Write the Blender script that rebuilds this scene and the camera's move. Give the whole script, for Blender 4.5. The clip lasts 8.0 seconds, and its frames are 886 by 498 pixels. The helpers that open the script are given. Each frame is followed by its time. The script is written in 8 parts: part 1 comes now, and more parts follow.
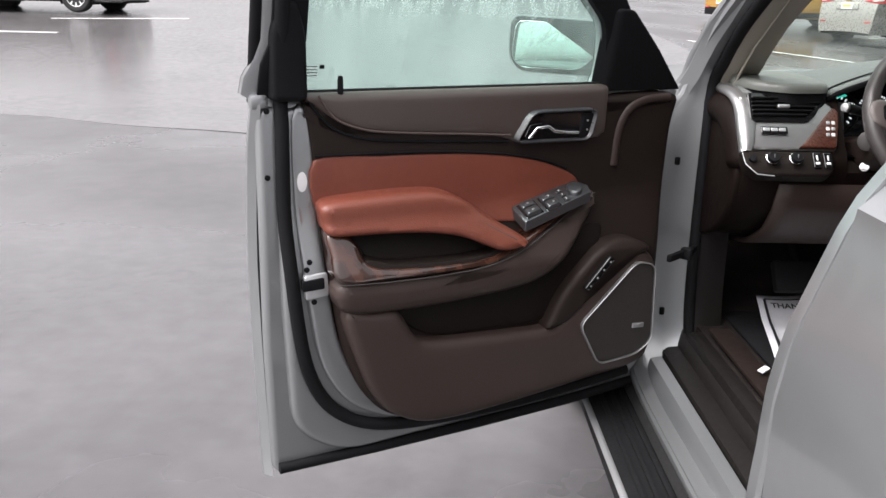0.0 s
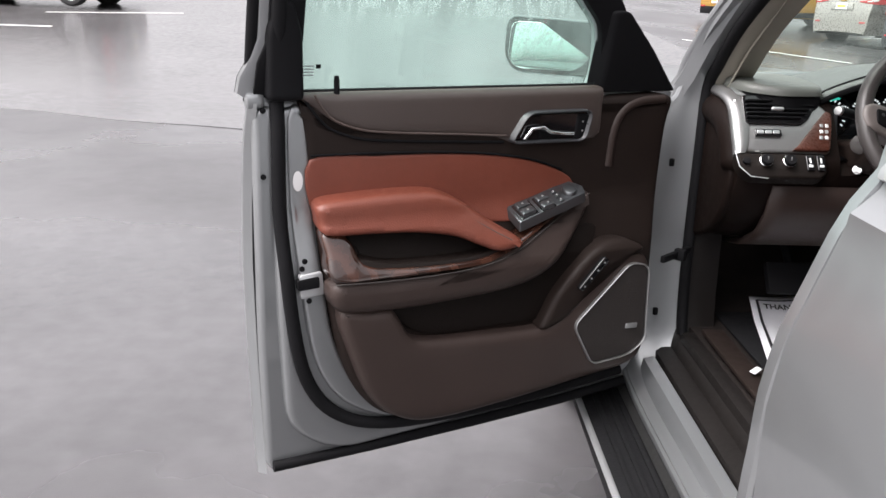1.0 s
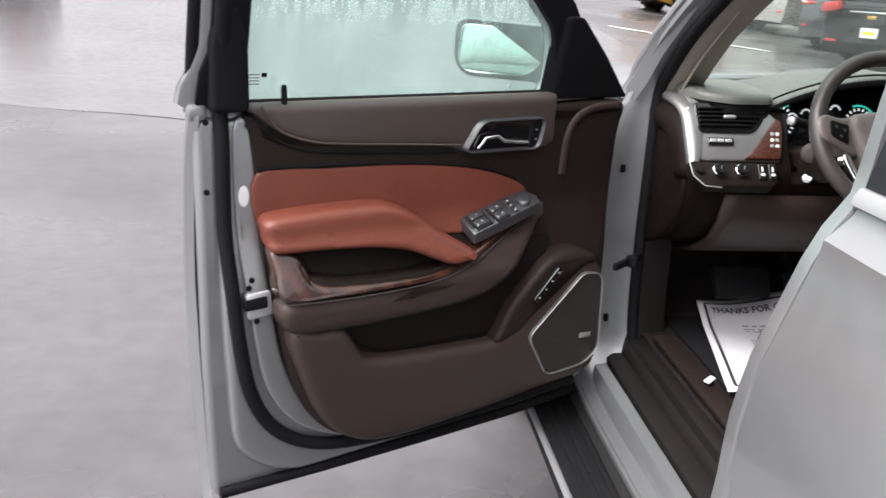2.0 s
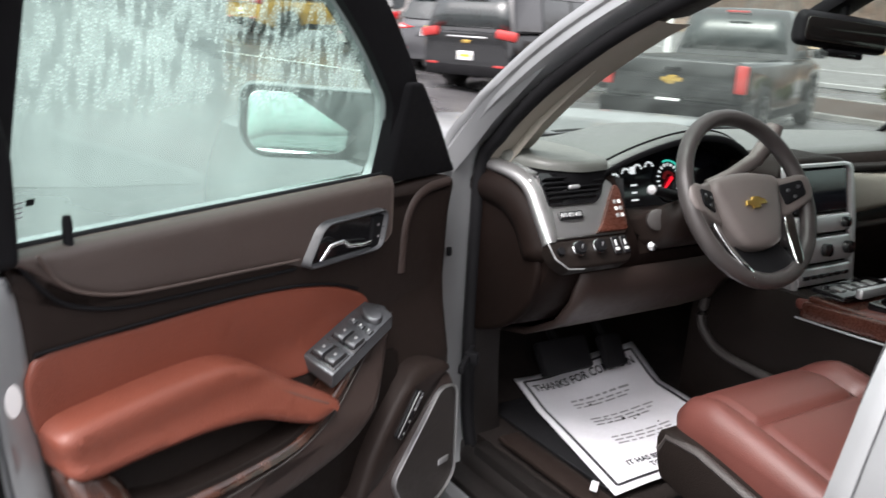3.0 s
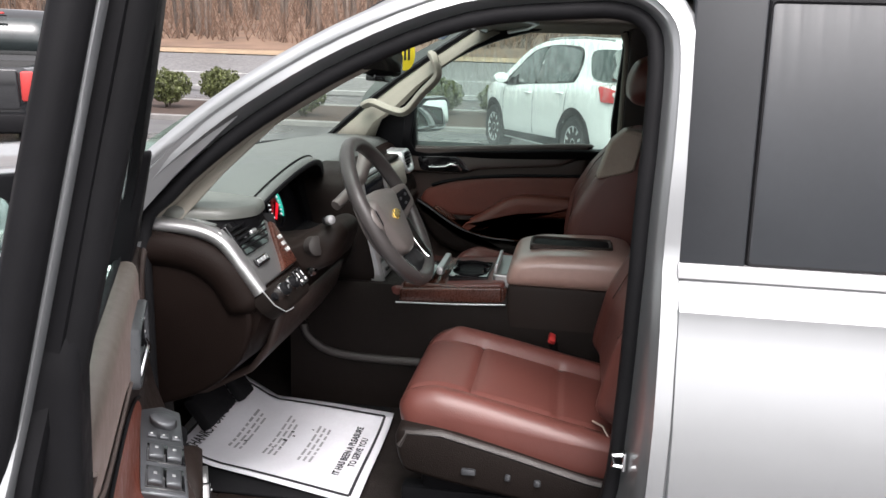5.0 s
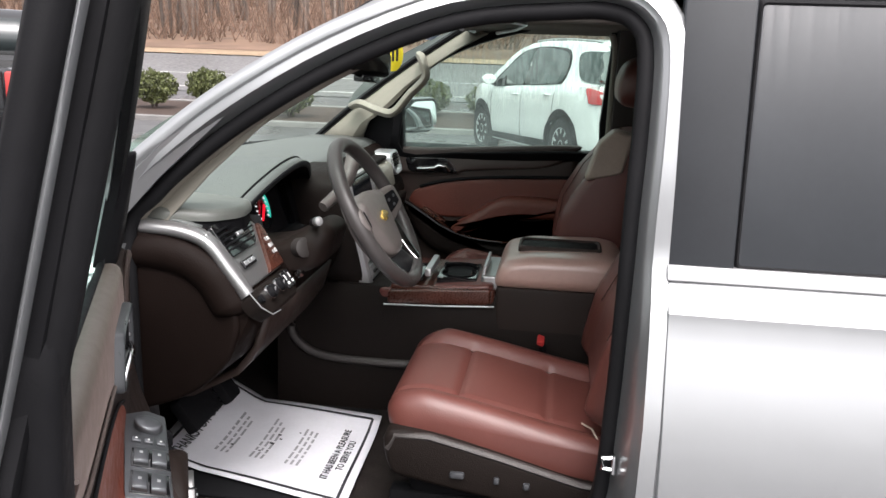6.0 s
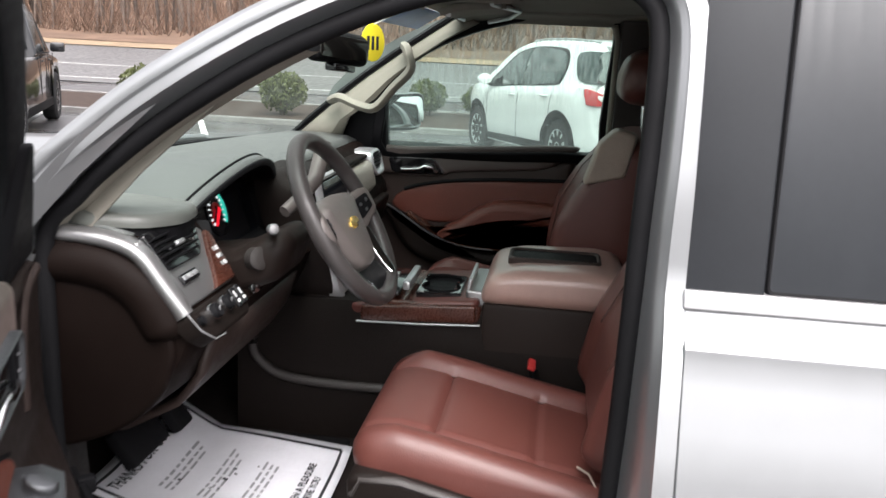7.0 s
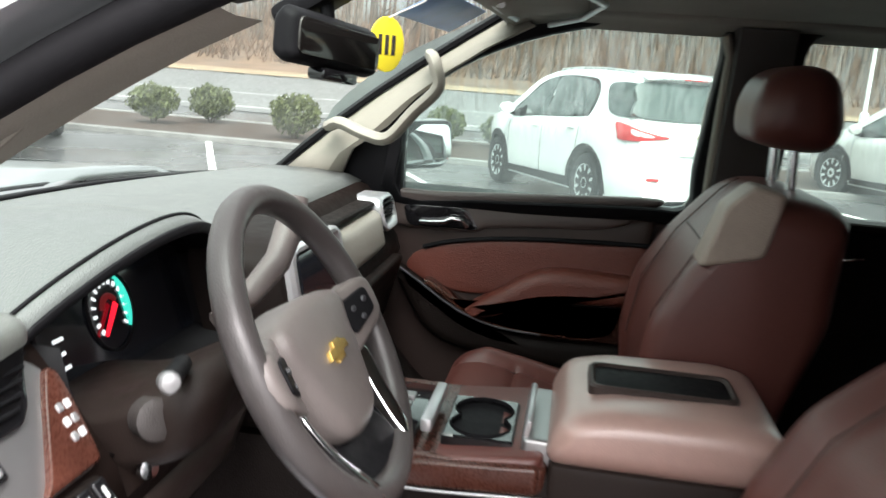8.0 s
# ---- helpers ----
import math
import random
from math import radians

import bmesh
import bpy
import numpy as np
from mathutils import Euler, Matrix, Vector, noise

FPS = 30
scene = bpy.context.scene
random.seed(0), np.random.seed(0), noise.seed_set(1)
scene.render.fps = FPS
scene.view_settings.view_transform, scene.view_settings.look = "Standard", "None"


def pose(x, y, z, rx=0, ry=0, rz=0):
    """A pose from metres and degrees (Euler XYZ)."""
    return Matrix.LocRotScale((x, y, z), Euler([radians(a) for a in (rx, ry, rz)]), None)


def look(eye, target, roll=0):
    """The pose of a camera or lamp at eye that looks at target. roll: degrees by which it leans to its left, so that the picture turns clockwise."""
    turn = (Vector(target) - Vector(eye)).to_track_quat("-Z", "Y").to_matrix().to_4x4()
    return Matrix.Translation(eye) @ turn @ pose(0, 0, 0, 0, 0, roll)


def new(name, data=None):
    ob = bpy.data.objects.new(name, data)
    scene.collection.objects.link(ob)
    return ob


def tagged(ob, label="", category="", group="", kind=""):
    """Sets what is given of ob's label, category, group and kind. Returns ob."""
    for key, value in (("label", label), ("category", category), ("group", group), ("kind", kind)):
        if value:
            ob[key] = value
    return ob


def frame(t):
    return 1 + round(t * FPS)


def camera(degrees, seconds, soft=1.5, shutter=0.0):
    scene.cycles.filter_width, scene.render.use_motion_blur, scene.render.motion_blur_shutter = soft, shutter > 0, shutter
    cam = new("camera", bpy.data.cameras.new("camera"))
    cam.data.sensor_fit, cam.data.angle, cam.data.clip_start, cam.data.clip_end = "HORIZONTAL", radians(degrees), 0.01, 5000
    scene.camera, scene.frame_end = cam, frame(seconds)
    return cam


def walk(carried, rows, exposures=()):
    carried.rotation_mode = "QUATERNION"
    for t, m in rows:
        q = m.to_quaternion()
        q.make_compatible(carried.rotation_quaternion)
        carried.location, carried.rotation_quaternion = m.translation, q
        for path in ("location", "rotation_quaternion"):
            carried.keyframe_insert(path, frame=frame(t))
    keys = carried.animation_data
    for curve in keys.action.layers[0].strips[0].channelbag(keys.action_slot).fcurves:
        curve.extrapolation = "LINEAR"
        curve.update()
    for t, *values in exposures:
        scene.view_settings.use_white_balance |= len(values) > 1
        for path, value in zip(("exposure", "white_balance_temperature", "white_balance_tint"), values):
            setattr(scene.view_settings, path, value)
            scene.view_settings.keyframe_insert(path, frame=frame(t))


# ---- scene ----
cam = camera(55.2, 8.0, shutter=0.35)
PATH = [
    (0, (-1.488, -2.076, 1.413), (-1.451, -0.163, 0.831), 1.3),
    (1, (-1.490, -2.080, 1.421), (-1.439, -0.169, 0.832), 1.8),
    (2.3, (-1.600, -1.901, 1.467), (-1.189, -0.042, 0.849), 3.6),
    (2.5, (-1.672, -1.785, 1.452), (-1.079, 0.037, 0.880), 3.9),
    (2.9, (-1.799, -1.501, 1.498), (-0.832, 0.165, 0.962), 3.4),
    (3.2, (-1.844, -1.273, 1.497), (-0.600, 0.206, 0.983), 3.0),
    (3.5, (-1.887, -1.047, 1.520), (-0.337, 0.123, 1.037), 2.7),
    (3.7, (-1.954, -0.959, 1.527), (-0.282, 0.024, 1.039), 2.2),
    (4, (-2.085, -0.847, 1.529), (-0.285, -0.122, 1.045), 1.5),
    (4.5, (-2.217, -0.797, 1.554), (-0.328, -0.357, 1.069), 1.2),
    (5, (-2.264, -0.788, 1.556), (-0.342, -0.500, 1.085), 1.7),
    (6.5, (-2.229, -0.782, 1.550), (-0.300, -0.537, 1.084), 2.3),
    (6.8, (-2.131, -0.767, 1.533), (-0.200, -0.536, 1.068), 2.7),
    (7, (-2.010, -0.786, 1.522), (-0.080, -0.537, 1.057), 2.7),
    (7.5, (-1.641, -0.770, 1.509), (0.297, -0.522, 1.082), 3.0),
    (7.8, (-1.405, -0.688, 1.459), (0.542, -0.429, 1.086), 3.8),
    (8, (-1.272, -0.632, 1.478), (0.667, -0.351, 1.074), 4.4),
]
walk(cam, [(t, look(eye, target, roll)) for t, eye, target, roll in PATH], [(0, 0.95), (3, 1.14), (4.0, 1.12), (4.6, 1.05), (6.8, 1.06), (7.5, 1.38), (8, 1.70)])
SKY, SUN = 0.15, 0.50

# ---------- world, sun ----------
world = bpy.data.worlds.new("overcast_sky")
scene.world = world
world.use_nodes = True
wn, wl = world.node_tree.nodes, world.node_tree.links
wn.clear()
sky = wn.new("ShaderNodeTexSky")
sky.sky_type, sky.sun_disc = "NISHITA", False
sky.sun_elevation, sky.sun_rotation = radians(60), radians(252)
sky.dust_density, sky.air_density, sky.ozone_density = 6.0, 1.0, 1.0
soft_sky = wn.new("ShaderNodeHueSaturation")
soft_sky.inputs["Saturation"].default_value = 0.12
wbg = wn.new("ShaderNodeBackground")
wbg.inputs["Strength"].default_value = SKY
wout = wn.new("ShaderNodeOutputWorld")
wl.new(sky.outputs[0], soft_sky.inputs["Color"])
# an overcast sky is about three times as bright overhead as at the horizon
w_tc = wn.new("ShaderNodeTexCoord")
w_sep = wn.new("ShaderNodeSeparateXYZ")
wl.new(w_tc.outputs["Generated"], w_sep.inputs[0])
w_ramp = wn.new("ShaderNodeMapRange")
w_ramp.inputs["To Min"].default_value, w_ramp.inputs["To Max"].default_value = 1.20, 1.72
wl.new(w_sep.outputs["Z"], w_ramp.inputs["Value"])
w_mul = wn.new("ShaderNodeMix")
w_mul.data_type, w_mul.blend_type = "RGBA", "MULTIPLY"
w_mul.inputs["Factor"].default_value = 1.0
wl.new(soft_sky.outputs[0], w_mul.inputs["A"])
wl.new(w_ramp.outputs[0], w_mul.inputs["B"])
w_tint = wn.new("ShaderNodeMix")
w_tint.data_type, w_tint.blend_type = "RGBA", "MULTIPLY"
w_tint.inputs["Factor"].default_value = 1.0
w_tint.inputs["B"].default_value = (1.03, 0.99, 1.005, 1)
wl.new(w_mul.outputs["Result"], w_tint.inputs["A"])
wl.new(w_tint.outputs["Result"], wbg.inputs["Color"])
wl.new(wbg.outputs[0], wout.inputs["Surface"])
sun_data = bpy.data.lights.new("sun", "SUN")
sun_data.energy, sun_data.angle, sun_data.color = SUN, radians(65), (1.0, 0.98, 0.95)
sun = new("sun", sun_data)
sun.matrix_world = look((-17, -5.5, 31), (0, 0, 0))


# ---------- materials ----------
def mat(name, col, rough=0.5, metal=0.0, var=0.12, vscale=6.0, bump=0.0, bscale=200.0, coat=0.0, rvar=0.1,
        spec=0.5, kind="noise", emit=None, island=False):
    m = bpy.data.materials.new(name)
    m.use_nodes = True
    nt = m.node_tree
    n, l = nt.nodes, nt.links
    b = n["Principled BSDF"]
    tc = n.new("ShaderNodeTexCoord")
    n1 = n.new("ShaderNodeTexNoise")
    n1.inputs["Scale"].default_value, n1.inputs["Detail"].default_value = vscale, 5.0
    l.new(tc.outputs["Object"], n1.inputs["Vector"])
    n2 = n.new("ShaderNodeTexNoise")
    n2.inputs["Scale"].default_value, n2.inputs["Detail"].default_value = vscale * 14, 3.0
    l.new(tc.outputs["Object"], n2.inputs["Vector"])
    add = n.new("ShaderNodeMath")
    add.operation = "MULTIPLY_ADD"
    add.inputs[1].default_value = 0.4
    l.new(n2.outputs["Fac"], add.inputs[0])
    l.new(n1.outputs["Fac"], add.inputs[2])
    mr = n.new("ShaderNodeMapRange")
    mr.inputs["From Min"].default_value, mr.inputs["From Max"].default_value = 0.45, 0.95
    mr.inputs["To Min"].default_value, mr.inputs["To Max"].default_value = 1 - var, 1 + var
    l.new(add.outputs[0], mr.inputs["Value"])
    mul = n.new("ShaderNodeMix")
    mul.data_type, mul.blend_type = "RGBA", "MULTIPLY"
    mul.inputs["Factor"].default_value = 1.0
    mul.inputs["A"].default_value = (*col, 1)
    l.new(mr.outputs[0], mul.inputs["B"])
    l.new(mul.outputs["Result"], b.inputs["Base Color"])
    rr = n.new("ShaderNodeMapRange")
    rr.inputs["From Min"].default_value, rr.inputs["From Max"].default_value = 0.3, 0.7
    rr.inputs["To Min"].default_value, rr.inputs["To Max"].default_value = max(0.02, rough - rvar * rough), min(1, rough + rvar * rough)
    l.new(n2.outputs["Fac"], rr.inputs["Value"])
    l.new(rr.outputs[0], b.inputs["Roughness"])
    b.inputs["Metallic"].default_value = metal
    b.inputs["Specular IOR Level"].default_value = spec
    b.inputs["Coat Weight"].default_value = coat
    b.inputs["Coat Roughness"].default_value = 0.06
    if bump:
        t = n.new("ShaderNodeTexVoronoi" if kind == "voronoi" else "ShaderNodeTexNoise")
        t.inputs["Scale"].default_value = bscale
        l.new(tc.outputs["Object"], t.inputs["Vector"])
        bp = n.new("ShaderNodeBump")
        bp.inputs["Strength"].default_value, bp.inputs["Distance"].default_value = bump, 0.002
        l.new(t.outputs[0], bp.inputs["Height"])
        l.new(bp.outputs[0], b.inputs["Normal"])
    if emit:
        b.inputs["Emission Color"].default_value = (*emit[0], 1)
        b.inputs["Emission Strength"].default_value = emit[1]
    if island:
        g = n.new("ShaderNodeNewGeometry")
        hv = n.new("ShaderNodeHueSaturation")
        mv = n.new("ShaderNodeMapRange")
        mv.inputs["To Min"].default_value, mv.inputs["To Max"].default_value = 0.55, 1.45
        l.new(g.outputs["Random Per Island"], mv.inputs["Value"])
        l.new(mv.outputs[0], hv.inputs["Value"])
        l.new(mul.outputs["Result"], hv.inputs["Color"])
        l.new(hv.outputs[0], b.inputs["Base Color"])
    return m


def glass_mat(name, tint, film=0.0, drops=0.0, scale=60.0, gloss=0.05, streak=1.0, lanes=0.0):
    """Thin car glass: tinted see-through with a reflecting face; a rain film and drops scatter part of the light."""
    m = bpy.data.materials.new(name)
    m.use_nodes = True
    n, l = m.node_tree.nodes, m.node_tree.links
    n.clear()
    out = n.new("ShaderNodeOutputMaterial")
    tr = n.new("ShaderNodeBsdfTransparent")
    tr.inputs["Color"].default_value = (*tint, 1)
    gl = n.new("ShaderNodeBsdfGlossy")
    gl.inputs["Roughness"].default_value = 0.03
    mx = n.new("ShaderNodeMixShader")
    mx.inputs[0].default_value = gloss
    l.new(tr.outputs[0], mx.inputs[1])
    l.new(gl.outputs[0], mx.inputs[2])
    last = mx
    if film or drops:
        tc = n.new("ShaderNodeTexCoord")
        mp = n.new("ShaderNodeMapping")
        mp.inputs["Scale"].default_value = (1, 1, streak)
        l.new(tc.outputs["Object"], mp.inputs["Vector"])
        n1 = n.new("ShaderNodeTexNoise")
        n1.inputs["Scale"].default_value, n1.inputs["Detail"].default_value = 9.0, 4.0
        l.new(mp.outputs[0], n1.inputs["Vector"])
        v = n.new("ShaderNodeTexVoronoi")
        v.inputs["Scale"].default_value = scale
        l.new(tc.outputs["Object"], v.inputs["Vector"])
        dm = n.new("ShaderNodeMapRange")
        dm.inputs["From Min"].default_value, dm.inputs["From Max"].default_value = 0.42, 0.25
        dm.inputs["To Min"].default_value, dm.inputs["To Max"].default_value = 0.0, drops
        l.new(v.outputs["Distance"], dm.inputs["Value"])
        fm = n.new("ShaderNodeMapRange")
        fm.inputs["From Min"].default_value, fm.inputs["From Max"].default_value = 0.3, 0.7
        fm.inputs["To Min"].default_value, fm.inputs["To Max"].default_value = film * 0.4, film * 1.6
        l.new(n1.outputs["Fac"], fm.inputs["Value"])
        sm = n.new("ShaderNodeMath")
        sm.operation, sm.use_clamp = "ADD", True
        l.new(fm.outputs[0], sm.inputs[1])
        if lanes:
            # the upper part is beaded with rain; rivulets run clear lanes through it
            lp = n.new("ShaderNodeMapping")
            lp.inputs["Scale"].default_value = (62, 62, 3.2)
            lp.inputs["Rotation"].default_value = (0.0, 0.07, 0.0)
            l.new(tc.outputs["Object"], lp.inputs["Vector"])
            nz = n.new("ShaderNodeTexNoise")
            nz.inputs["Scale"].default_value, nz.inputs["Detail"].default_value = 1.5, 1.0
            l.new(lp.outputs[0], nz.inputs["Vector"])
            lm = n.new("ShaderNodeMapRange")
            lm.inputs["From Min"].default_value, lm.inputs["From Max"].default_value = 0.545, 0.500
            l.new(nz.outputs["Fac"], lm.inputs["Value"])
            sx = n.new("ShaderNodeSeparateXYZ")
            l.new(tc.outputs["Object"], sx.inputs[0])
            up = n.new("ShaderNodeMapRange")
            up.inputs["From Min"].default_value, up.inputs["From Max"].default_value = 1.33, 1.41
            l.new(sx.outputs["Z"], up.inputs["Value"])
            bead = n.new("ShaderNodeMath")
            bead.operation = "ADD"
            bead.inputs[1].default_value = lanes
            l.new(dm.outputs[0], bead.inputs[0])
            gate = n.new("ShaderNodeMath")
            gate.operation = "MULTIPLY"
            l.new(bead.outputs[0], gate.inputs[0])
            l.new(lm.outputs[0], gate.inputs[1])
            lane = n.new("ShaderNodeMath")
            lane.operation = "MULTIPLY"
            l.new(gate.outputs[0], lane.inputs[0])
            l.new(up.outputs[0], lane.inputs[1])
        else:
            lane = n.new("ShaderNodeMath")
            lane.operation = "MULTIPLY"
            ln = n.new("ShaderNodeMapRange")
            ln.inputs["From Min"].default_value, ln.inputs["From Max"].default_value = 0.42, 0.56
            l.new(n1.outputs["Fac"], ln.inputs["Value"])
            l.new(dm.outputs[0], lane.inputs[0])
            l.new(ln.outputs[0], lane.inputs[1])
        l.new(lane.outputs[0], sm.inputs[0])
        if lanes:
            # no film where a rivulet runs
            wipe = n.new("ShaderNodeMapRange")
            wipe.inputs["To Min"].default_value = 0.25
            l.new(lm.outputs[0], wipe.inputs["Value"])
            keep = n.new("ShaderNodeMix")
            keep.inputs["A"].default_value = 1.0
            l.new(up.outputs[0], keep.inputs["Factor"])
            l.new(wipe.outputs[0], keep.inputs["B"])
            thin = n.new("ShaderNodeMath")
            thin.operation = "MULTIPLY"
            l.new(fm.outputs[0], thin.inputs[0])
            l.new(keep.outputs["Result"], thin.inputs[1])
            l.new(thin.outputs[0], sm.inputs[1])
        tl = n.new("ShaderNodeBsdfTranslucent")
        tl.inputs["Color"].default_value = (tint[0] * 0.98, tint[1], tint[2], 1)
        mx2 = n.new("ShaderNodeMixShader")
        l.new(sm.outputs[0], mx2.inputs[0])
        l.new(mx.outputs[0], mx2.inputs[1])
        l.new(tl.outputs[0], mx2.inputs[2])
        last = mx2
    l.new(last.outputs[0], out.inputs["Surface"])
    return m


def wet_asphalt():
    m = mat("wet_asphalt", (0.078, 0.076, 0.079), 0.30, var=0.30, vscale=0.6, bump=0.16, bscale=160, rvar=0.3)
    n, l = m.node_tree.nodes, m.node_tree.links
    b = n["Principled BSDF"]
    tc = n.new("ShaderNodeTexCoord")
    big = n.new("ShaderNodeTexNoise")
    big.inputs["Scale"].default_value, big.inputs["Detail"].default_value = 0.35, 6.0
    l.new(tc.outputs["Object"], big.inputs["Vector"])
    r = n.new("ShaderNodeMapRange")
    r.inputs["From Min"].default_value, r.inputs["From Max"].default_value = 0.4, 0.62
    r.inputs["To Min"].default_value, r.inputs["To Max"].default_value = 0.38, 0.15
    l.new(big.outputs["Fac"], r.inputs["Value"])
    l.new(r.outputs[0], b.inputs["Roughness"])
    return m


M_PAINT = mat("silver_paint", (0.318, 0.329, 0.336), 0.35, 0.72, var=0.015, vscale=2, coat=0.6, rvar=0.1)
M_BLACK = mat("black_plastic", (0.008, 0.008, 0.009), 0.58, spec=0.09, var=0.2, bump=0.1, bscale=500)
M_RUBBER = mat("rubber_seal", (0.010, 0.010, 0.011), 0.62, spec=0.09, var=0.25, bump=0.1, bscale=300)
M_GLOSSBLACK = mat("gloss_black", (0.008, 0.008, 0.009), 0.08, var=0.1, coat=0.5)
M_COCOA = mat("cocoa_plastic", (0.0165, 0.0110, 0.0092), 0.56, var=0.15, vscale=4, spec=0.20, bump=0.12, bscale=420, kind="voronoi")
M_COCOA2 = mat("cocoa_soft_trim", (0.039, 0.0265, 0.0230), 0.5, spec=0.35, var=0.12, vscale=4, bump=0.12, bscale=420, kind="voronoi")
# grey vinyl with the green cast of light through the windscreen mixed in
M_DASH = mat("dash_vinyl_green_cast", (0.104, 0.114, 0.109), 0.36, var=0.1, vscale=4, bump=0.4, bscale=420, kind="voronoi")
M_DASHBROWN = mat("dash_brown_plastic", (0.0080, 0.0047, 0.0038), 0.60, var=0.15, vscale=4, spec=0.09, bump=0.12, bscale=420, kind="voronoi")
M_LEATHER = mat("saddle_leather", (0.160, 0.043, 0.026), 0.42, var=0.14, vscale=5, bump=0.2, bscale=380, kind="voronoi", rvar=0.2)
M_LEATHER2 = mat("seat_leather", (0.106, 0.034, 0.027), 0.42, spec=0.5, var=0.10, vscale=5, bump=0.12, bscale=420, kind="voronoi", rvar=0.04)
_b = M_LEATHER2.node_tree.nodes["Principled BSDF"]
_b.inputs["Coat Weight"].default_value, _b.inputs["Coat Roughness"].default_value = 0.12, 0.32
M_STITCH = mat("stitching", (0.075, 0.055, 0.048), 0.6, var=0.2)
M_CARPET = mat("carpet", (0.016, 0.013, 0.012), 0.95, var=0.3, vscale=20, bump=0.9, bscale=260, spec=0.1)
M_GREYPL = mat("grey_plastic", (0.040, 0.035, 0.033), 0.5, var=0.12, bump=0.3, bscale=420, kind="voronoi")
M_SATIN = mat("satin_silver_trim", (0.58, 0.59, 0.60), 0.38, 0.7, var=0.05, bump=0.02, bscale=600)
M_SATINDASH = mat("satin_dash_trim", (0.36, 0.36, 0.36), 0.36, 0.8, var=0.05, bump=0.02, bscale=600)
# pale green here is the lid's reflection, put into the base colour
M_LID = mat("lid_vinyl_reflection", (0.125, 0.132, 0.120), 0.36, var=0.08, vscale=4, bump=0.2, bscale=420, kind="voronoi")
M_ALU = mat("brushed_aluminium", (0.42, 0.42, 0.43), 0.40, 0.6, var=0.06, vscale=9)
M_CHROME = mat("chrome", (0.78, 0.79, 0.80), 0.10, 1.0, var=0.03)
M_HEAD = mat("headliner_cloth", (0.230, 0.214, 0.192), 0.9, var=0.1, vscale=8, bump=0.4, bscale=500, spec=0.2)
M_BEIGE = mat("pillar_trim", (0.25, 0.234, 0.196), 0.55, var=0.08, vscale=5, bump=0.25, bscale=420)
M_SCREEN = mat("dark_screen", (0.010, 0.012, 0.016), 0.12, var=0.1, coat=0.6)
M_PAPER = mat("paper", (0.66, 0.66, 0.70), 0.75, var=0.07, vscale=9, bump=0.15, bscale=60)
M_INK = mat("ink", (0.018, 0.018, 0.022), 0.7, var=0.2)
M_INKGREY = mat("grey_ink", (0.28, 0.28, 0.30), 0.7, var=0.2)
M_WHITE = mat("white_print", (0.75, 0.75, 0.75), 0.6, var=0.05)
M_GOLD = mat("gold_badge", (0.62, 0.42, 0.12), 0.25, 0.8, var=0.1)
M_YELLOW = mat("yellow_card", (0.85, 0.72, 0.03), 0.6, var=0.06)
M_BLUE = mat("blue_film", (0.30, 0.44, 0.72), 0.4, var=0.2)
M_RED = mat("red_plastic", (0.38, 0.030, 0.028), 0.4, var=0.1)
M_TYRE = mat("tyre_rubber", (0.014, 0.014, 0.015), 0.75, var=0.25, bump=0.3, bscale=150)
M_ALLOY = mat("alloy_rim", (0.50, 0.51, 0.52), 0.28, 0.9, var=0.08)
M_MIRROR = mat("mirror_glass", (0.86, 0.90, 0.89), 0.02, 1.0, var=0.01)
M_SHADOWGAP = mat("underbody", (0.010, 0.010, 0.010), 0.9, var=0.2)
M_SCUFF = mat("step_pad", (0.011, 0.011, 0.012), 0.6, var=0.3, bump=0.6, bscale=220, spec=0.2)


def wood_mat():
    m = mat("burl_wood", (0.10, 0.035, 0.022), 0.16, var=0.35, vscale=14, coat=0.8)
    n, l = m.node_tree.nodes, m.node_tree.links
    tc = n.new("ShaderNodeTexCoord")
    w = n.new("ShaderNodeTexWave")
    w.inputs["Scale"].default_value, w.inputs["Distortion"].default_value = 5.0, 7.0
    w.inputs["Detail"].default_value, w.inputs["Detail Scale"].default_value = 4.0, 2.5
    l.new(tc.outputs["Object"], w.inputs["Vector"])
    cr = n.new("ShaderNodeValToRGB")
    cr.color_ramp.elements[0].color = (0.024, 0.011, 0.008, 1)
    cr.color_ramp.elements[1].color = (0.058, 0.024, 0.016, 1)
    l.new(w.outputs["Fac"], cr.inputs["Fac"])
    l.new(cr.outputs[0], n["Principled BSDF"].inputs["Base Color"])
    return m


M_WOOD = wood_mat()
M_GLASS_DOOR = glass_mat("wet_green_glass", (0.76, 0.875, 0.835), film=0.09, drops=0.27, scale=210, streak=0.2, lanes=0.05)
M_GLASS_RAIN = glass_mat("rainy_side_glass", (0.80, 0.91, 0.86), film=0.08, drops=0.04, scale=90, streak=0.2, lanes=0.04)
M_GLASS_WS = glass_mat("windscreen_glass", (0.70, 0.80, 0.745), film=0.03, drops=0.0, scale=50)


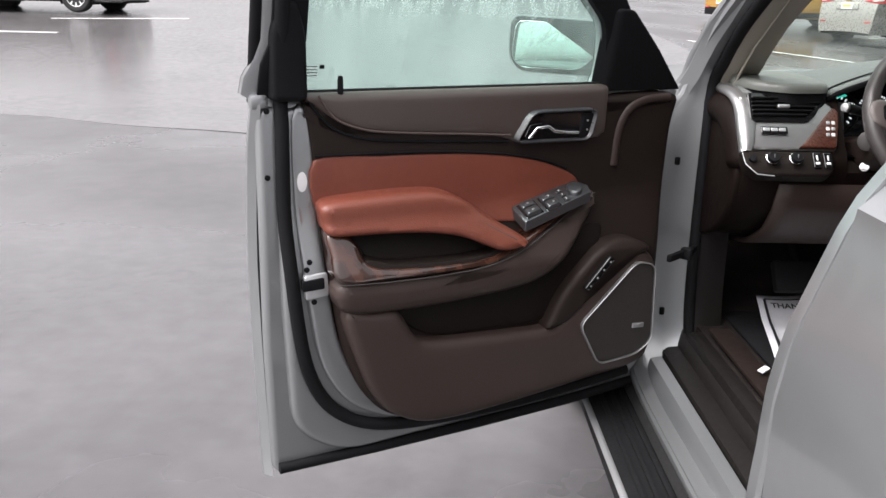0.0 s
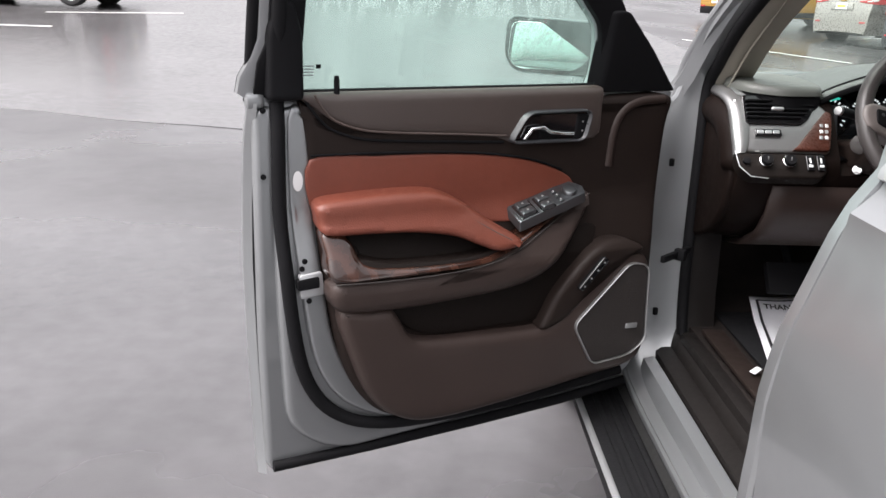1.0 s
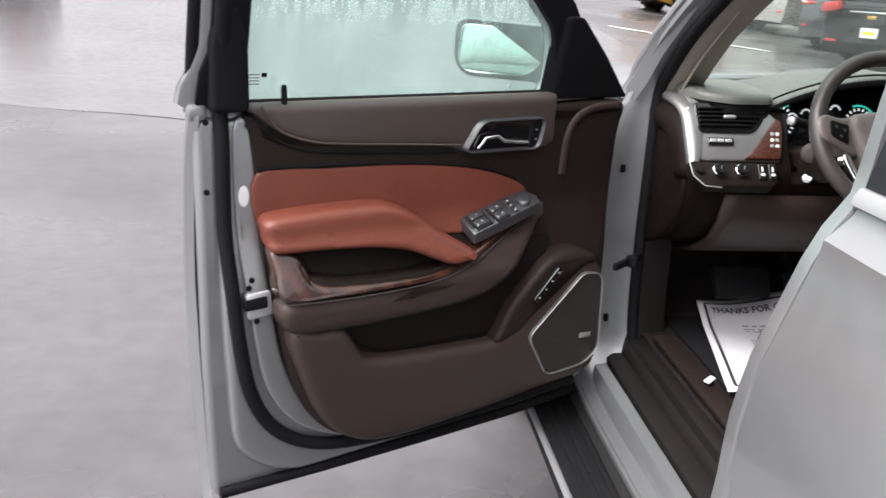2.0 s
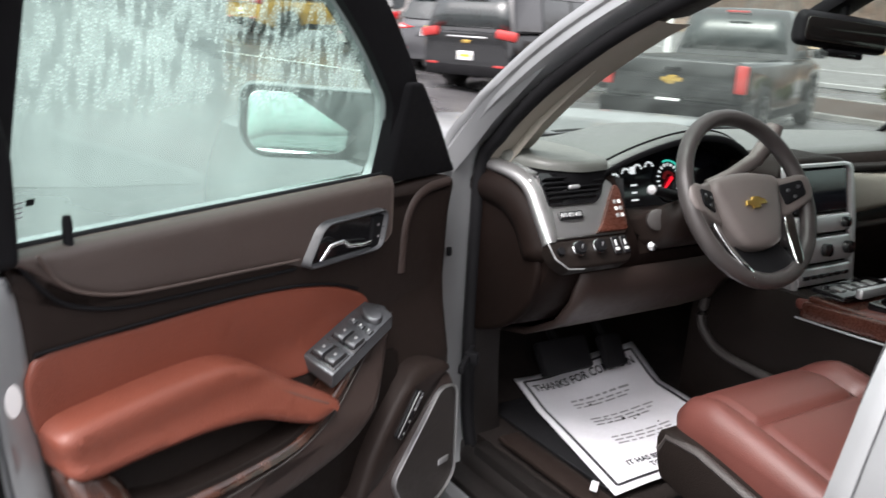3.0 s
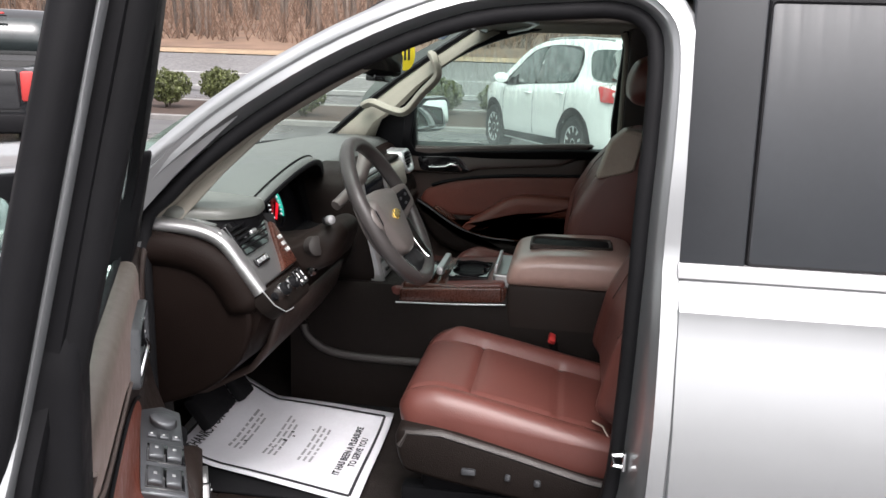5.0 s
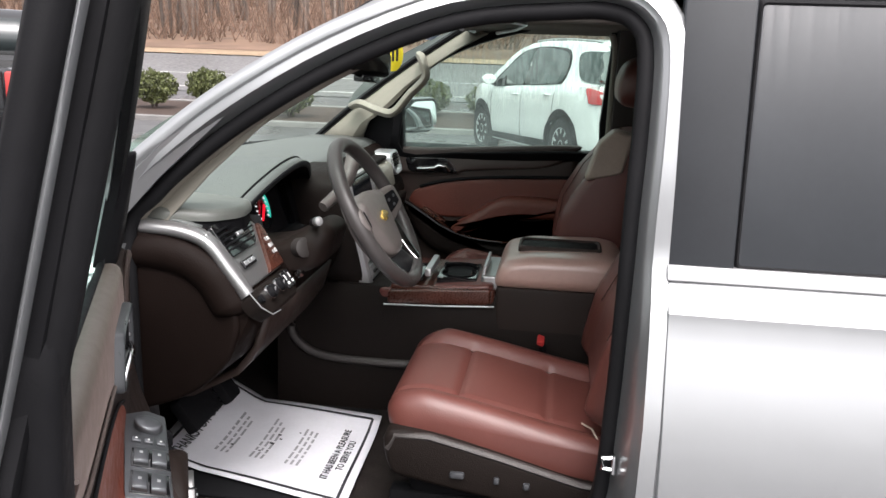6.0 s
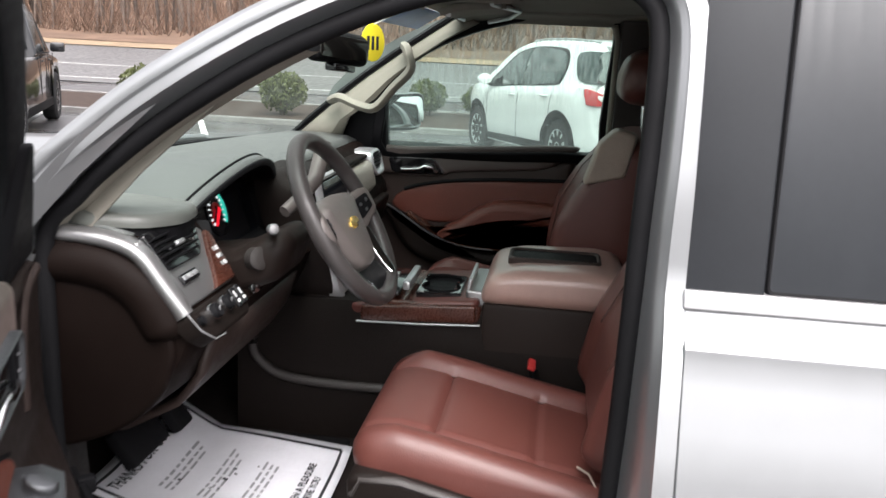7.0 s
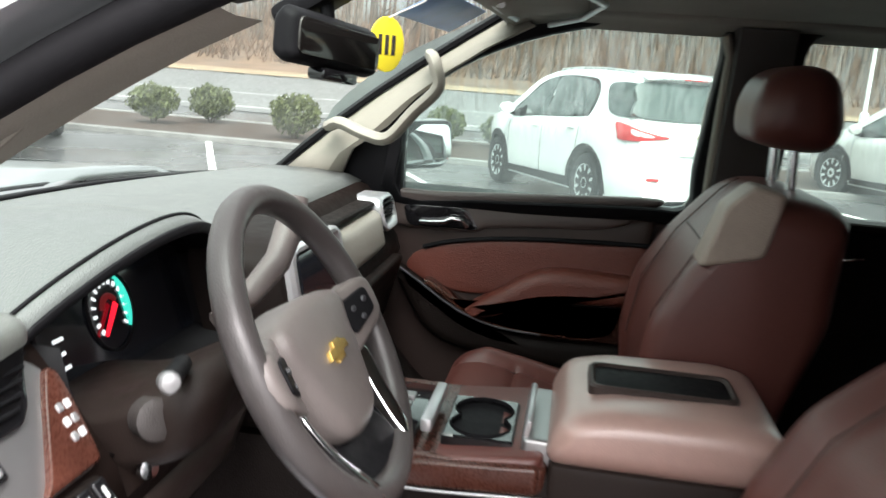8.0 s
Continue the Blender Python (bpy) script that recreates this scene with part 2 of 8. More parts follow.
def privacy():
    """Dark glass with thin rain streaks running down it."""
    m = mat("privacy_glass", (0.028, 0.031, 0.035), 0.30, spec=0.32, var=0.1, vscale=5, coat=0.0)
    n, l = m.node_tree.nodes, m.node_tree.links
    b = n["Principled BSDF"]
    b.inputs["Coat Roughness"].default_value = 0.25
    tc = n.new("ShaderNodeTexCoord")
    mp = n.new("ShaderNodeMapping")
    mp.inputs["Scale"].default_value = (1, 60, 2.2)
    l.new(tc.outputs["Object"], mp.inputs["Vector"])
    t = n.new("ShaderNodeTexNoise")
    t.inputs["Scale"].default_value, t.inputs["Detail"].default_value = 1.6, 4.0
    l.new(mp.outputs[0], t.inputs["Vector"])
    r = n.new("ShaderNodeMapRange")
    r.inputs["From Min"].default_value, r.inputs["From Max"].default_value = 0.35, 0.7
    r.inputs["To Min"].default_value, r.inputs["To Max"].default_value = 0.28, 0.40
    l.new(t.outputs["Fac"], r.inputs["Value"])
    l.new(r.outputs[0], b.inputs["Roughness"])
    return m


M_PRIVACY = privacy()
M_DARKGLASS = mat("car_window_dark", (0.020, 0.026, 0.027), 0.06, var=0.2, coat=0.5)


# ---------- mesh helpers ----------
def finish(name, bm, material, parent=None, label="", angle=40, kind="", smooth=True):
    bmesh.ops.recalc_face_normals(bm, faces=bm.faces[:])
    me = bpy.data.meshes.new(name)
    bm.to_mesh(me)
    bm.free()
    if smooth:
        me.shade_smooth()
        me.set_sharp_from_angle(angle=radians(angle))
    me.materials.append(material)
    ob = new(name, me)
    if parent is not None:
        ob.parent = parent
    if label or kind:
        tagged(ob, label=label, kind=kind)
    return ob


part = finish


def spline(pts, n=6, closed=False):
    """Catmull-Rom through the points; n steps a span."""
    P = [Vector(p) for p in pts]
    N = len(P)
    out = []
    spans = N if closed else N - 1
    for i in range(spans):
        if closed:
            a, b, c, d = P[(i - 1) % N], P[i], P[(i + 1) % N], P[(i + 2) % N]
        else:
            b, c = P[i], P[i + 1]
            a = P[i - 1] if i > 0 else b * 2 - c
            d = P[i + 2] if i + 2 < N else c * 2 - b
        for k in range(n):
            t = k / n
            out.append(0.5 * ((2 * b) + (c - a) * t + (2 * a - 5 * b + 4 * c - d) * t * t + (3 * b - a - 3 * c + d) * t ** 3))
    if not closed:
        out.append(P[-1])
    return out


def rounded(pts, r=0.02, n=4):
    """A closed polygon with its corners rounded by about r."""
    P = [Vector(p) for p in pts]
    N = len(P)
    out = []
    for i in range(N):
        a, b, c = P[i - 1], P[i], P[(i + 1) % N]
        ra = min(r, (a - b).length * 0.45)
        rc = min(r, (c - b).length * 0.45)
        s, e = b + (a - b).normalized() * ra, b + (c - b).normalized() * rc
        for k in range(n + 1):
            t = k / n
            out.append(s * (1 - t) ** 2 + b * 2 * t * (1 - t) + e * t * t)
    return out


def inset2(P, d):
    """The closed 2D loop moved inwards by d."""
    N = len(P)
    area = sum(P[i].x * P[(i + 1) % N].y - P[(i + 1) % N].x * P[i].y for i in range(N))
    s = 1 if area > 0 else -1
    out = []
    for i in range(N):
        a, b, c = P[i - 1], P[i], P[(i + 1) % N]
        e1, e2 = (b - a), (c - b)
        n1 = Vector((-e1.y, e1.x)) * s
        n2 = Vector((-e2.y, e2.x)) * s
        if n1.length > 1e-9:
            n1.normalize()
        if n2.length > 1e-9:
            n2.normalize()
        nn = n1 + n2
        if nn.length < 1e-6:
            nn = n1
        nn.normalize()
        k = max(0.5, nn.dot(n1))
        out.append(b + nn * d / k)
    return out


def loops_mesh(loops, closed_loop=True, cap0=True, cap1=True, fine=0.0, grid=0.0):
    """A bmesh skinned over loops of 3D points; fine splits the caps to edges of that length, grid cuts all faces along a square grid."""
    bm = bmesh.new()
    rows = [[bm.verts.new(p) for p in lp] for lp in loops]
    n = len(rows[0])
    for a, b in zip(rows, rows[1:]):
        for i in range(n if closed_loop else n - 1):
            j = (i + 1) % n
            try:
                bm.faces.new((a[i], a[j], b[j], b[i]))
            except ValueError:
                pass
    caps = []
    if closed_loop and cap0:
        caps.append(bm.faces.new(rows[0]))
    if closed_loop and cap1:
        caps.append(bm.faces.new(rows[-1]))
    if caps:
        tri = bmesh.ops.triangulate(bm, faces=caps)["faces"]
        for _ in range(4 if fine and not grid else 0):
            tri = [t for t in tri if t.is_valid]
            ts = set(tri)
            es = [e for e in {e for t in tri for e in t.edges} if e.calc_length() > fine and all(f in ts for f in e.link_faces)]
            if not es:
                break
            old = set(bm.faces) - ts
            bmesh.ops.subdivide_edges(bm, edges=es, cuts=1)
            new_f = [f for f in bm.faces if f not in old]
            bmesh.ops.triangulate(bm, faces=[f for f in new_f if len(f.verts) > 3])
            tri = [f for f in bm.faces if f not in old]
        if grid:
            for ax in (0, 1):
                cs = [v.co[ax] for v in bm.verts]
                no = Vector((1, 0, 0)) if ax == 0 else Vector((0, 1, 0))
                for k in range(math.ceil(min(cs) / grid), math.floor(max(cs) / grid) + 1):
                    bmesh.ops.bisect_plane(bm, geom=bm.verts[:] + bm.edges[:] + bm.faces[:], dist=1e-5, plane_co=no * (k * grid + 0.0043), plane_no=no)
    return bm


FINE = []


def plate(name, outline, w0, w1, material, parent, f, bevel=0.006, label="", angle=45, kind="", grid=0.0):
    """A slab with a rounded rim. outline: closed 2D loop; f maps (a, b, w) to space; from depth w0 to w1."""
    P = [Vector((p[0], p[1])) for p in outline]
    s = 1 if w1 > w0 else -1
    b = min(bevel, abs(w1 - w0) * 0.9)
    lo = [[(p.x, p.y, w0) for p in P], [(p.x, p.y, w1 - s * b) for p in P]]
    for k in (1, 2, 3):
        a = k / 3 * math.pi / 2
        q = inset2(P, b * (1 - math.cos(a)))
        lo.append([(p.x, p.y, w1 - s * b * (1 - math.sin(a))) for p in q])
    bm = loops_mesh(lo, fine=0.032 if f in FINE else 0.0, grid=grid)
    for v in bm.verts:
        v.co = f(v.co.x, v.co.y, v.co.z)
    return finish(name, bm, material, parent, label, angle, kind)


def ring_plate(name, outer, inner, w0, w1, material, parent, f, bevel=0.004, label="", kind=""):
    """A frame between two loops of the same count."""
    O, I = [Vector((p[0], p[1])) for p in outer], [Vector((p[0], p[1])) for p in inner]
    s = 1 if w1 > w0 else -1
    Ob, Ib = inset2(O, bevel), inset2(I, -bevel)
    lo = [[f(p.x, p.y, w0) for p in O], [f(p.x, p.y, w1 - s * bevel) for p in O], [f(p.x, p.y, w1) for p in Ob],
          [f(p.x, p.y, w1) for p in Ib], [f(p.x, p.y, w1 - s * bevel) for p in I], [f(p.x, p.y, w0) for p in I]]
    bm = loops_mesh(lo + [lo[0]], cap0=False, cap1=False)
    bmesh.ops.remove_doubles(bm, verts=bm.verts[:], dist=1e-6)
    return finish(name, bm, material, parent, label, 40, kind)


def tube(name, pts, r, material, parent, closed=False, seg=8, flat=1.0, up=(0, 0, 1), label="", taper=None, kind=""):
    """A swept tube; flat squeezes it along up."""
    P = [Vector(p) for p in pts]
    N = len(P)
    loops = []
    for i in range(N):
        a = P[i - 1] if (i > 0 or closed) else P[i]
        c = P[(i + 1) % N] if (i < N - 1 or closed) else P[i]
        t = (c - a).normalized()
        u = Vector(up) - t * t.dot(Vector(up))
        if u.length < 1e-4:
            u = Vector((1, 0, 0)) - t * t.x
        u.normalize()
        s = t.cross(u)
        rr = r * (taper[i] if taper else 1)
        loops.append([P[i] + (s * math.cos(2 * math.pi * k / seg) + u * flat * math.sin(2 * math.pi * k / seg)) * rr for k in range(seg)])
    if closed:
        bm = loops_mesh(loops + [loops[0]], cap0=False, cap1=False)
        bmesh.ops.remove_doubles(bm, verts=bm.verts[:], dist=1e-6)
    else:
        bm = loops_mesh(loops)
    return finish(name, bm, material, parent, label, 50, kind)


def block(name, c, size, material, parent, bevel=0.006, rot=(0, 0, 0), label="", seg=2, kind=""):
    bm = bmesh.new()
    bmesh.ops.create_cube(bm, size=1)
    bmesh.ops.scale(bm, vec=size, verts=bm.verts[:])
    if bevel:
        bmesh.ops.bevel(bm, geom=bm.edges[:], offset=min(bevel, min(size) * 0.45), segments=seg, affect="EDGES", profile=0.5)
    bmesh.ops.transform(bm, matrix=pose(*c, *rot), verts=bm.verts[:])
    return finish(name, bm, material, parent, label, 35, kind)


def lathe(name, prof, m, material, parent, seg=24, label="", kind=""):
    """prof: (radius, height) round the local z axis of m."""
    loops = [[m @ Vector((r * math.cos(2 * math.pi * k / seg), r * math.sin(2 * math.pi * k / seg), h)) for k in range(seg)] for r, h in prof]
    return finish(name, loops_mesh(loops), material, parent, label, 35, kind)


def skin(name, sections, material, parent, thick=0.0, label="", offset=-1, angle=35, kind=""):
    """An open surface over sections (equal counts of points); thick gives it depth."""
    bm = loops_mesh(sections, closed_loop=False)
    ob = finish(name, bm, material, parent, label, angle, kind)
    if thick:
        s = ob.modifiers.new("thickness", "SOLIDIFY")
        s.thickness, s.offset = thick, offset
    return ob


def axis_pose(c, z, x=None):
    """A pose at c with its z axis along z."""
    q = Vector(z).to_track_quat("Z", "Y").to_matrix().to_4x4()
    return Matrix.Translation(c) @ q


def text_mesh(name, body, size, place, material, parent, align="CENTER"):
    """Built-in font as a flat mesh; place maps the letter plane (a, b) to space."""
    cu = bpy.data.curves.new(name, "FONT")
    cu.body, cu.size, cu.align_x, cu.align_y = body, size, align, "CENTER"
    cu.resolution_u, cu.offset = 2, size * 0.022
    tmp = bpy.data.objects.new("tmp", cu)
    me = bpy.data.meshes.new_from_object(tmp)
    bpy.data.objects.remove(tmp)
    for v in me.vertices:
        v.co = place(v.co.x, v.co.y)
    me.name = name
    me.materials.clear()
    me.materials.append(material)
    ob = new(name, me)
    ob.parent = parent
    return ob
M_SATINDARK = mat("smoke_grey_plastic", (0.036, 0.038, 0.042), 0.30, 0.0, spec=0.8, var=0.03, bump=0.1, bscale=500)
# brown leather like the seats; the lid's sheen is painted in as a paler base
M_LIDLEATHER = mat("lid_leather_sheen", (0.42, 0.275, 0.235), 0.36, spec=0.7, var=0.10, vscale=5, bump=0.12, bscale=420, kind="voronoi", rvar=0.04)
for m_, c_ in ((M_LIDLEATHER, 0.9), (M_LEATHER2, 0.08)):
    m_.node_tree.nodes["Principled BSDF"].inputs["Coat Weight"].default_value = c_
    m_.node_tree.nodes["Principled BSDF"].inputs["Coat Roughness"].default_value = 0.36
M_SWITCHPLATE = mat("satin_graphite", (0.115, 0.119, 0.126), 0.34, 0.75, var=0.04, bump=0.05, bscale=500)
# dark cocoa; on recesses and pockets it carries their shade as colour
M_COCOADARK = mat("cocoa_dark_and_shade", (0.0085, 0.0058, 0.0048), 0.6, spec=0.16, var=0.15, vscale=4, bump=0.3, bscale=420, kind="voronoi")
M_GRILLE = mat("speaker_mesh", (0.022, 0.016, 0.014), 0.5, var=0.1, bump=1.0, bscale=520, kind="voronoi")
M_GREYLEATHER = mat("grey_leather", (0.048, 0.043, 0.042), 0.36, var=0.12, vscale=6, bump=0.12, bscale=500, kind="voronoi")
M_GREYPAD = mat("airbag_cover", (0.135, 0.118, 0.111), 0.44, var=0.1, vscale=6, bump=0.15, bscale=500, kind="voronoi")
M_BEIGEDASH = mat("pale_dash_pad", (0.24, 0.225, 0.19), 0.45, var=0.1, vscale=5, bump=0.3, bscale=420, kind="voronoi")
M_BLACKBROWN = mat("near_black_brown", (0.009, 0.0075, 0.007), 0.55, spec=0.2, var=0.15, vscale=5, bump=0.3, bscale=420, kind="voronoi")
M_MIRRORDARK = mat("dimmed_mirror", (0.10, 0.095, 0.09), 0.06, 0.9, var=0.03)
M_SEAM = mat("leather_seam", (0.060, 0.022, 0.016), 0.6, var=0.1)
M_PADTOP = mat("soft_pad_vinyl", (0.052, 0.037, 0.032), 0.5, var=0.12, vscale=4, bump=0.1, bscale=420, kind="voronoi", spec=0.8)
M_PADTOP.node_tree.nodes["Principled BSDF"].inputs["Sheen Weight"].default_value = 0.22
M_PADTOP.node_tree.nodes["Principled BSDF"].inputs["Sheen Roughness"].default_value = 0.4
M_REDWOOD = mat("red_brown_gloss", (0.060, 0.020, 0.013), 0.28, var=0.25, vscale=20)
M_PADTOP.node_tree.nodes["Principled BSDF"].inputs["Sheen Tint"].default_value = (0.75, 0.58, 0.52, 1)
M_TAUPE = mat("taupe_leather", (0.40, 0.33, 0.275), 0.45, var=0.1, vscale=6, bump=0.4, bscale=360, kind="voronoi")
M_LEATHER3 = mat("door_leather", (0.130, 0.036, 0.024), 0.42, var=0.14, vscale=5, bump=0.45, bscale=330, kind="voronoi", rvar=0.2)

# ---------- the silver SUV: body ----------
suv = tagged(new("silver_suv"), "silver metallic SUV, wet, with its driver's door standing open", "car")
SIDE = [(0.30, 0.90), (0.42, 0.945), (0.55, 0.966), (0.70, 0.982), (0.85, 0.984), (0.95, 0.971), (1.04, 0.942), (1.10, 0.922), (1.13, 0.913), (1.145, 0.911), (1.152, 0.903),
        (1.18, 0.876), (1.195, 0.869), (1.215, 0.864), (1.35, 0.850), (1.48, 0.824), (1.60, 0.786), (1.66, 0.760), (1.70, 0.725), (1.9, 0.5)]


def S(z):
    return float(np.interp(z, [p[0] for p in SIDE], [p[1] for p in SIDE]))


def left(y, z, w=0.0):
    return Vector((-S(z) + w, y, z))


def right(y, z, w=0.0):
    return Vector((S(z) - w, y, z))


ZS = [0.42, 0.46, 0.55, 0.70, 0.85, 0.95, 1.04, 1.10, 1.13, 1.145, 1.152, 1.18, 1.20]

# front door opening in the body: seal line, seen from the side as (y, z)
SEAL = spline([(0.008, 1.21), (-0.045, 1.272), (-0.10, 1.325), (-0.22, 1.419), (-0.395, 1.524), (-0.59, 1.602), (-0.78, 1.624), (-0.856, 1.621),
               (-0.899, 1.600), (-0.918, 1.555), (-0.918, 1.42), (-0.914, 1.29), (-0.912, 1.11), (-0.908, 0.915), (-0.894, 0.72), (-0.83, 0.56),
               (-0.73, 0.508), (-0.45, 0.496), (-0.16, 0.496), (-0.05, 0.530), (-0.005, 0.62), (0.012, 0.80), (0.014, 1.05)], 4, True)
XSEAL = [(0.4, 0.80), (1.2, 0.80), (1.35, 0.795), (1.48, 0.775), (1.6, 0.738), (1.7, 0.70)]


def ws_(z):
    """How far inside the body skin the seal lies at a height."""
    return S(z) - float(np.interp(z, [p[0] for p in XSEAL], [p[1] for p in XSEAL]))


def aperture(side, name, parent):
    """The painted pillar frame round a front door opening: outer lip, step and jamb."""
    P = [Vector((p.x, p.y)) for p in SEAL]
    lo = []
    for off, f0, k in ((-0.067, 0.035, 0), (-0.067, 0.008, 0), (-0.061, 0.001, 0), (-0.052, 0.0, 0), (-0.044, 0.003, 0), (-0.040, 0.009, 0), (-0.034, 0.010, 0), (-0.030, 0.005, 0.10), (-0.024, 0.003, 0.16), (-0.020, 0.006, 0.30), (-0.016, 0.0, 0.60), (-0.012, 0.0, 0.88), (-0.008, 0.0, 0.97), (0.004, 0.0, 1.0), (0.004, 0.03, 1.0)):
        # the ridges fade out on the pillar behind the opening
        flat = lambda y: 1 - max(0.0, min(1.0, (-0.80 - y) / 0.08)) * (-0.05 < off < -0.018)
        lo.append([side(max(-0.973, p.x), max(0.42, p.y), f0 * flat(p.x) + k * ws_(p.y)) for p in inset2(P, off)])
    return part(name, loops_mesh(lo, cap0=False, cap1=False), M_PAINT, parent, "wet silver pillar frame")


body = aperture(left, "door_frame", suv)
tube("door_seal", [left(p.x, p.y, ws_(p.y)) for p in [a.lerp(b, max(0.0, min(1.0, (-0.80 - a.x) / 0.08))) for a, b in zip(inset2([Vector((q.x, q.y)) for q in SEAL], 0.006), inset2([Vector((q.x, q.y)) for q in SEAL], 0.001))]], 0.0148, M_RUBBER, body, closed=True, seg=8, up=(1, 0, 0))
# inner trim between the seal and the cabin
P2 = [Vector((q.x, q.y)) for q in SEAL]
trim_loops = [[left(p.x, p.y, ws_(p.y) + d) for p in inset2(P2, o)] for d, o in ((0.006, 0.006), (0.020, 0.011), (0.050, 0.012), (0.085, 0.006))]
front = [i for i, p in enumerate(P2) if p.y > 1.21 and p.x > -0.40]
rest = [i for i in range(front[-1], len(P2))] + [0]
part("opening_trim", loops_mesh([[lp[i] for i in rest] for lp in trim_loops], closed_loop=False), M_BLACKBROWN, body, "dark brown trim round the opening")
lining = [[left(p.x, p.y, ws_(p.y) + d) for p in inset2(P2, o)] for d, o in ((0.004, 0.010), (0.012, 0.017), (0.040, 0.021), (0.090, 0.021))]
part("pillar_lining", loops_mesh([[lp[i] for i in [0] + front] for lp in lining], closed_loop=False), M_BEIGE, body, "beige lining of the windscreen pillar")
# striker, latch and bolts on the pillar behind the opening
for y0, z0 in ((-0.914, 0.841), (-0.962, 1.047)):
    st = block("striker_plate", left(y0, z0, ws_(z0) * 0.75), (0.020, 0.008, 0.036), M_CHROME, body, 0.003)
    tube("striker_bar", [left(y0, z0 - 0.012, ws_(z0) * 0.75), left(y0 + 0.020, z0 - 0.010, ws_(z0) * 0.75), left(y0 + 0.020, z0 + 0.010, ws_(z0) * 0.75), left(y0, z0 + 0.012, ws_(z0) * 0.75)], 0.005, M_CHROME, body)


def lower_skin(side, y0, y1, name, material, parent, label="", ny=6, zs=ZS):
    ys = np.linspace(y0, y1, ny)
    s = -1 if y1 < y0 else 1
    secs = [[side(y0, z, 0.05) for z in zs], [side(y0 + s * 0.001, z, 0.010) for z in zs], [side(y0 + s * 0.006, z, 0.002) for z in zs]]
    secs += [[side(y, z) for z in zs] for y in ys[1:-1]]
    secs += [[side(y1 - s * 0.006, z, 0.002) for z in zs], [side(y1 - s * 0.001, z, 0.010) for z in zs], [side(y1, z, 0.05) for z in zs]]
    return skin(name, secs, material, parent, label=label)


def door_window(side, y0, y1, parent, z0=1.214, z1=1.625, privacy=True):
    """Black applique, dark pane and frame of a rear door."""
    fr = lambda a, b, w: side(a, b, w)
    outer = rounded([(y0, z0), (y0 - 0.012, z1 + 0.02), (y1, z1 + 0.02), (y1, z0)], 0.02)
    plate("pillar_applique", rounded([(y0 + 0.009, z0), (y0 + 0.002, z1 + 0.02), (y0 - 0.115, z1 + 0.02), (y0 - 0.103, z0)], 0.004), 0.03, 0.0, M_BLACKGLOSSY, parent, fr, 0.004,
          "satin black pillar cover")
    ring_plate("window_frame", rounded([(y0 - 0.104, z0), (y0 - 0.116, z1 + 0.02), (y1, z1 + 0.02), (y1, z0)], 0.008),
               rounded([(y0 - 0.110, z0 + 0.006), (y0 - 0.122, z1 + 0.010), (y1 + 0.016, z1 + 0.010), (y1 + 0.016, z0 + 0.006)], 0.008), 0.03, 0.002, M_RUBBER, parent, fr)
    return plate("pane", rounded([(y0 - 0.107, z0 + 0.003), (y0 - 0.119, z1 + 0.013), (y1 + 0.012, z1 + 0.013), (y1 + 0.012, z0 + 0.003)], 0.008), 0.020, 0.006,
                 M_PRIVACY if privacy else M_GLASS_RAIN, parent, fr, 0.002, "dark privacy glass with rain streaks")


M_BLACKGLOSSY = mat("satin_black_film", (0.018, 0.020, 0.023), 0.35, spec=0.3, var=0.12, vscale=8)
rear_door = lower_skin(left, -0.969, -1.94, "rear_door", M_PAINT, suv, "closed silver rear door with rain on it", 8)
door_window(left, -0.974, -1.94, rear_door)
mold = [[left(y, 1.190, -0.002), left(y, 1.194, -0.010), left(y, 1.206, -0.011), left(y, 1.216, -0.006), left(y, 1.217, 0.012)] for y in np.linspace(-0.972, -1.94, 7)]
mold = [[left(-0.969, 1.195, 0.01)] * 5] + mold
skin("belt_moulding", mold, M_ALU, rear_door, 0.0, "wet bright belt moulding")
part("pull_handle", loops_mesh([[left(-1.75 - 0.16 * k / 8 + 0.08, 1.02 + 0.012 * math.sin(a), -0.03 * math.sin(math.pi * k / 8) - 0.008 * math.cos(a)) for a in np.linspace(0, 2 * math.pi, 9)[:-1]] for k in range(9)]), M_PAINT, rear_door)

# rocker, its silver painted black for the running board's shadow, and running board
rock = [[Vector((x, y, z)) for x, z in ((-0.94, 0.44), (-0.955, 0.41), (-0.94, 0.36), (-0.90, 0.32), (-0.80, 0.30))] for y in (0.05, -0.5, -1.0, -1.95)]
skin("shaded_rocker", rock, M_SHADOWGAP, suv, 0.0)
skin("shaded_rocker", [[Vector((-v.x, v.y, v.z)) for v in r] for r in rock], M_SHADOWGAP, suv, 0.0)
for sgn in (-1, 1):
    rb = part("running_board", loops_mesh([[Vector((sgn * x, y, z)) for x, z in ((0.87, 0.385), (0.90, 0.405), (1.035, 0.405), (1.062, 0.398), (1.075, 0.375), (1.062, 0.35), (0.90, 0.335))]
                                           for y in (0.17, 0.12, -0.5, -1.2, -1.9, -1.95)]), M_SCUFF, suv, "black running board with a bright outer edge")
    tube("bright_edge", [(sgn * 1.068, 0.15, 0.396), (sgn * 1.062, -0.6, 0.396), (sgn * 1.062, -1.93, 0.396)], 0.009, M_SATIN, rb, flat=0.8)
    for i in range(5):
        xs = 0.905 + i * 0.03
        block("tread_rib", (sgn * xs, -0.88, 0.407), (0.014, 1.95, 0.006), M_SCUFF, rb, 0.002)

# front wing, hood and nose
AR_Y, AR_Z, AR_R = 0.78, 0.40, 0.455


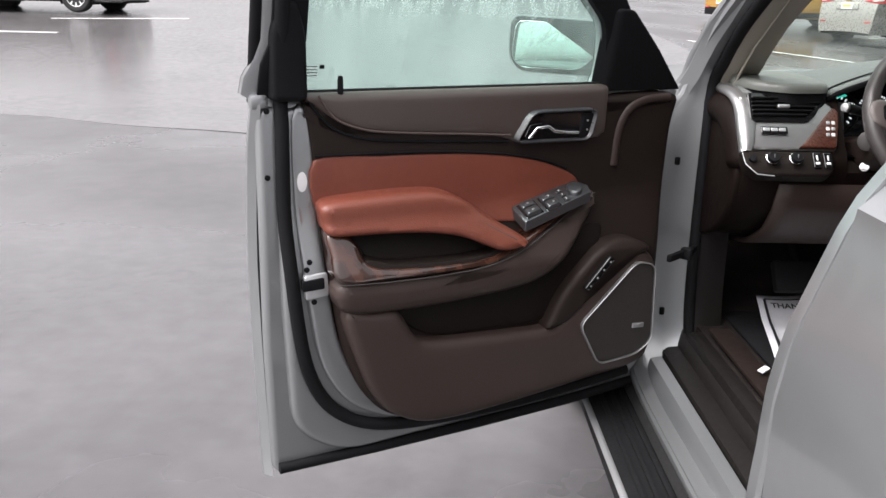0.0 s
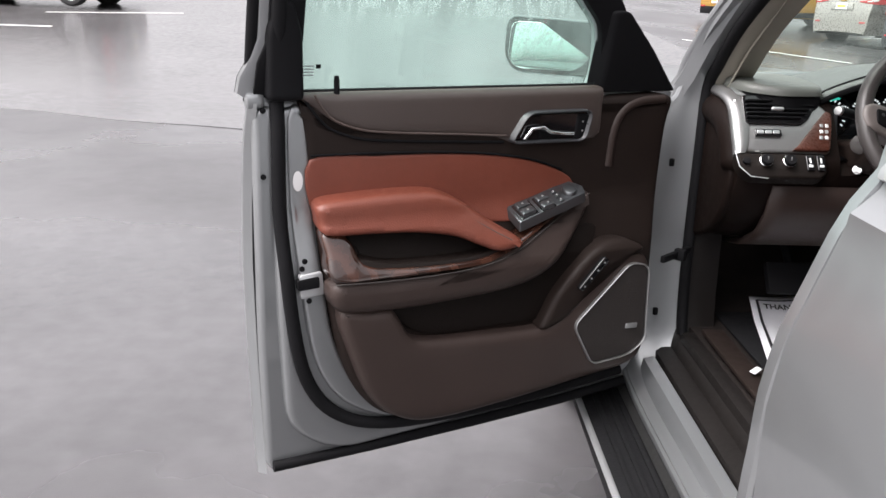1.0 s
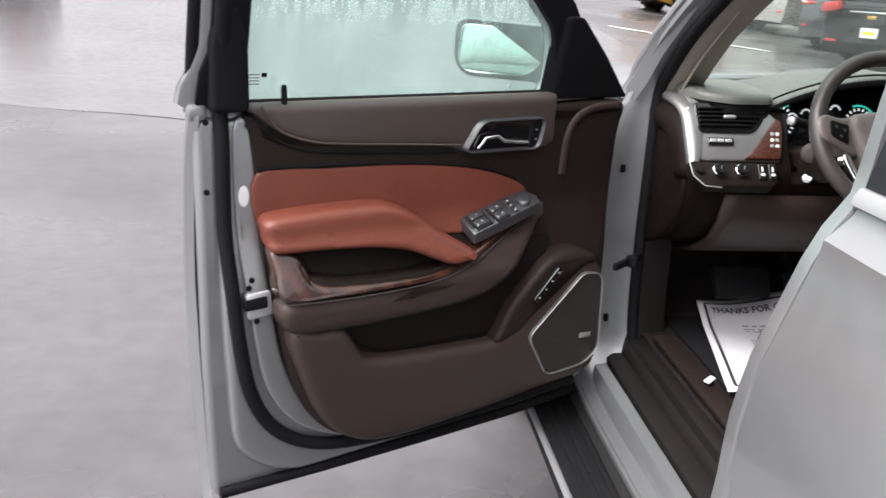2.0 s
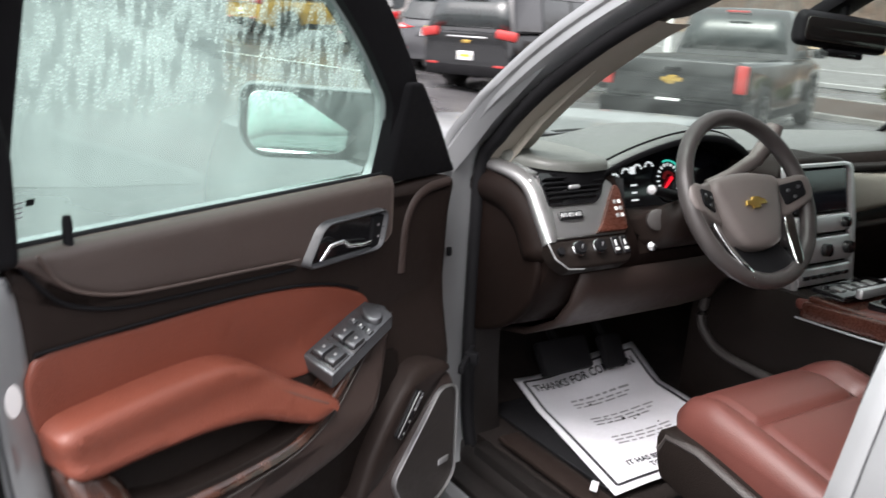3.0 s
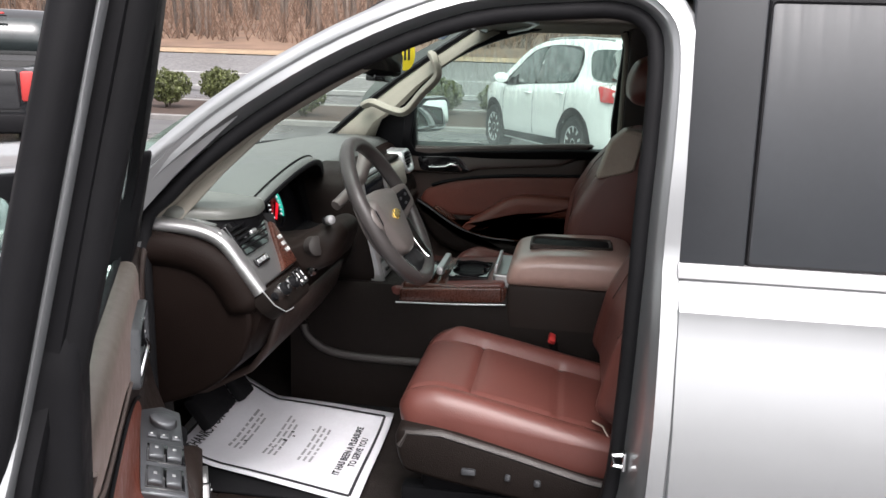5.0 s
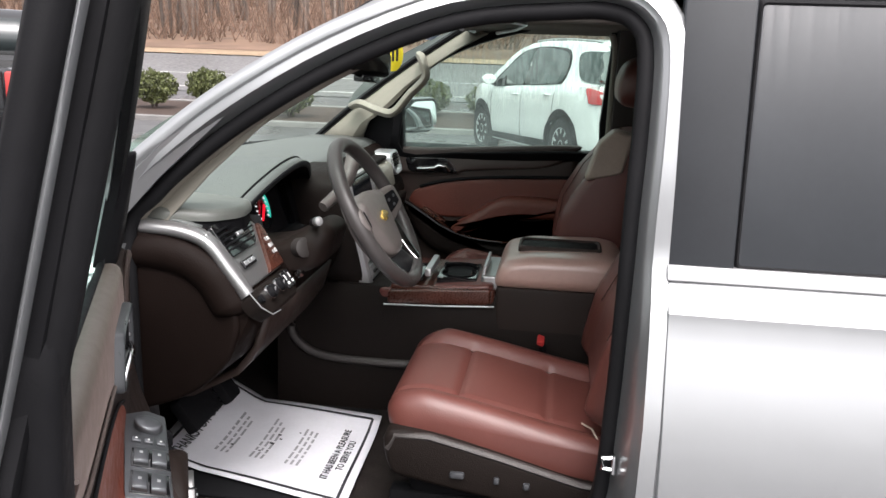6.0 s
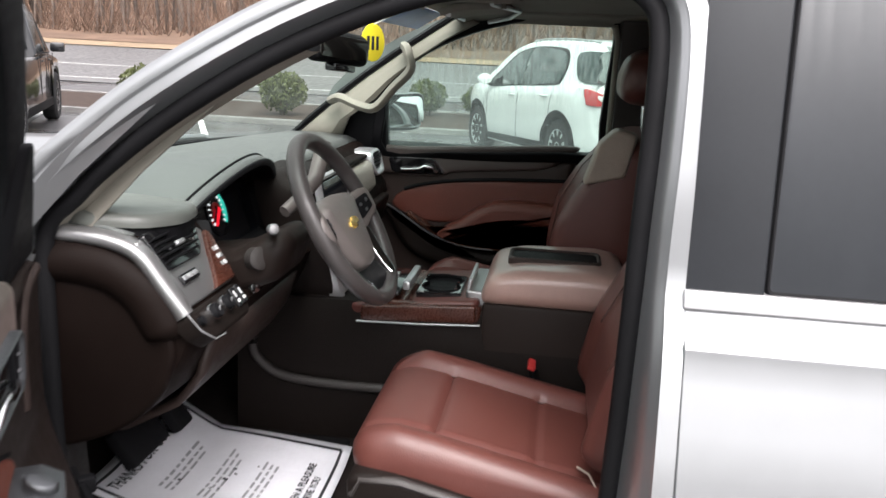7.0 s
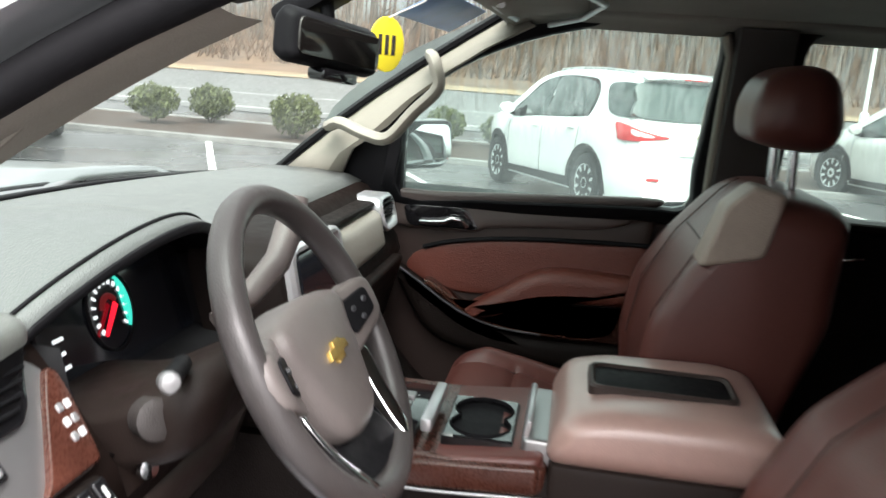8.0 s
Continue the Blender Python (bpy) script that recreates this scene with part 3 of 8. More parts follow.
def wing(side, name):
    secs = []
    for y in [0.078, 0.079, 0.085, 0.15, 0.24, 0.30, 0.34, 0.40, 0.50, 0.62, 0.78, 0.94, 1.06, 1.16, 1.22, 1.26, 1.34, 1.48]:
        zb = 0.42
        d = abs(y - AR_Y)
        if d < AR_R:
            zb = max(zb, AR_Z + math.sqrt(AR_R ** 2 - d * d))
        w = {0.078: 0.05, 0.079: 0.01, 0.085: 0.002}.get(y, 0.0) + max(0, y - 1.1) ** 2 * 0.35
        top = 1.16 - 0.02 * max(0, y) - 0.05 * max(0, y - 0.9)
        secs.append([side(y, zb + (top - zb) * k / 9, w) for k in range(10)] + [side(y, top, 0.03 + w) + Vector((0, 0, 0.018)), side(y, top, 0.07 + w) + Vector((0, 0, 0.022))])
    return skin(name, secs, M_PAINT, suv)


wing(left, "front_wing")
wing(right, "front_wing")
hood = []
for y in np.linspace(0.40, 1.52, 12):
    w = 0.89 - 0.06 * max(0, y - 0.6) - 0.25 * max(0, y - 1.15) ** 2
    zc = 1.20 - 0.055 * (y - 0.4) - 0.16 * max(0, y - 1.1) ** 2
    hood.append([Vector((w * k / 10, y - 0.10 * (k / 10) ** 2 * (1 if y < 0.6 else 0.4), zc - 0.035 * abs(k / 10) ** 3 + (0.022 if 3 < abs(k) < 8 else 0.0))) for k in range(-10, 11)])
skin("hood", hood, M_PAINT, suv, 0.02, "wet silver hood")
skin("cowl_panel", [[Vector((0.86 * k / 8, 0.46 - 0.34 * abs(k / 8) ** 2.2, 1.165)) for k in range(-8, 9)], [Vector((0.90 * k / 8, 0.36 - 0.28 * abs(k / 8) ** 2.2, 1.160)) for k in range(-8, 9)],
                    [Vector((0.90 * k / 8, 0.50 - 0.34 * abs(k / 8) ** 2.2, 1.16)) for k in range(-8, 9)]], M_BLACK, suv, 0.01)
nose = skin("front_fascia", [[Vector((0.90 * math.sin(a) * (0.98 + 0.02 * z), 1.20 + 0.42 * math.cos(a) - 0.10 * abs(z - 0.7), z)) for a in np.linspace(-1.45, 1.45, 15)]
                             for z in (0.33, 0.45, 0.60, 0.75, 0.90, 1.02, 1.09)], M_PAINT, suv, 0.03)
block("grille", (0, 1.60, 0.80), (1.20, 0.05, 0.30), M_BLACK, nose, 0.02)
for z0 in (0.72, 0.80, 0.88):
    block("grille_bar", (0, 1.628, z0), (1.18, 0.02, 0.022), M_CHROME, nose, 0.006)
for sg in (-1, 1):
    block("headlight", (sg * 0.72, 1.46, 0.90), (0.26, 0.14, 0.20), M_CHROME, nose, 0.03, (0, 0, -sg * 38))


def wheel(parent, c, r=0.395, w=0.27, outward=-1, spokes=6, rim=M_ALLOY):
    """Tyre with rounded shoulders; alloy rim with spokes; the axle lies along x."""
    m = Matrix.Translation(c) @ Matrix.Rotation(radians(90 * outward), 4, "Y")
    h = w / 2
    tyre = lathe("tyre", [(r * 0.62, -h * 0.85), (r * 0.70, -h), (r * 0.90, -h), (r * 0.985, -h * 0.75), (r, -h * 0.4), (r, h * 0.4), (r * 0.985, h * 0.75), (r * 0.90, h), (r * 0.70, h), (r * 0.62, h * 0.85)], m, M_TYRE, parent, 28)
    lathe("rim", [(0.02, h * 0.25), (r * 0.50, h * 0.30), (r * 0.58, h * 0.80), (r * 0.645, h * 0.90), (r * 0.645, h * 0.55), (r * 0.62, -h * 0.5), (0.02, -h * 0.5)], m, M_ALLOY if rim is None else rim, tyre, 28)
    for k in range(spokes):
        a = 2 * math.pi * k / spokes
        pts = [m @ Vector((rr * r * math.cos(a), rr * r * math.sin(a), hh * h)) for rr, hh in ((0.06, 0.78), (0.30, 0.72), (0.60, 0.80))]
        tube("spoke", pts, r * 0.085, rim, tyre, seg=6, flat=0.45, up=tuple(m.to_3x3() @ Vector((0, 0, 1))))
    lathe("hub_cap", [(r * 0.16, h * 0.70), (r * 0.15, h * 0.86), (r * 0.05, h * 0.90)], m, M_BLACK, tyre, 14)
    return tyre


def arch_liner(parent, x0, x1, y, z, r, name="wheel_well"):
    secs = [[Vector((x, y + r * math.cos(a), max(0.12, z + r * math.sin(a)))) for a in np.linspace(-0.45, math.pi + 0.45, 20)] for x in (x0, x1)]
    ob = skin(name, secs, M_SHADOWGAP, parent, 0.01)
    return ob


for sg in (-1, 1):
    for yw in (AR_Y, AR_Y - 3.15):
        wheel(suv, (sg * 0.85, yw, 0.395), 0.395, 0.27, sg)
        arch_liner(suv, sg * 0.97, sg * 0.55, yw, AR_Z, AR_R - 0.005)


# rear quarters, tail and right flank
def quarter(side, name):
    secs = []
    for y in [-1.946, -1.947, -1.953, -2.0, -2.05, -2.12, -2.25, -2.37, -2.50, -2.62, -2.72, -2.78, -2.83, -3.0, -3.25, -3.42]:
        zb = 0.42
        d = abs(y - (AR_Y - 3.15))
        if d < AR_R:
            zb = max(zb, AR_Z + math.sqrt(AR_R ** 2 - d * d))
        w = {-1.946: 0.05, -1.947: 0.01, -1.953: 0.002}.get(y, 0.0) + max(0, -y - 3.1) ** 2 * 0.6
        secs.append([side(y, zb + (1.20 - zb) * k / 9, w) for k in range(10)])
    q = skin(name, secs, M_PAINT, suv, 0.0)
    fr = lambda a, b, w: side(a, b, w)
    plate("quarter_pane", rounded([(-1.96, 1.215), (-1.97, 1.635), (-3.10, 1.62), (-3.25, 1.215)], 0.04), 0.03, 0.004, M_PRIVACY, q, fr, 0.004)
    plate("rear_pillar", rounded([(-3.12, 1.205), (-3.07, 1.64), (-3.26, 1.64), (-3.42, 1.205)], 0.02), 0.03, -0.001, M_PAINT, q, fr, 0.004)
    return q


quarter(left, "rear_quarter")
quarter(right, "rear_quarter")
tail = skin("tailgate", [[Vector((k / 8 * (S(z) - 0.05), -3.40 - 0.05 * (1 - (k / 8) ** 4) + 0.30 * max(0, z - 1.2), z)) for k in range(-8, 9)] for z in (0.42, 0.6, 0.8, 1.0, 1.15, 1.22, 1.40, 1.60, 1.70)], M_PAINT, suv, 0.02)
plate("rear_window", rounded([(-0.68, 1.26), (-0.62, 1.60), (0.62, 1.60), (0.68, 1.26)], 0.05), 0.02, -0.012, M_PRIVACY, tail, lambda a, b, w: Vector((a, -3.45 + 0.30 * (b - 1.2) + w, b)), 0.004)
for sg in (-1, 1):
    block("tail_light", (sg * 0.86, -3.40, 1.02), (0.14, 0.10, 0.42), M_RED, tail, 0.03)

# right doors
rfd = lower_skin(right, 0.045, -0.975, "passenger_door", M_PAINT, suv, "closed silver passenger door", 8)
rrd = lower_skin(right, -0.985, -1.94, "rear_door", M_PAINT, suv, "closed silver rear door", 8)
RW = spline([(-0.213, 1.168), (-0.213, 1.29), (-0.222, 1.374), (-0.300, 1.467), (-0.44, 1.545), (-0.613, 1.600), (-0.80, 1.626), (-0.90, 1.622), (-0.932, 1.59),
             (-0.925, 1.45), (-0.915, 1.30), (-0.910, 1.208), (-0.80, 1.200), (-0.60, 1.188), (-0.40, 1.176)], 3, True)
RO = spline([(0.03, 1.195), (0.01, 1.28), (-0.02, 1.374), (-0.17, 1.497), (-0.37, 1.60), (-0.60, 1.67), (-0.80, 1.695), (-0.95, 1.695), (-0.99, 1.65),
             (-0.985, 1.45), (-0.98, 1.30), (-0.975, 1.200), (-0.80, 1.175), (-0.60, 1.172), (-0.40, 1.170)], 3, True)
ring_plate("window_surround", RO, RW, 0.02, 0.0, M_PAINT, rfd, lambda a, b, w: right(a, b, w))
ring_plate("inner_surround", inset2([Vector((p.x, p.y)) for p in RW], -0.034), RW, 0.022, 0.085, M_BLACK, rfd, lambda a, b, w: right(a, b, w), label="black window frame")
plate("pane", inset2([Vector((p.x, p.y)) for p in RW], -0.008), 0.035, 0.031, M_GLASS_RAIN, rfd, lambda a, b, w: right(a, b, w), 0.001, "clear glass with raindrops").visible_shadow = False
RW2 = rounded([(-1.095, 1.214), (-1.105, 1.622), (-1.86, 1.622), (-1.86, 1.214)], 0.05)
RO2 = rounded([(-0.985, 1.19), (-0.99, 1.652), (-1.945, 1.652), (-1.945, 1.19)], 0.04)
ring_plate("window_surround", RO2, RW2, 0.02, 0.0, M_BLACK, rrd, lambda a, b, w: right(a, b, w))
ring_plate("inner_surround", RO2, RW2, 0.022, 0.10, M_COCOA, rrd, lambda a, b, w: right(a, b, w))
plate("pane", inset2([Vector((p.x, p.y)) for p in RW2], -0.008), 0.035, 0.031, M_GLASS_RAIN, rrd, lambda a, b, w: right(a, b, w), 0.001).visible_shadow = False
tube("belt_moulding", [right(y, 1.160, -0.004) for y in (0.03, -0.5, -1.0, -1.94)], 0.012, M_CHROME, rfd, flat=1.0)
# left rear inner side wall
skin("cabin_side_trim", [[Vector((-0.80, y, z)) for z in (0.55, 0.8, 1.0, 1.2)] for y in (-1.0, -1.5, -2.2, -3.3)], M_COCOA, suv, 0.02)

# roof and windscreen
roof = []
for y in [-0.36, -0.40, -0.46, -0.60, -0.85, -1.2, -1.8, -2.4, -3.0, -3.3]:
    zc = 1.735 - 0.36 * max(0, y + 0.62) ** 1.35 - 0.03 * max(0, -y - 2.4)
    row = []
    for k in range(-10, 11):
        t = k / 10
        yy = y - 0.10 * abs(t) ** 2.2 * max(0, 1 - (-y - 0.36) / 0.4)
        row.append(Vector((0.745 * t, yy, zc - 0.075 * abs(t) ** 2.6)))
    roof.append(row)
skin("roof", roof, M_PAINT, suv, 0.015, "silver roof")
tube("roof_side_rail", [(0.748, y, 1.652) for y in (-0.97, -1.3, -1.65, -1.96)], 0.020, M_PAINT, suv, flat=0.8, label="silver roof side rail")
WB = [Vector((0.84 * k / 8, 0.44 - 0.30 * abs(k / 8) ** 2.2, 1.195)) for k in range(-8, 9)]
WT = [Vector((0.715 * k / 8, -0.375 - 0.085 * abs(k / 8) ** 2.2, 1.665 - 0.030 * abs(k / 8) ** 2.2)) for k in range(-8, 9)]
ws_rows = [[WB[i].lerp(WT[i], t) + Vector((0, 0.016, 0.010)) * math.sin(math.pi * t) for i in range(17)] for t in np.linspace(0, 1, 7)]
wscreen = skin("windscreen", ws_rows, M_GLASS_WS, suv, 0.0, "windscreen with raindrops")
wscreen.visible_shadow = False
tube("screen_seal", [ws_rows[k][0] for k in range(7)] + ws_rows[6][1:-1] + [ws_rows[k][16] for k in range(6, -1, -1)] + ws_rows[0][-2:0:-1], 0.010, M_RUBBER, wscreen, closed=True, seg=6)
for sg in (-1, 1):
    e = 0 if sg < 0 else 16
    outer = [Vector((sg * (S(z) - 0.004), y, z)) for y, z in ((0.085, 1.175), (0.030, 1.245), (-0.045, 1.328), (-0.165, 1.443), (-0.275, 1.522), (-0.385, 1.585), (-0.485, 1.630))]
    skin("windscreen_pillar", [[ws_rows[k][e] + Vector((0, 0, 0.006)) for k in range(7)], [ws_rows[k][e].lerp(outer[k], 0.5) + Vector((sg * 0.010, 0.004, 0.006)) for k in range(7)], outer,
                                     [o + Vector((-sg * 0.02, -0.03, -0.02)) for o in outer]], M_PAINT, suv, 0.0)
    inner = [[ws_rows[k][e] + Vector((-sg * 0.012, -0.012, -0.010)) for k in range(7)], [ws_rows[k][e] + Vector((-sg * 0.015, -0.05, -0.025)) for k in range(7)],
             [outer[k] + Vector((-sg * 0.100, -0.055, -0.012)) for k in range(7)], [outer[k] + Vector((-sg * 0.085, -0.095, -0.02)) for k in range(7)]]
    if sg > 0:
        rear = [Vector((0.775 - 0.29 * (z - 1.2), y, z)) for y, z in ((-0.06, 1.20), (-0.095, 1.28), (-0.185, 1.345), (-0.250, 1.415), (-0.335, 1.485), (-0.425, 1.545), (-0.520, 1.595))]
        inner = [inner[0], [inner[0][k].lerp(rear[k], 0.25) + Vector((-0.016, -0.010, -0.008)) for k in range(7)], [inner[0][k].lerp(rear[k], 0.7) + Vector((-0.018, -0.008, -0.006)) for k in range(7)], rear,
                 [r + Vector((0.05, 0.004, 0.004)) for r in rear]]
    skin("pillar_trim", inner, M_BEIGE, suv, 0.004, "beige windscreen pillar trim")
hl = []
for y in [-0.37, -0.42, -0.55, -0.8, -1.2, -2.0, -3.25]:
    zc = 1.672 - 0.22 * max(0, y + 0.60) ** 1.4
    hl.append([Vector((0.70 * k / 10, y - 0.10 * abs(k / 10) ** 2.2 * max(0, 1 - (-y - 0.37) / 0.4), zc - 0.040 * abs(k / 10) ** 3)) for k in range(-10, 11)])
skin("headliner", hl, M_HEAD, suv, 0.012, "taupe cloth headliner")
# roof side trim inside, and floor, bulkhead
for sg in (-1, 1):
    skin("roof_side_trim", [[Vector((sg * x, y, z)) for x, z in ((0.60, 1.640), (0.66, 1.634), (0.700, 1.622), (0.715, 1.608))] for y in (-0.62, -0.8, -1.2, -2.0, -3.2)], M_HEAD, suv, 0.01)
fl = [[Vector((x, y, z)) for x in (-0.88, -0.86, -0.80, -0.78, -0.4, 0.0, 0.4, 0.78, 0.80, 0.86, 0.88)] for y, z in ((0.46, 0.95), (0.34, 0.80), (0.24, 0.68), (0.14, 0.615), (0.0, 0.590), (-0.6, 0.588), (-1.2, 0.588), (-3.3, 0.62))]
for r in fl:
    for v in r:
        if abs(v.x) > 0.79:
            v.z = 0.50
skin("cabin_floor", fl, M_CARPET, suv, 0.03, "black carpeted floor")
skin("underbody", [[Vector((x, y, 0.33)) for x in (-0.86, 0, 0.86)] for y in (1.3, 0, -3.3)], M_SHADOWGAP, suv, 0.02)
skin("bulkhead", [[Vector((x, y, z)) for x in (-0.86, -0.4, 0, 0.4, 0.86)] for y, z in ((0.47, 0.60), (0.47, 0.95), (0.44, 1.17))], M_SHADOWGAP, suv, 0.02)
# painted door sill between the rocker and the seal, and the sill plate
skin("door_sill", [[Vector((x, y, z)) for x, z in ((-0.925, 0.44), (-0.912, 0.492), (-0.900, 0.508), (-0.872, 0.513), (-0.868, 0.509))] for y in (0.03, -0.03, -0.10, -0.45, -0.80, -0.90)], M_PAINT, suv, 0.004, "silver painted door sill")
skin("sill_cover", [[Vector((x, y, z)) for x, z in ((-0.871, 0.505), (-0.866, 0.524), (-0.850, 0.532), (-0.826, 0.534), (-0.812, 0.575))] for y in (0.03, -0.03, -0.10, -0.45, -0.80, -0.90)], M_BLACKBROWN, suv, 0.004, "dark brown sill cover")
block("sill_plate", (-0.745, -0.45, 0.606), (0.055, 0.72, 0.012), M_COCOA, suv, 0.004, (0, 0, 0))
block("sill_trim", (-0.79, -0.46, 0.560), (0.05, 0.82, 0.06), M_BLACKBROWN, suv, 0.015)
# A-pillar lower trim beside the driver's feet
skin("kick_panel", [[Vector((-0.775, y, z)) for z in (0.60, 0.75, 0.9, 1.0)] for y in (0.45, 0.2, 0.02)], M_DASHBROWN, suv, 0.02)

# ---------- driver's door, open: u from the hinge, w towards the cabin ----------
OPEN = 65.4
dd = Matrix(((-math.sin(radians(OPEN)), math.cos(radians(OPEN)), 0, -0.93), (-math.cos(radians(OPEN)), -math.sin(radians(OPEN)), 0, 0.02), (0, 0, 1, 0), (0, 0, 0, 1))) @ Matrix.Diagonal((1.012, 1, 1, 1))


def wo(z):
    """The door skin's depth at a height."""
    return float(np.interp(z, (0.30, 0.42, 0.55, 0.70, 0.85, 0.95, 1.04, 1.10, 1.145, 1.18, 1.21), (0.03, -0.015, -0.036, -0.055, -0.065, -0.056, -0.040, -0.025, -0.007, 0.014, 0.023)))


def lean(z):
    return max(0.0, z - 1.2) * 0.235


def clamp(v):
    return max(0.0, min(1.0, v))


def dm(u, z, w):
    """The card thins towards the belt; above it the frame is slimmer still."""
    k = 0.064 * clamp((z - 0.85) / 0.13) * clamp((w - 0.055) / 0.09)
    b = clamp((z - 1.185) / 0.03)
    w2 = (w - k) * (1 - b) + (0.012 + (w - 0.012) * 0.55) * b
    s_ = max(0.0, w - w2) * clamp((w - 0.07) / 0.03)
    return Vector((u - s_ * 0.75 * (1 - u / 0.85), w2 + lean(z), z - (1.41 - z) * s_ / 1.9))


FINE.append(dm)
ZD = [0.385, 0.42, 0.50, 0.60, 0.70, 0.85, 0.95, 1.04, 1.10, 1.145, 1.18, 1.20]
secs = []
for u, dw in ((0.0, 0.05), (0.001, 0.012), (0.006, 0.002), (0.1, 0), (0.3, 0), (0.5, 0), (0.7, 0), (0.9, 0), (0.994, 0.002), (0.999, 0.012), (1.0, 0.03), (0.985, 0.046)):
    secs.append([Vector((u - 0.02 * max(0, (0.5 - z)) * 4 * (1 if u > 0.9 else 0) * 0, wo(z) + dw, z)) for z in ZD])
door = skin("driver_door", secs, M_PAINT, suv, 0.0, "driver's door standing open, silver outside, brown leather inside")
door.matrix_basis = dd
# inner pressed panel with a rolled edge
INN = rounded([(0.985, 0.392), (0.992, 0.70), (0.990, 1.195), (0.01, 1.20), (0.005, 0.70), (0.02, 0.43)], 0.03, 5)
plate("inner_panel", INN, 0.03, 0.056, M_PAINT, door, dm, 0.012, "silver inner pressing")
plate("inner_step", rounded([(0.945, 0.50), (0.958, 0.80), (0.955, 1.195), (0.03, 1.195), (0.03, 0.50), (0.10, 0.465), (0.84, 0.425)], 0.06, 5), 0.05, 0.078, M_PAINT, door, dm, 0.014)
tube("bottom_weatherstrip", [dm(u, z, 0.062) for u, z in ((0.975, 0.412), (0.75, 0.414), (0.5, 0.421), (0.25, 0.432), (0.03, 0.451))], 0.0125, M_RUBBER, door, flat=1.0, up=(0, 1, 0))
tube("door_weatherstrip", [dm(p.x, p.y, 0.086) for p in spline([(0.928, 1.64), (0.942, 1.45), (0.944, 1.20), (0.945, 0.95), (0.932, 0.76), (0.905, 0.62), (0.845, 0.53), (0.74, 0.482), (0.55, 0.470), (0.3, 0.480), (0.09, 0.50)], 5)], 0.0145, M_RUBBER, door, up=(0, 1, 0))
# window frame
FO = spline([(0.982, 1.195), (0.979, 1.32), (0.974, 1.47), (0.964, 1.60), (0.940, 1.655), (0.88, 1.678), (0.75, 1.678), (0.60, 1.652), (0.43, 1.585), (0.28, 1.485), (0.16, 1.375), (0.075, 1.285), (0.02, 1.215), (0.1, 1.196), (0.5, 1.196)], 4, True)
FI = spline([(0.898, 1.214), (0.896, 1.32), (0.892, 1.45), (0.885, 1.565), (0.865, 1.605), (0.82, 1.618), (0.73, 1.616), (0.60, 1.594), (0.47, 1.545), (0.36, 1.472), (0.27, 1.392), (0.225, 1.335), (0.218, 1.218), (0.3, 1.214), (0.6, 1.214)], 4, True)
ring_plate("window_frame", FO, FI, 0.015, 0.060, M_PAINT, door, dm, 0.006)
ring_plate("frame_trim", [(p.x, max(1.210, p.y)) for p in inset2([Vector((q.x, q.y)) for q in FI], -0.066)], FI, 0.058, 0.084, M_BLACK, door, dm, 0.006, "black inner frame cover")
plate("pillar_foot", rounded([(0.968, 1.205), (0.966, 1.335), (0.950, 1.392), (0.918, 1.392), (0.900, 1.330), (0.898, 1.205)], 0.014), 0.0, 0.05, M_BLACK, door,
      lambda a, b, w: Vector((a, 0.040 + w / 0.05 * (float(np.interp(b, (1.20, 1.283, 1.347, 1.40), (0.090, 0.092, 0.096, 0.106))) - 0.040), b)), 0.010, "black foot of the window frame cover")
ring_plate("outer_frame_trim", FO, FI, 0.014, 0.004, M_BLACK, door, dm, 0.004)
tube("frame_edge_seal", [dm(u, z, 0.026) for u, z in ((0.988, 1.20), (0.985, 1.32), (0.980, 1.47), (0.970, 1.60), (0.948, 1.655))], 0.0135, M_BLACK, door, up=(0, 1, 0))
plate("pane", inset2([Vector((p.x, p.y)) for p in FI], -0.012), 0.036, 0.040, M_GLASS_DOOR, door, dm, 0.001, "green-tinted glass covered with rain")
# trim panel
PAN = spline([(0.900, 1.205), (0.896, 1.165), (0.888, 1.10), (0.876, 0.95), (0.862, 0.80), (0.835, 0.66), (0.79, 0.565), (0.72, 0.505), (0.60, 0.486), (0.40, 0.498), (0.20, 0.520), (0.10, 0.540), (0.055, 0.60), (0.042, 0.75), (0.042, 0.95), (0.035, 1.12), (0.025, 1.192), (0.10, 1.198), (0.24, 1.190), (0.45, 1.160), (0.7, 1.158), (0.84, 1.170)], 4, True)
plate("trim_panel", PAN, 0.060, 0.118, M_COCOA, door, dm, 0.022, "dark brown moulded door card")
UP = spline([(0.896, 1.222), (0.868, 1.188), (0.835, 1.160), (0.78, 1.140), (0.70, 1.132), (0.58, 1.125), (0.485, 1.117), (0.455, 1.102), (0.40, 1.098), (0.30, 1.100), (0.245, 1.104), (0.230, 1.118), (0.226, 1.150), (0.224, 1.190), (0.226, 1.214), (0.25, 1.217), (0.40, 1.218), (0.65, 1.222)], 4, True)
# soft upper pad: a swept section that rolls over to the glass
def pad_low(u):
    return float(np.interp(u, (0.226, 0.232, 0.245, 0.30, 0.40, 0.455, 0.485, 0.58, 0.70, 0.78, 0.835, 0.868, 0.896), (1.130, 1.112, 1.104, 1.100, 1.098, 1.102, 1.117, 1.125, 1.132, 1.140, 1.160, 1.188, 1.214)))


def pad_at(u, z, w):
    return Vector((u - 0.0465 * (1 - u / 0.85), w + lean(z), z - (1.41 - z) * 0.0326))


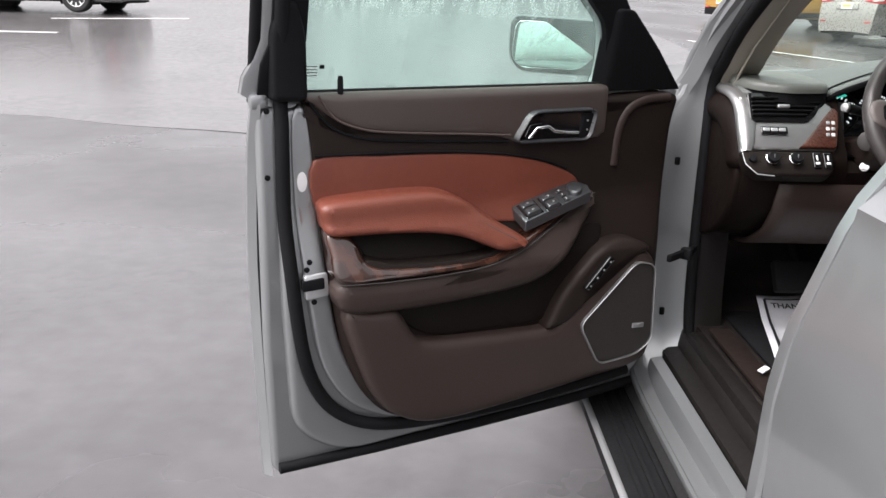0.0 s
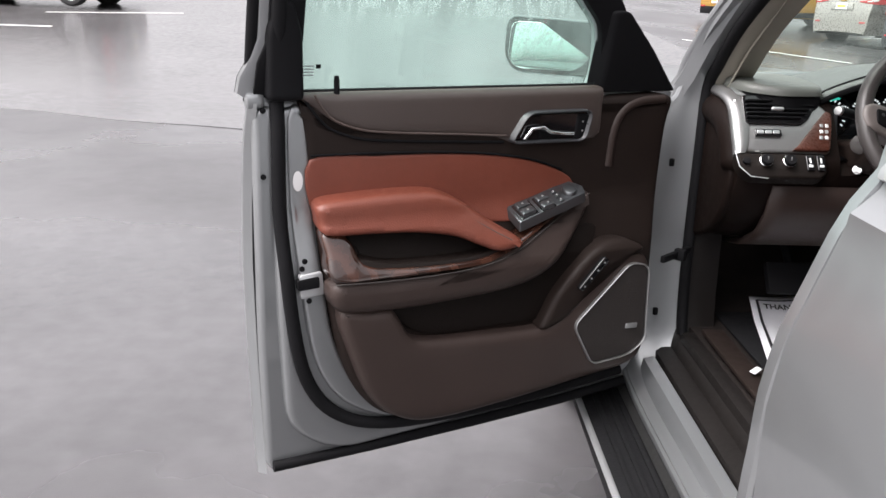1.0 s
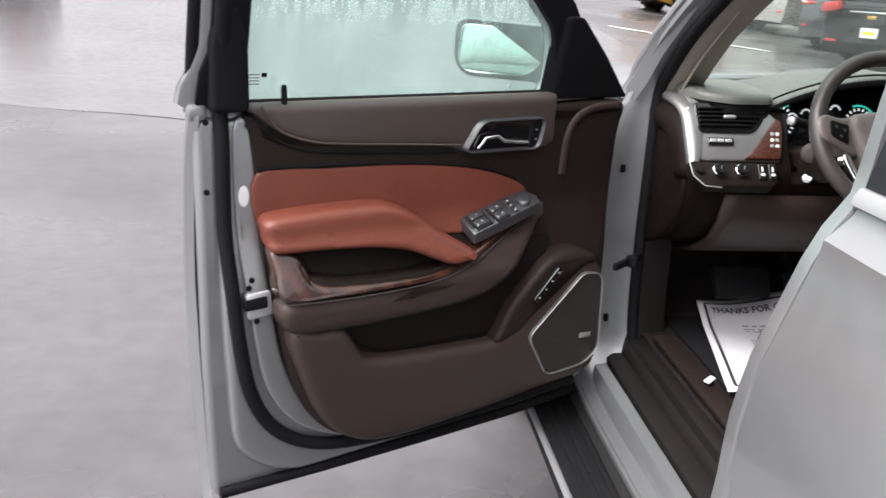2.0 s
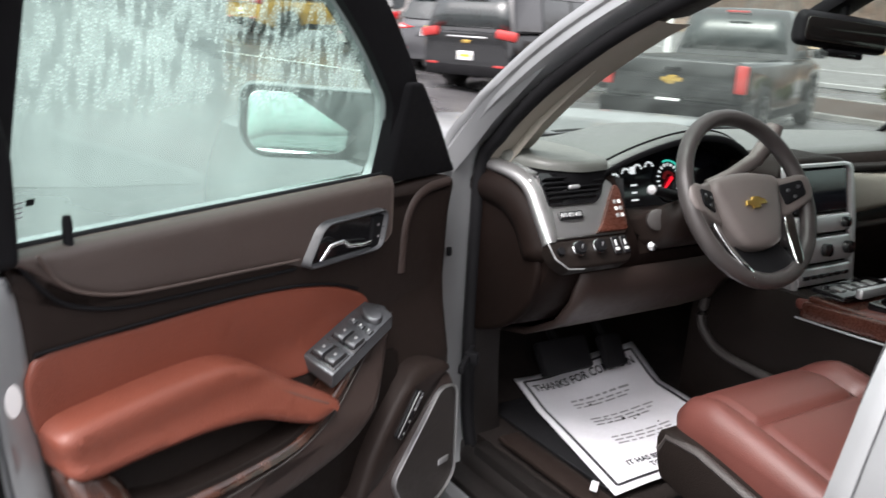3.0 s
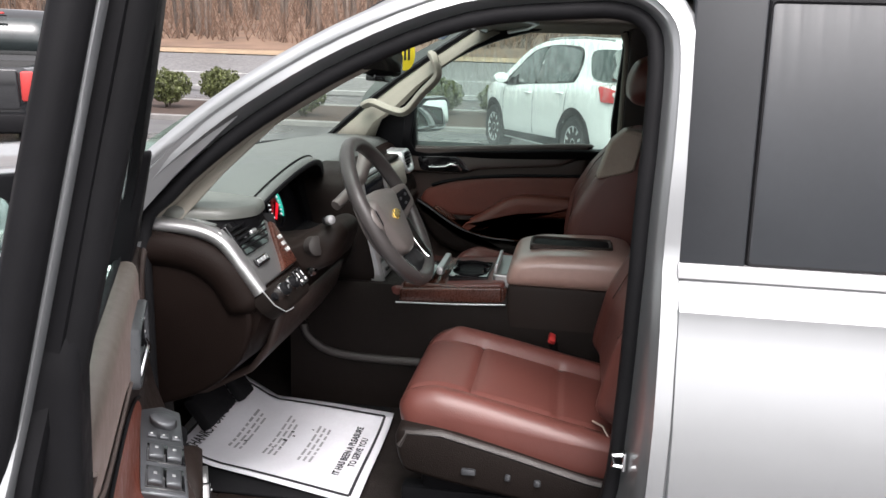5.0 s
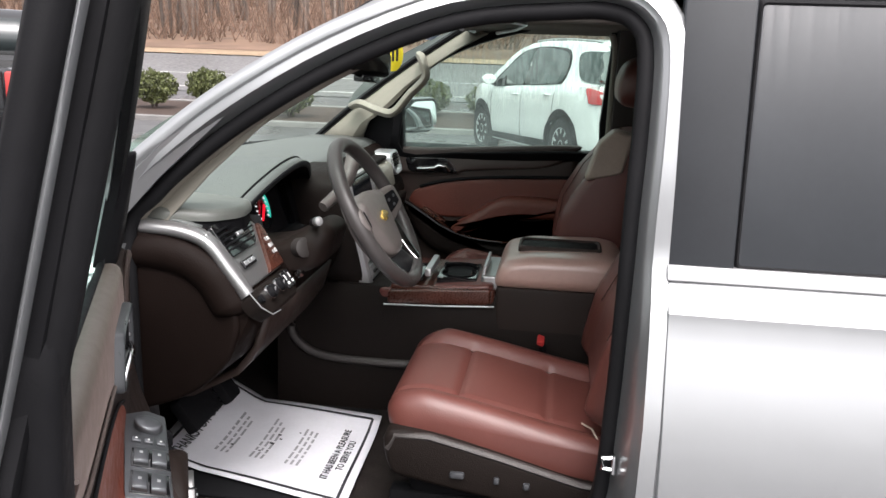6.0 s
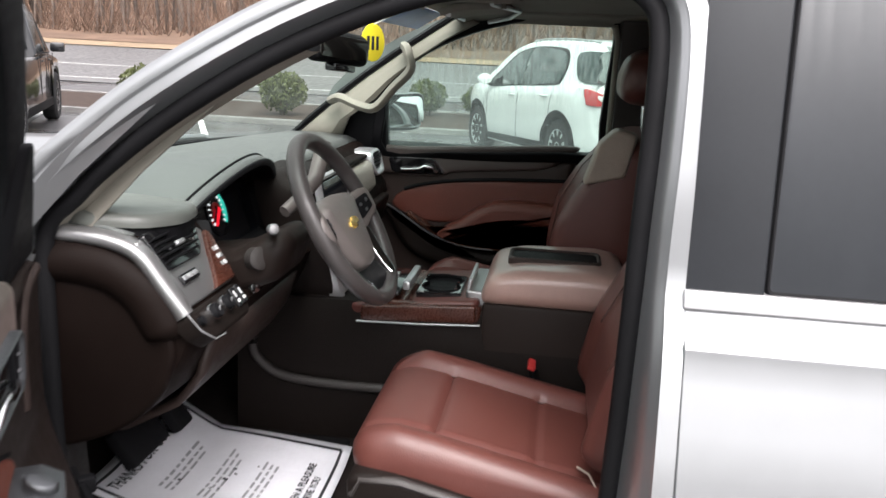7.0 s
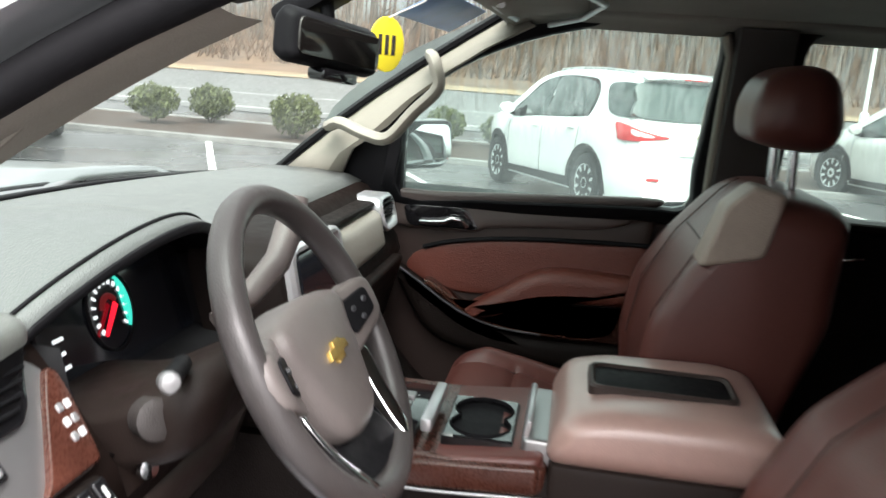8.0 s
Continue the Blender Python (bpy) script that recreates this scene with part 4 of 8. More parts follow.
secs = []
for u in [0.226, 0.229, 0.236, 0.25, 0.28, 0.32, 0.37, 0.42, 0.445, 0.46, 0.475, 0.49, 0.52] + [0.56 + 0.03 * k for k in range(9)] + [0.82, 0.84, 0.86, 0.88, 0.898]:
    zl = sum(pad_low(u + d) for d in (-0.012, -0.006, 0, 0.006, 0.012)) / 5
    zt, end = 1.2245, float(np.interp(u, (0.226, 0.229, 0.236, 0.25), (0.70, 0.88, 0.97, 1.0)))
    k = min(1.0, (zt - zl) / 0.06)
    low = [(zl, 0.040), (zl + 0.0005, 0.060), (zl + 0.003 * k, 0.070), (zl + 0.008 * k, 0.0755), (zl + 0.016 * k, 0.0778)]
    top = [(zt - 0.028 * k, 0.0778), (zt - 0.018 * k, 0.0765), (zt - 0.010 * k, 0.0725), (zt - 0.004 * k, 0.066), (zt - 0.0008, 0.056), (zt, 0.046), (zt - 0.006, 0.040)]
    mid = [(low[-1][0] + (top[0][0] - low[-1][0]) * f, 0.0782) for f in (0.25, 0.5, 0.75)]
    secs.append([pad_at(u, z, w * end if w > 0.05 else w) for z, w in low + mid + top])
skin("upper_pad", secs, M_PADTOP, door, 0.0, "soft brown upper pad with a stitched seam", angle=60)
tube("seam", [dm(p.x, p.y, 0.141) for p in spline([(0.878, 1.222), (0.856, 1.190), (0.83, 1.168), (0.775, 1.150), (0.70, 1.142), (0.58, 1.134), (0.47, 1.126)], 5)], 0.0024, M_STITCH, door)
tube("seam", [dm(p.x, p.y, 0.124) for p in spline([(0.894, 1.212), (0.868, 1.176), (0.838, 1.150), (0.78, 1.131), (0.70, 1.123), (0.58, 1.116), (0.47, 1.110)], 5)], 0.0030, M_BLACK, door)
tube("glass_wiper", [pad_at(u, 1.2225, 0.0425) for u in (0.896, 0.65, 0.40, 0.226)], 0.0065, M_RUBBER, door, up=(0, 1, 0))
plate("sail_cover", rounded([(0.012, 1.204), (0.222, 1.206), (0.222, 1.385), (0.19, 1.385), (0.10, 1.300)], 0.012), 0.05, 0.104, M_BLACK, door, dm, 0.008, "black triangular mirror cover")
# raised edge in paler cocoa than the card: the lit bevel is painted in
tube("lit_front_lip", [dm(p.x, p.y, 0.121) for p in spline([(0.055, 1.190), (0.12, 1.186), (0.165, 1.165), (0.188, 1.12), (0.195, 1.04)], 5)], 0.010, M_COCOA2, door, flat=0.6, up=(0, 1, 0), label="raised front edge of the door card")
INS = spline([(0.884, 1.094), (0.75, 1.095), (0.60, 1.091), (0.48, 1.080), (0.39, 1.062), (0.325, 1.038), (0.290, 1.012), (0.29, 0.975), (0.40, 0.935), (0.52, 0.94), (0.66, 0.97), (0.80, 0.985), (0.878, 0.985)], 4, True)
plate("leather_insert", INS, 0.10, 0.128, M_LEATHER, door, dm, 0.008, "red-brown leather insert")
tube("insert_edge", [dm(p.x, p.y, 0.127) for p in spline([(0.884, 1.104), (0.75, 1.102), (0.60, 1.096), (0.48, 1.084), (0.39, 1.066), (0.322, 1.042)], 5)], 0.0026, M_BLACK, door)
ARM = spline([(0.878, 1.018), (0.80, 1.026), (0.70, 1.028), (0.635, 1.022), (0.58, 0.998), (0.52, 0.955), (0.460, 0.916), (0.448, 0.896), (0.50, 0.886), (0.545, 0.902), (0.60, 0.927), (0.68, 0.943), (0.78, 0.950), (0.868, 0.955), (0.882, 0.985)], 4, True)
plate("armrest", ARM, 0.11, 0.192, M_LEATHER, door, dm, 0.019, "padded red-brown leather armrest", angle=75, grid=0.018)
tube("seam", [dm(p.x, p.y, 0.190) for p in spline([(0.865, 1.000), (0.78, 1.004), (0.70, 1.006), (0.64, 1.000), (0.58, 0.972), (0.52, 0.935), (0.478, 0.911)], 5)], 0.0018, M_STITCH, door)
CUP = spline([(0.815, 0.950), (0.70, 0.948), (0.58, 0.935), (0.52, 0.918), (0.490, 0.897), (0.55, 0.872), (0.66, 0.870), (0.775, 0.876), (0.80, 0.905)], 4, True)
# flat dark plate: the pull recess's shade is painted, not hollowed out
plate("pull_cup_shade", CUP, 0.11, 0.124, M_COCOADARK, door, dm, 0.004, "pull recess, its shade put into a dark colour")
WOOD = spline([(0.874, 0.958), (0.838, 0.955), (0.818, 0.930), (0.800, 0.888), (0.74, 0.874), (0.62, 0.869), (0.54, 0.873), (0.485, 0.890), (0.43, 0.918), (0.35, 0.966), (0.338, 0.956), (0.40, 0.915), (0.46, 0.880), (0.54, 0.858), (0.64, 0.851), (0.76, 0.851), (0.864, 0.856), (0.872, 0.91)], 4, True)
# cup floor, darkened in its colour for the shade under the armrest
plate("shaded_cup_floor", spline([(0.80, 0.896), (0.74, 0.881), (0.62, 0.876), (0.54, 0.880), (0.485, 0.896), (0.47, 0.892), (0.54, 0.866), (0.62, 0.862), (0.74, 0.864), (0.806, 0.880)], 4, True), 0.11, 0.166, M_COCOADARK, door, dm, 0.003)
plate("wood_trim", WOOD, 0.11, 0.172, M_WOOD, door, dm, 0.012, "glossy burl wood strip")
tube("wood_edge", [dm(p.x, p.y, 0.170) for p in spline([(0.866, 0.853), (0.76, 0.848), (0.64, 0.848), (0.54, 0.855), (0.46, 0.877), (0.40, 0.911), (0.335, 0.953), (0.27, 0.992)], 5)], 0.0013, M_GREYPL, door)
BAND = spline([(0.860, 0.850), (0.74, 0.845), (0.62, 0.846), (0.53, 0.854), (0.45, 0.878), (0.37, 0.928), (0.275, 0.988), (0.258, 0.972), (0.29, 0.91), (0.34, 0.84), (0.40, 0.803), (0.48, 0.786), (0.60, 0.778), (0.73, 0.775), (0.852, 0.786)], 4, True)
plate("lower_band", BAND, 0.10, 0.165, M_COCOA2, door, dm, 0.024, "brown moulding below the wood strip", angle=75, grid=0.022)


def sw(a, b, h):
    """The sloping switch plate: a along u, b across from the card, h above it."""
    u = float(np.interp(a, (0.262, 0.312, 0.405, 0.455, 0.485), (0.258, 0.297, 0.359, 0.411, 0.440)))
    z = float(np.interp(u, (0.258, 0.297, 0.359, 0.411, 0.440), (0.992, 0.984, 0.964, 0.951, 0.944)))
    return Vector((u, 0.070 + 0.076 * b, z + 0.012 - 0.024 * b + h))


plate("switch_panel", rounded([(0.485, 0.15), (0.485, 0.98), (0.272, 0.80), (0.262, 0.45), (0.285, 0.05)], 0.02), -0.018, 0.004, M_SWITCHPLATE, door, sw, 0.004, "satin grey window switch panel")
for i, a in enumerate((0.455, 0.405)):
    plate("switch_well", rounded([(a + 0.022, 0.22), (a + 0.022, 0.92), (a - 0.022, 0.88), (a - 0.022, 0.22)], 0.006), 0.002, 0.0055, M_GLOSSBLACK, door, sw, 0.002)
    for b in (0.40, 0.72):
        plate("window_switch", rounded([(a + 0.017, b - 0.13), (a + 0.017, b + 0.13), (a - 0.015, b + 0.13), (a - 0.015, b - 0.13)], 0.006), 0.004, 0.013, M_SWITCHPLATE, door, sw, 0.004)
        plate("icon", rounded([(a + 0.003, b - 0.03), (a + 0.003, b + 0.03), (a - 0.002, b + 0.03), (a - 0.002, b - 0.03)], 0.001), 0.012, 0.0136, M_ALU, door, sw, 0.0004)
for b in (0.30, 0.52, 0.74):
    plate("small_switch", rounded([(0.366, b - 0.08), (0.366, b + 0.08), (0.350, b + 0.08), (0.350, b - 0.08)], 0.004), 0.003, 0.008, M_SWITCHPLATE, door, sw, 0.002)
    plate("icon", rounded([(0.360, b - 0.02), (0.360, b + 0.02), (0.357, b + 0.02), (0.357, b - 0.02)], 0.001), 0.007, 0.0086, M_WHITE, door, sw, 0.0003)
plate("mirror_knob", [(0.312 + 0.022 * math.cos(a), 0.50 + 0.26 * math.sin(a)) for a in np.linspace(0, 2 * math.pi, 19)[:-1]], 0.003, 0.012, M_SWITCHPLATE, door, sw, 0.005)
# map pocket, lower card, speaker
# the pocket's dark inside is a plate with the shade in its colour
plate("map_pocket_shade", spline([(0.735, 0.778), (0.60, 0.784), (0.48, 0.792), (0.39, 0.812), (0.34, 0.85), (0.29, 0.90), (0.22, 0.90), (0.26, 0.80), (0.33, 0.72), (0.37, 0.69), (0.50, 0.69), (0.66, 0.70)], 4, True), 0.10, 0.124, M_COCOADARK, door, dm, 0.004)
LOW = spline([(0.850, 0.783), (0.79, 0.780), (0.742, 0.776), (0.720, 0.750), (0.700, 0.715), (0.672, 0.697), (0.60, 0.688), (0.48, 0.682), (0.38, 0.679), (0.335, 0.695), (0.26, 0.775), (0.195, 0.838), (0.13, 0.842), (0.085, 0.812), (0.066, 0.72), (0.072, 0.60), (0.11, 0.548), (0.25, 0.530), (0.45, 0.508), (0.62, 0.498), (0.71, 0.515), (0.78, 0.572), (0.825, 0.68)], 4, True)
plate("lower_card", LOW, 0.10, 0.158, M_COCOA2, door, dm, 0.020, "brown map pocket wall")
POD = spline([(0.374, 0.676), (0.362, 0.712), (0.335, 0.762), (0.285, 0.818), (0.235, 0.862), (0.19, 0.876), (0.14, 0.866), (0.105, 0.840), (0.20, 0.80), (0.30, 0.70)], 4, True)
plate("speaker_pod", POD, 0.10, 0.160, M_COCOA, door, dm, 0.014)
plate("tweeter_strip", rounded([(0.292, 0.770), (0.278, 0.763), (0.212, 0.832), (0.226, 0.842)], 0.006), 0.16, 0.172, M_GLOSSBLACK, door, dm, 0.003)
for k in range(4):
    t = (k + 0.5) / 4
    block("seat_memory_button", dm(0.285 + (0.219 - 0.285) * t, 0.767 + (0.837 - 0.767) * t, 0.173), (0.0035, 0.003, 0.0035), M_SATIN, door, 0.001)
SPK = rounded([(0.290, 0.678), (0.146, 0.814), (0.092, 0.802), (0.084, 0.610), (0.128, 0.580), (0.232, 0.572)], 0.02, 4)
ring_plate("speaker_ring", inset2([Vector(p) for p in [(q.x, q.y) for q in SPK]], -0.0035), SPK, 0.15, 0.168, M_SATINDASH, door, dm, 0.002, "bright speaker surround")
plate("speaker_grille", SPK, 0.15, 0.164, M_GRILLE, door, dm, 0.004, "perforated dark speaker grille")
block("speaker_badge", dm(0.128, 0.655, 0.166), (0.034, 0.004, 0.013), M_ALU, door, 0.002, (0, -4, 0))
# release handle
BZ = rounded([(0.466, 1.108), (0.424, 1.176), (0.262, 1.176), (0.278, 1.106)], 0.022, 5)
BZI = inset2([Vector((p.x, p.y)) for p in BZ], 0.0048)
ring_plate("handle_bezel", BZ, BZI, 0.115, 0.155, M_SATINDARK, door, dm, 0.003, "dark glossy handle surround")
plate("handle_recess", BZI, 0.115, 0.1445, M_GLOSSBLACK, door, dm, 0.003)
tube("release_lever", [dm(u, z, w) for u, z, w in ((0.432, 1.118, 0.151), (0.418, 1.140, 0.158), (0.392, 1.143, 0.160), (0.375, 1.132, 0.159), (0.34, 1.127, 0.157), (0.312, 1.125, 0.151))], 0.0040, M_CHROME, door, up=(0, 1, 0))
plate("lock_switch", rounded([(0.300, 1.165), (0.272, 1.165), (0.286, 1.112), (0.306, 1.112)], 0.005), 0.125, 0.149, M_BLACK, door, dm, 0.002)
for z in (1.150, 1.130):
    block("lock_icon", dm(0.289, z, 0.150), (0.004, 0.002, 0.004), M_ALU, door, 0.0005)
lathe("lock_pin", [(0.006, -0.03), (0.006, 0.004), (0.0045, 0.012), (0.001, 0.013)], Matrix.Translation(dm(0.828, 1.240, 0.092)), M_BLACK, door, 10)
# etched mark in the glass, sticker, latch, hole plugs, hinges and check strap
plate("glass_mark", rounded([(0.862, 1.262), (0.862, 1.270), (0.852, 1.270), (0.852, 1.262)], 0.001), 0.0402, 0.0412, M_BLACK, door, dm, 0.0003)
for k in range(4):
    plate("glass_mark", rounded([(0.888, 1.248 + 0.006 * k), (0.888, 1.250 + 0.006 * k), (0.866, 1.250 + 0.006 * k), (0.866, 1.248 + 0.006 * k)], 0.0005), 0.0402, 0.0409, M_INKGREY, door, dm, 0.0002)
plate("edge_return", spline([(0.925, 1.17), (0.922, 0.95), (0.908, 0.78), (0.882, 0.645), (0.825, 0.555), (0.740, 0.505), (0.70, 0.505), (0.79, 0.585), (0.840, 0.68), (0.864, 0.80), (0.880, 0.95), (0.892, 1.17)], 4, True), 0.06, 0.098, M_PAINT, door, dm, 0.008)
plate("round_label", [(0.908 + 0.010 * math.cos(a), 1.050 + 0.020 * math.sin(a)) for a in np.linspace(0, 2 * math.pi, 19)[:-1]], 0.098, 0.0995, M_WHITE, door, dm, 0.0005, "white oval label")
plate("latch_plate", rounded([(0.918, 0.806), (0.920, 0.858), (0.872, 0.862), (0.868, 0.812)], 0.006), 0.09, 0.103, M_SATIN, door, dm, 0.002, "bright latch plate")
plate("latch_slot", rounded([(0.924, 0.826), (0.925, 0.848), (0.880, 0.852), (0.879, 0.828)], 0.004), 0.09, 0.1055, M_RUBBER, door, dm, 0.001, "dark latch slot")
for u, z in ((0.975, 1.055), (0.905, 0.885), (0.912, 0.87), (0.90, 0.80), (0.972, 1.185)):
    lathe("hole_plug", [(0.0058, 0.0), (0.0058, 0.003), (0.002, 0.004)], axis_pose(dm(u, z, 0.056 if u > 0.95 else 0.097), (0, 1, 0)), M_BLACK, door, 10)
block("corner_cap", dm(0.985, 1.203, 0.055), (0.035, 0.03, 0.03), M_PAINT, door, 0.008)
for z in (0.62, 1.02):
    block("hinge", (-0.050, 0.040, z), (0.012, 0.010, 0.020), M_BLACK, door, 0.003)
strap = block("check_strap", (-0.035, 0.11, 0.80), (0.13, 0.012, 0.018), M_BLACK, door, 0.003, (0, 0, 20))
block("strap_cap", (-0.045, 0.115, 0.80), (0.02, 0.03, 0.03), M_BLACK, strap, 0.005, (0, 0, 20))
# side mirror
ma, mb = Vector((0.150, -0.055)), Vector((0.290, -0.205))
md = (mb - ma).normalized()
mn = Vector((-md.y, md.x)) if Vector((-md.y, md.x)).x > 0 else Vector((md.y, -md.x))


def mm(a, b, h):
    p = ma + md * a + mn * h
    return Vector((p.x, p.y, b))


MW = (mb - ma).length
MO = rounded([(-0.066, 1.222), (-0.070, 1.350), (MW + 0.006, 1.362), (MW + 0.010, 1.262), (MW - 0.02, 1.226)], 0.030, 5)
MG = rounded([(0.030, 1.238), (-0.020, 1.290), (-0.022, 1.344), (MW - 0.010, 1.350), (MW - 0.006, 1.262), (MW - 0.03, 1.238)], 0.022, 5)


def glass_tilt(a, b, h):
    """The glass is turned a little out and up."""
    return h + 0.085 * (a - MW / 2) - 0.13 * (b - 1.29)


loops = []
for h, k, drop in ((0.012, 1.0, 0), (0.0, 1.03, 0), (-0.05, 1.02, 0), (-0.09, 0.88, 0.0), (-0.115, 0.60, 0.0), (-0.12, 0.2, 0)):
    c = Vector((MW * 0.5, 1.287))
    loops.append([mm(c.x + (p.x - c.x) * k, c.y + (p.y - c.y) * k, h) for p in MO])
part("side_mirror", loops_mesh(loops), M_PAINT, door, "silver side mirror with a black rim, wet")
plate("mirror_rim", inset2([Vector((p.x, p.y)) for p in MO], 0.001), 0.0, 0.016, M_BLACK, door, mm, 0.006, "wet black mirror surround")
plate("mirror_face", MG, -0.004, 0.022, M_MIRROR, door, lambda a, b, h: mm(a, b, glass_tilt(a, b, h)), 0.001, "mirror glass")
tube("mirror_arm", [(0.13, 0.05, 1.225), (0.13, -0.02, 1.225), (0.145, -0.07, 1.235)], 0.028, M_BLACK, door, flat=0.7)
# outside belt moulding and handle
tube("belt_moulding", [dm(u, 1.206, 0.012) for u in (0.03, 0.5, 0.99)], 0.012, M_CHROME, door, flat=1.0)
part("pull_handle", loops_mesh([[Vector((0.80 + 0.16 * k / 8, wo(1.02) - 0.03 * math.sin(math.pi * k / 8) - 0.008 * math.cos(a), 1.02 + 0.012 * math.sin(a))) for a in np.linspace(0, 2 * math.pi, 9)[:-1]] for k in range(9)]), M_PAINT, door)

# ---------- dashboard ----------
def pillow(name, loop, x0, x1, material, parent, r=0.03, n=9, label="", fx=None, step=0.0):
    """A padded form: a side outline (y, z) carried across from x0 to x1 with rounded ends; step splits long edges."""
    L = [Vector((p[0], p[1])) for p in loop]
    if step:
        L = [a.lerp(b, k / m) for a, b in zip(L, L[1:] + L[:1]) for m in (max(1, round((b - a).length / step)),) for k in range(m)]
    c = sum(L, Vector((0, 0))) / len(L)
    hx, hy = (max(p.x for p in L) - min(p.x for p in L)) / 2 + 1e-6, (max(p.y for p in L) - min(p.y for p in L)) / 2 + 1e-6
    ts = [0, 0.12, 0.35, 0.65, 1.0]
    secs = []
    for k, t in enumerate(ts):
        a = t * math.pi / 2
        d = r * (1 - math.sin(a))
        q = [Vector((c.x + (p.x - c.x) * (1 - d / hx), c.y + (p.y - c.y) * (1 - d / hy))) for p in L]
        secs.append((x0 + r * (1 - math.cos(a)), q))
    mid = [(x0 + r + (x1 - x0 - 2 * r) * k / n, L) for k in range(1, n)]
    rest = [(x0 + x1 - x, q) for x, q in reversed(secs)]
    lo = []
    for x, q in secs + mid + rest:
        s = (2 * (x - x0) / (x1 - x0) - 1)
        lo.append([Vector((x, p.x, p.y)) + (fx(s, p) if fx else Vector((0, 0, 0))) for p in q])
    return part(name, loops_mesh(lo), material, parent, label, 50)


dash = Vector((0, 0, 0))
prof = [(0.43, 1.185), (0.30, 1.205), (0.15, 1.215), (0.02, 1.217), (-0.08, 1.212), (-0.125, 1.200), (-0.140, 1.185), (-0.180, 1.135), (-0.222, 1.078), (-0.232, 1.045),
        (-0.215, 1.00), (-0.185, 0.94), (-0.12, 0.885), (-0.03, 0.845), (0.12, 0.81), (0.30, 0.82), (0.42, 0.95)]


def dash_y(x):
    """How far the windscreen base reaches forward at x."""
    return -0.28 * abs(x / 0.8) ** 2.2


secs = []
for x in (-0.785, -0.78, -0.765, -0.72, -0.60, -0.556, -0.554, -0.40, -0.20, -0.116, -0.114, 0.0, 0.20, 0.40, 0.60, 0.72, 0.765, 0.78, 0.785):
    e = abs(x)
    k = {0.785: 0.030, 0.78: 0.012, 0.765: 0.003}.get(e, 0.0)
    L = [Vector(((y if y < 0.15 else 0.15 + (y - 0.15) * (1 + dash_y(x) / 0.30 * 0.85)), z)) for y, z in prof]
    if -0.555 < x < -0.115:
        # the deep well that holds the gauges
        for i_, q_ in ((3, (0.06, 1.217)), (4, (0.0, 1.205)), (5, (-0.045, 1.19)), (6, (-0.05, 1.15)), (7, (-0.07, 1.085)), (8, (-0.20, 1.07))):
            L[i_] = Vector(q_)
    if x > 0.1:
        L = [Vector((p.x - 0.01 * (p.y > 1.15), p.y)) for p in L]
    q = inset2(L, k)
    secs.append([Vector((x, p.x, p.y)) for p in q])
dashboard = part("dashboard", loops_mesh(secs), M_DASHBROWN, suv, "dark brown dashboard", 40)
# lighter dash top with a seam; green windscreen light is painted into its grey
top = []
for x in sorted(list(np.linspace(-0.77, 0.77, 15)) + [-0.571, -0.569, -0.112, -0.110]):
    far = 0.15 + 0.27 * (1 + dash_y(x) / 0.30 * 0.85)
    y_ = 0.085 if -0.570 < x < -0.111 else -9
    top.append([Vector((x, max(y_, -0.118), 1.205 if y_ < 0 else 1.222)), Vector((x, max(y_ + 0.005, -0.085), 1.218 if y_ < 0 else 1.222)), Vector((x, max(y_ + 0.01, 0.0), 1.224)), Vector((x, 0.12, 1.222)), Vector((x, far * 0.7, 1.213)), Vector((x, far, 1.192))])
skin("dash_top", top, M_DASH, dashboard, 0.008, "grey dash top, the windscreen's green cast put into its colour")
skin("demister_vent", [[Vector((x, 0.33 + 0.9 * dash_y(x) * 0.9, 1.2135)) for x in np.linspace(-0.55, 0.55, 9)], [Vector((x, 0.355 + 0.9 * dash_y(x) * 0.9, 1.211)) for x in np.linspace(-0.55, 0.55, 9)]], M_BLACK, dashboard, 0.006)
lathe("sun_sensor", [(0.012, 0), (0.010, 0.006), (0.003, 0.010)], Matrix.Translation((-0.12, 0.26, 1.220)), M_BLACK, dashboard, 14)
# padded lid above the outer vent, its pale green reflection painted in
plate("vent_lid", rounded([(-0.780, -0.030), (-0.70, 0.050), (-0.600, 0.065), (-0.578, -0.06), (-0.585, -0.160), (-0.68, -0.174), (-0.752, -0.132)], 0.03, 5), 1.221, 1.242, M_LID, dashboard, lambda a, b, w: Vector((a, b, w - 0.02 * max(0, -b * 3) + 0.0 * a)), 0.014, "padded lid, a pale green reflection put into its colour")
plate("lid_edge", rounded([(-0.776, -0.028), (-0.70, 0.046), (-0.600, 0.060), (-0.576, -0.06), (-0.583, -0.154), (-0.68, -0.168), (-0.748, -0.127)], 0.03, 5), 1.188, 1.220, M_BLACK, dashboard, lambda a, b, w: Vector((a, b, w - 0.02 * max(0, -b * 3))), 0.006)


def df(x, z, h):
    """The sloping face of the dash beside the wheel; h towards the driver."""
    return Vector((x, -0.138 - 0.75 * (1.188 - z) - h * 0.8, z + h * 0.6))


FACE = rounded([(-0.786, 1.197), (-0.610, 1.199), (-0.576, 1.178), (-0.566, 1.158), (-0.580, 1.088), (-0.788, 1.088)], 0.008, 4)
plate("vent_surround", FACE, -0.02, 0.008, M_SATINDASH, dashboard, df, 0.006, "satin silver vent surround")
VENT = rounded([(-0.768, 1.200), (-0.602, 1.200), (-0.596, 1.182), (-0.608, 1.170), (-0.620, 1.154), (-0.640, 1.142), (-0.768, 1.142)], 0.008)
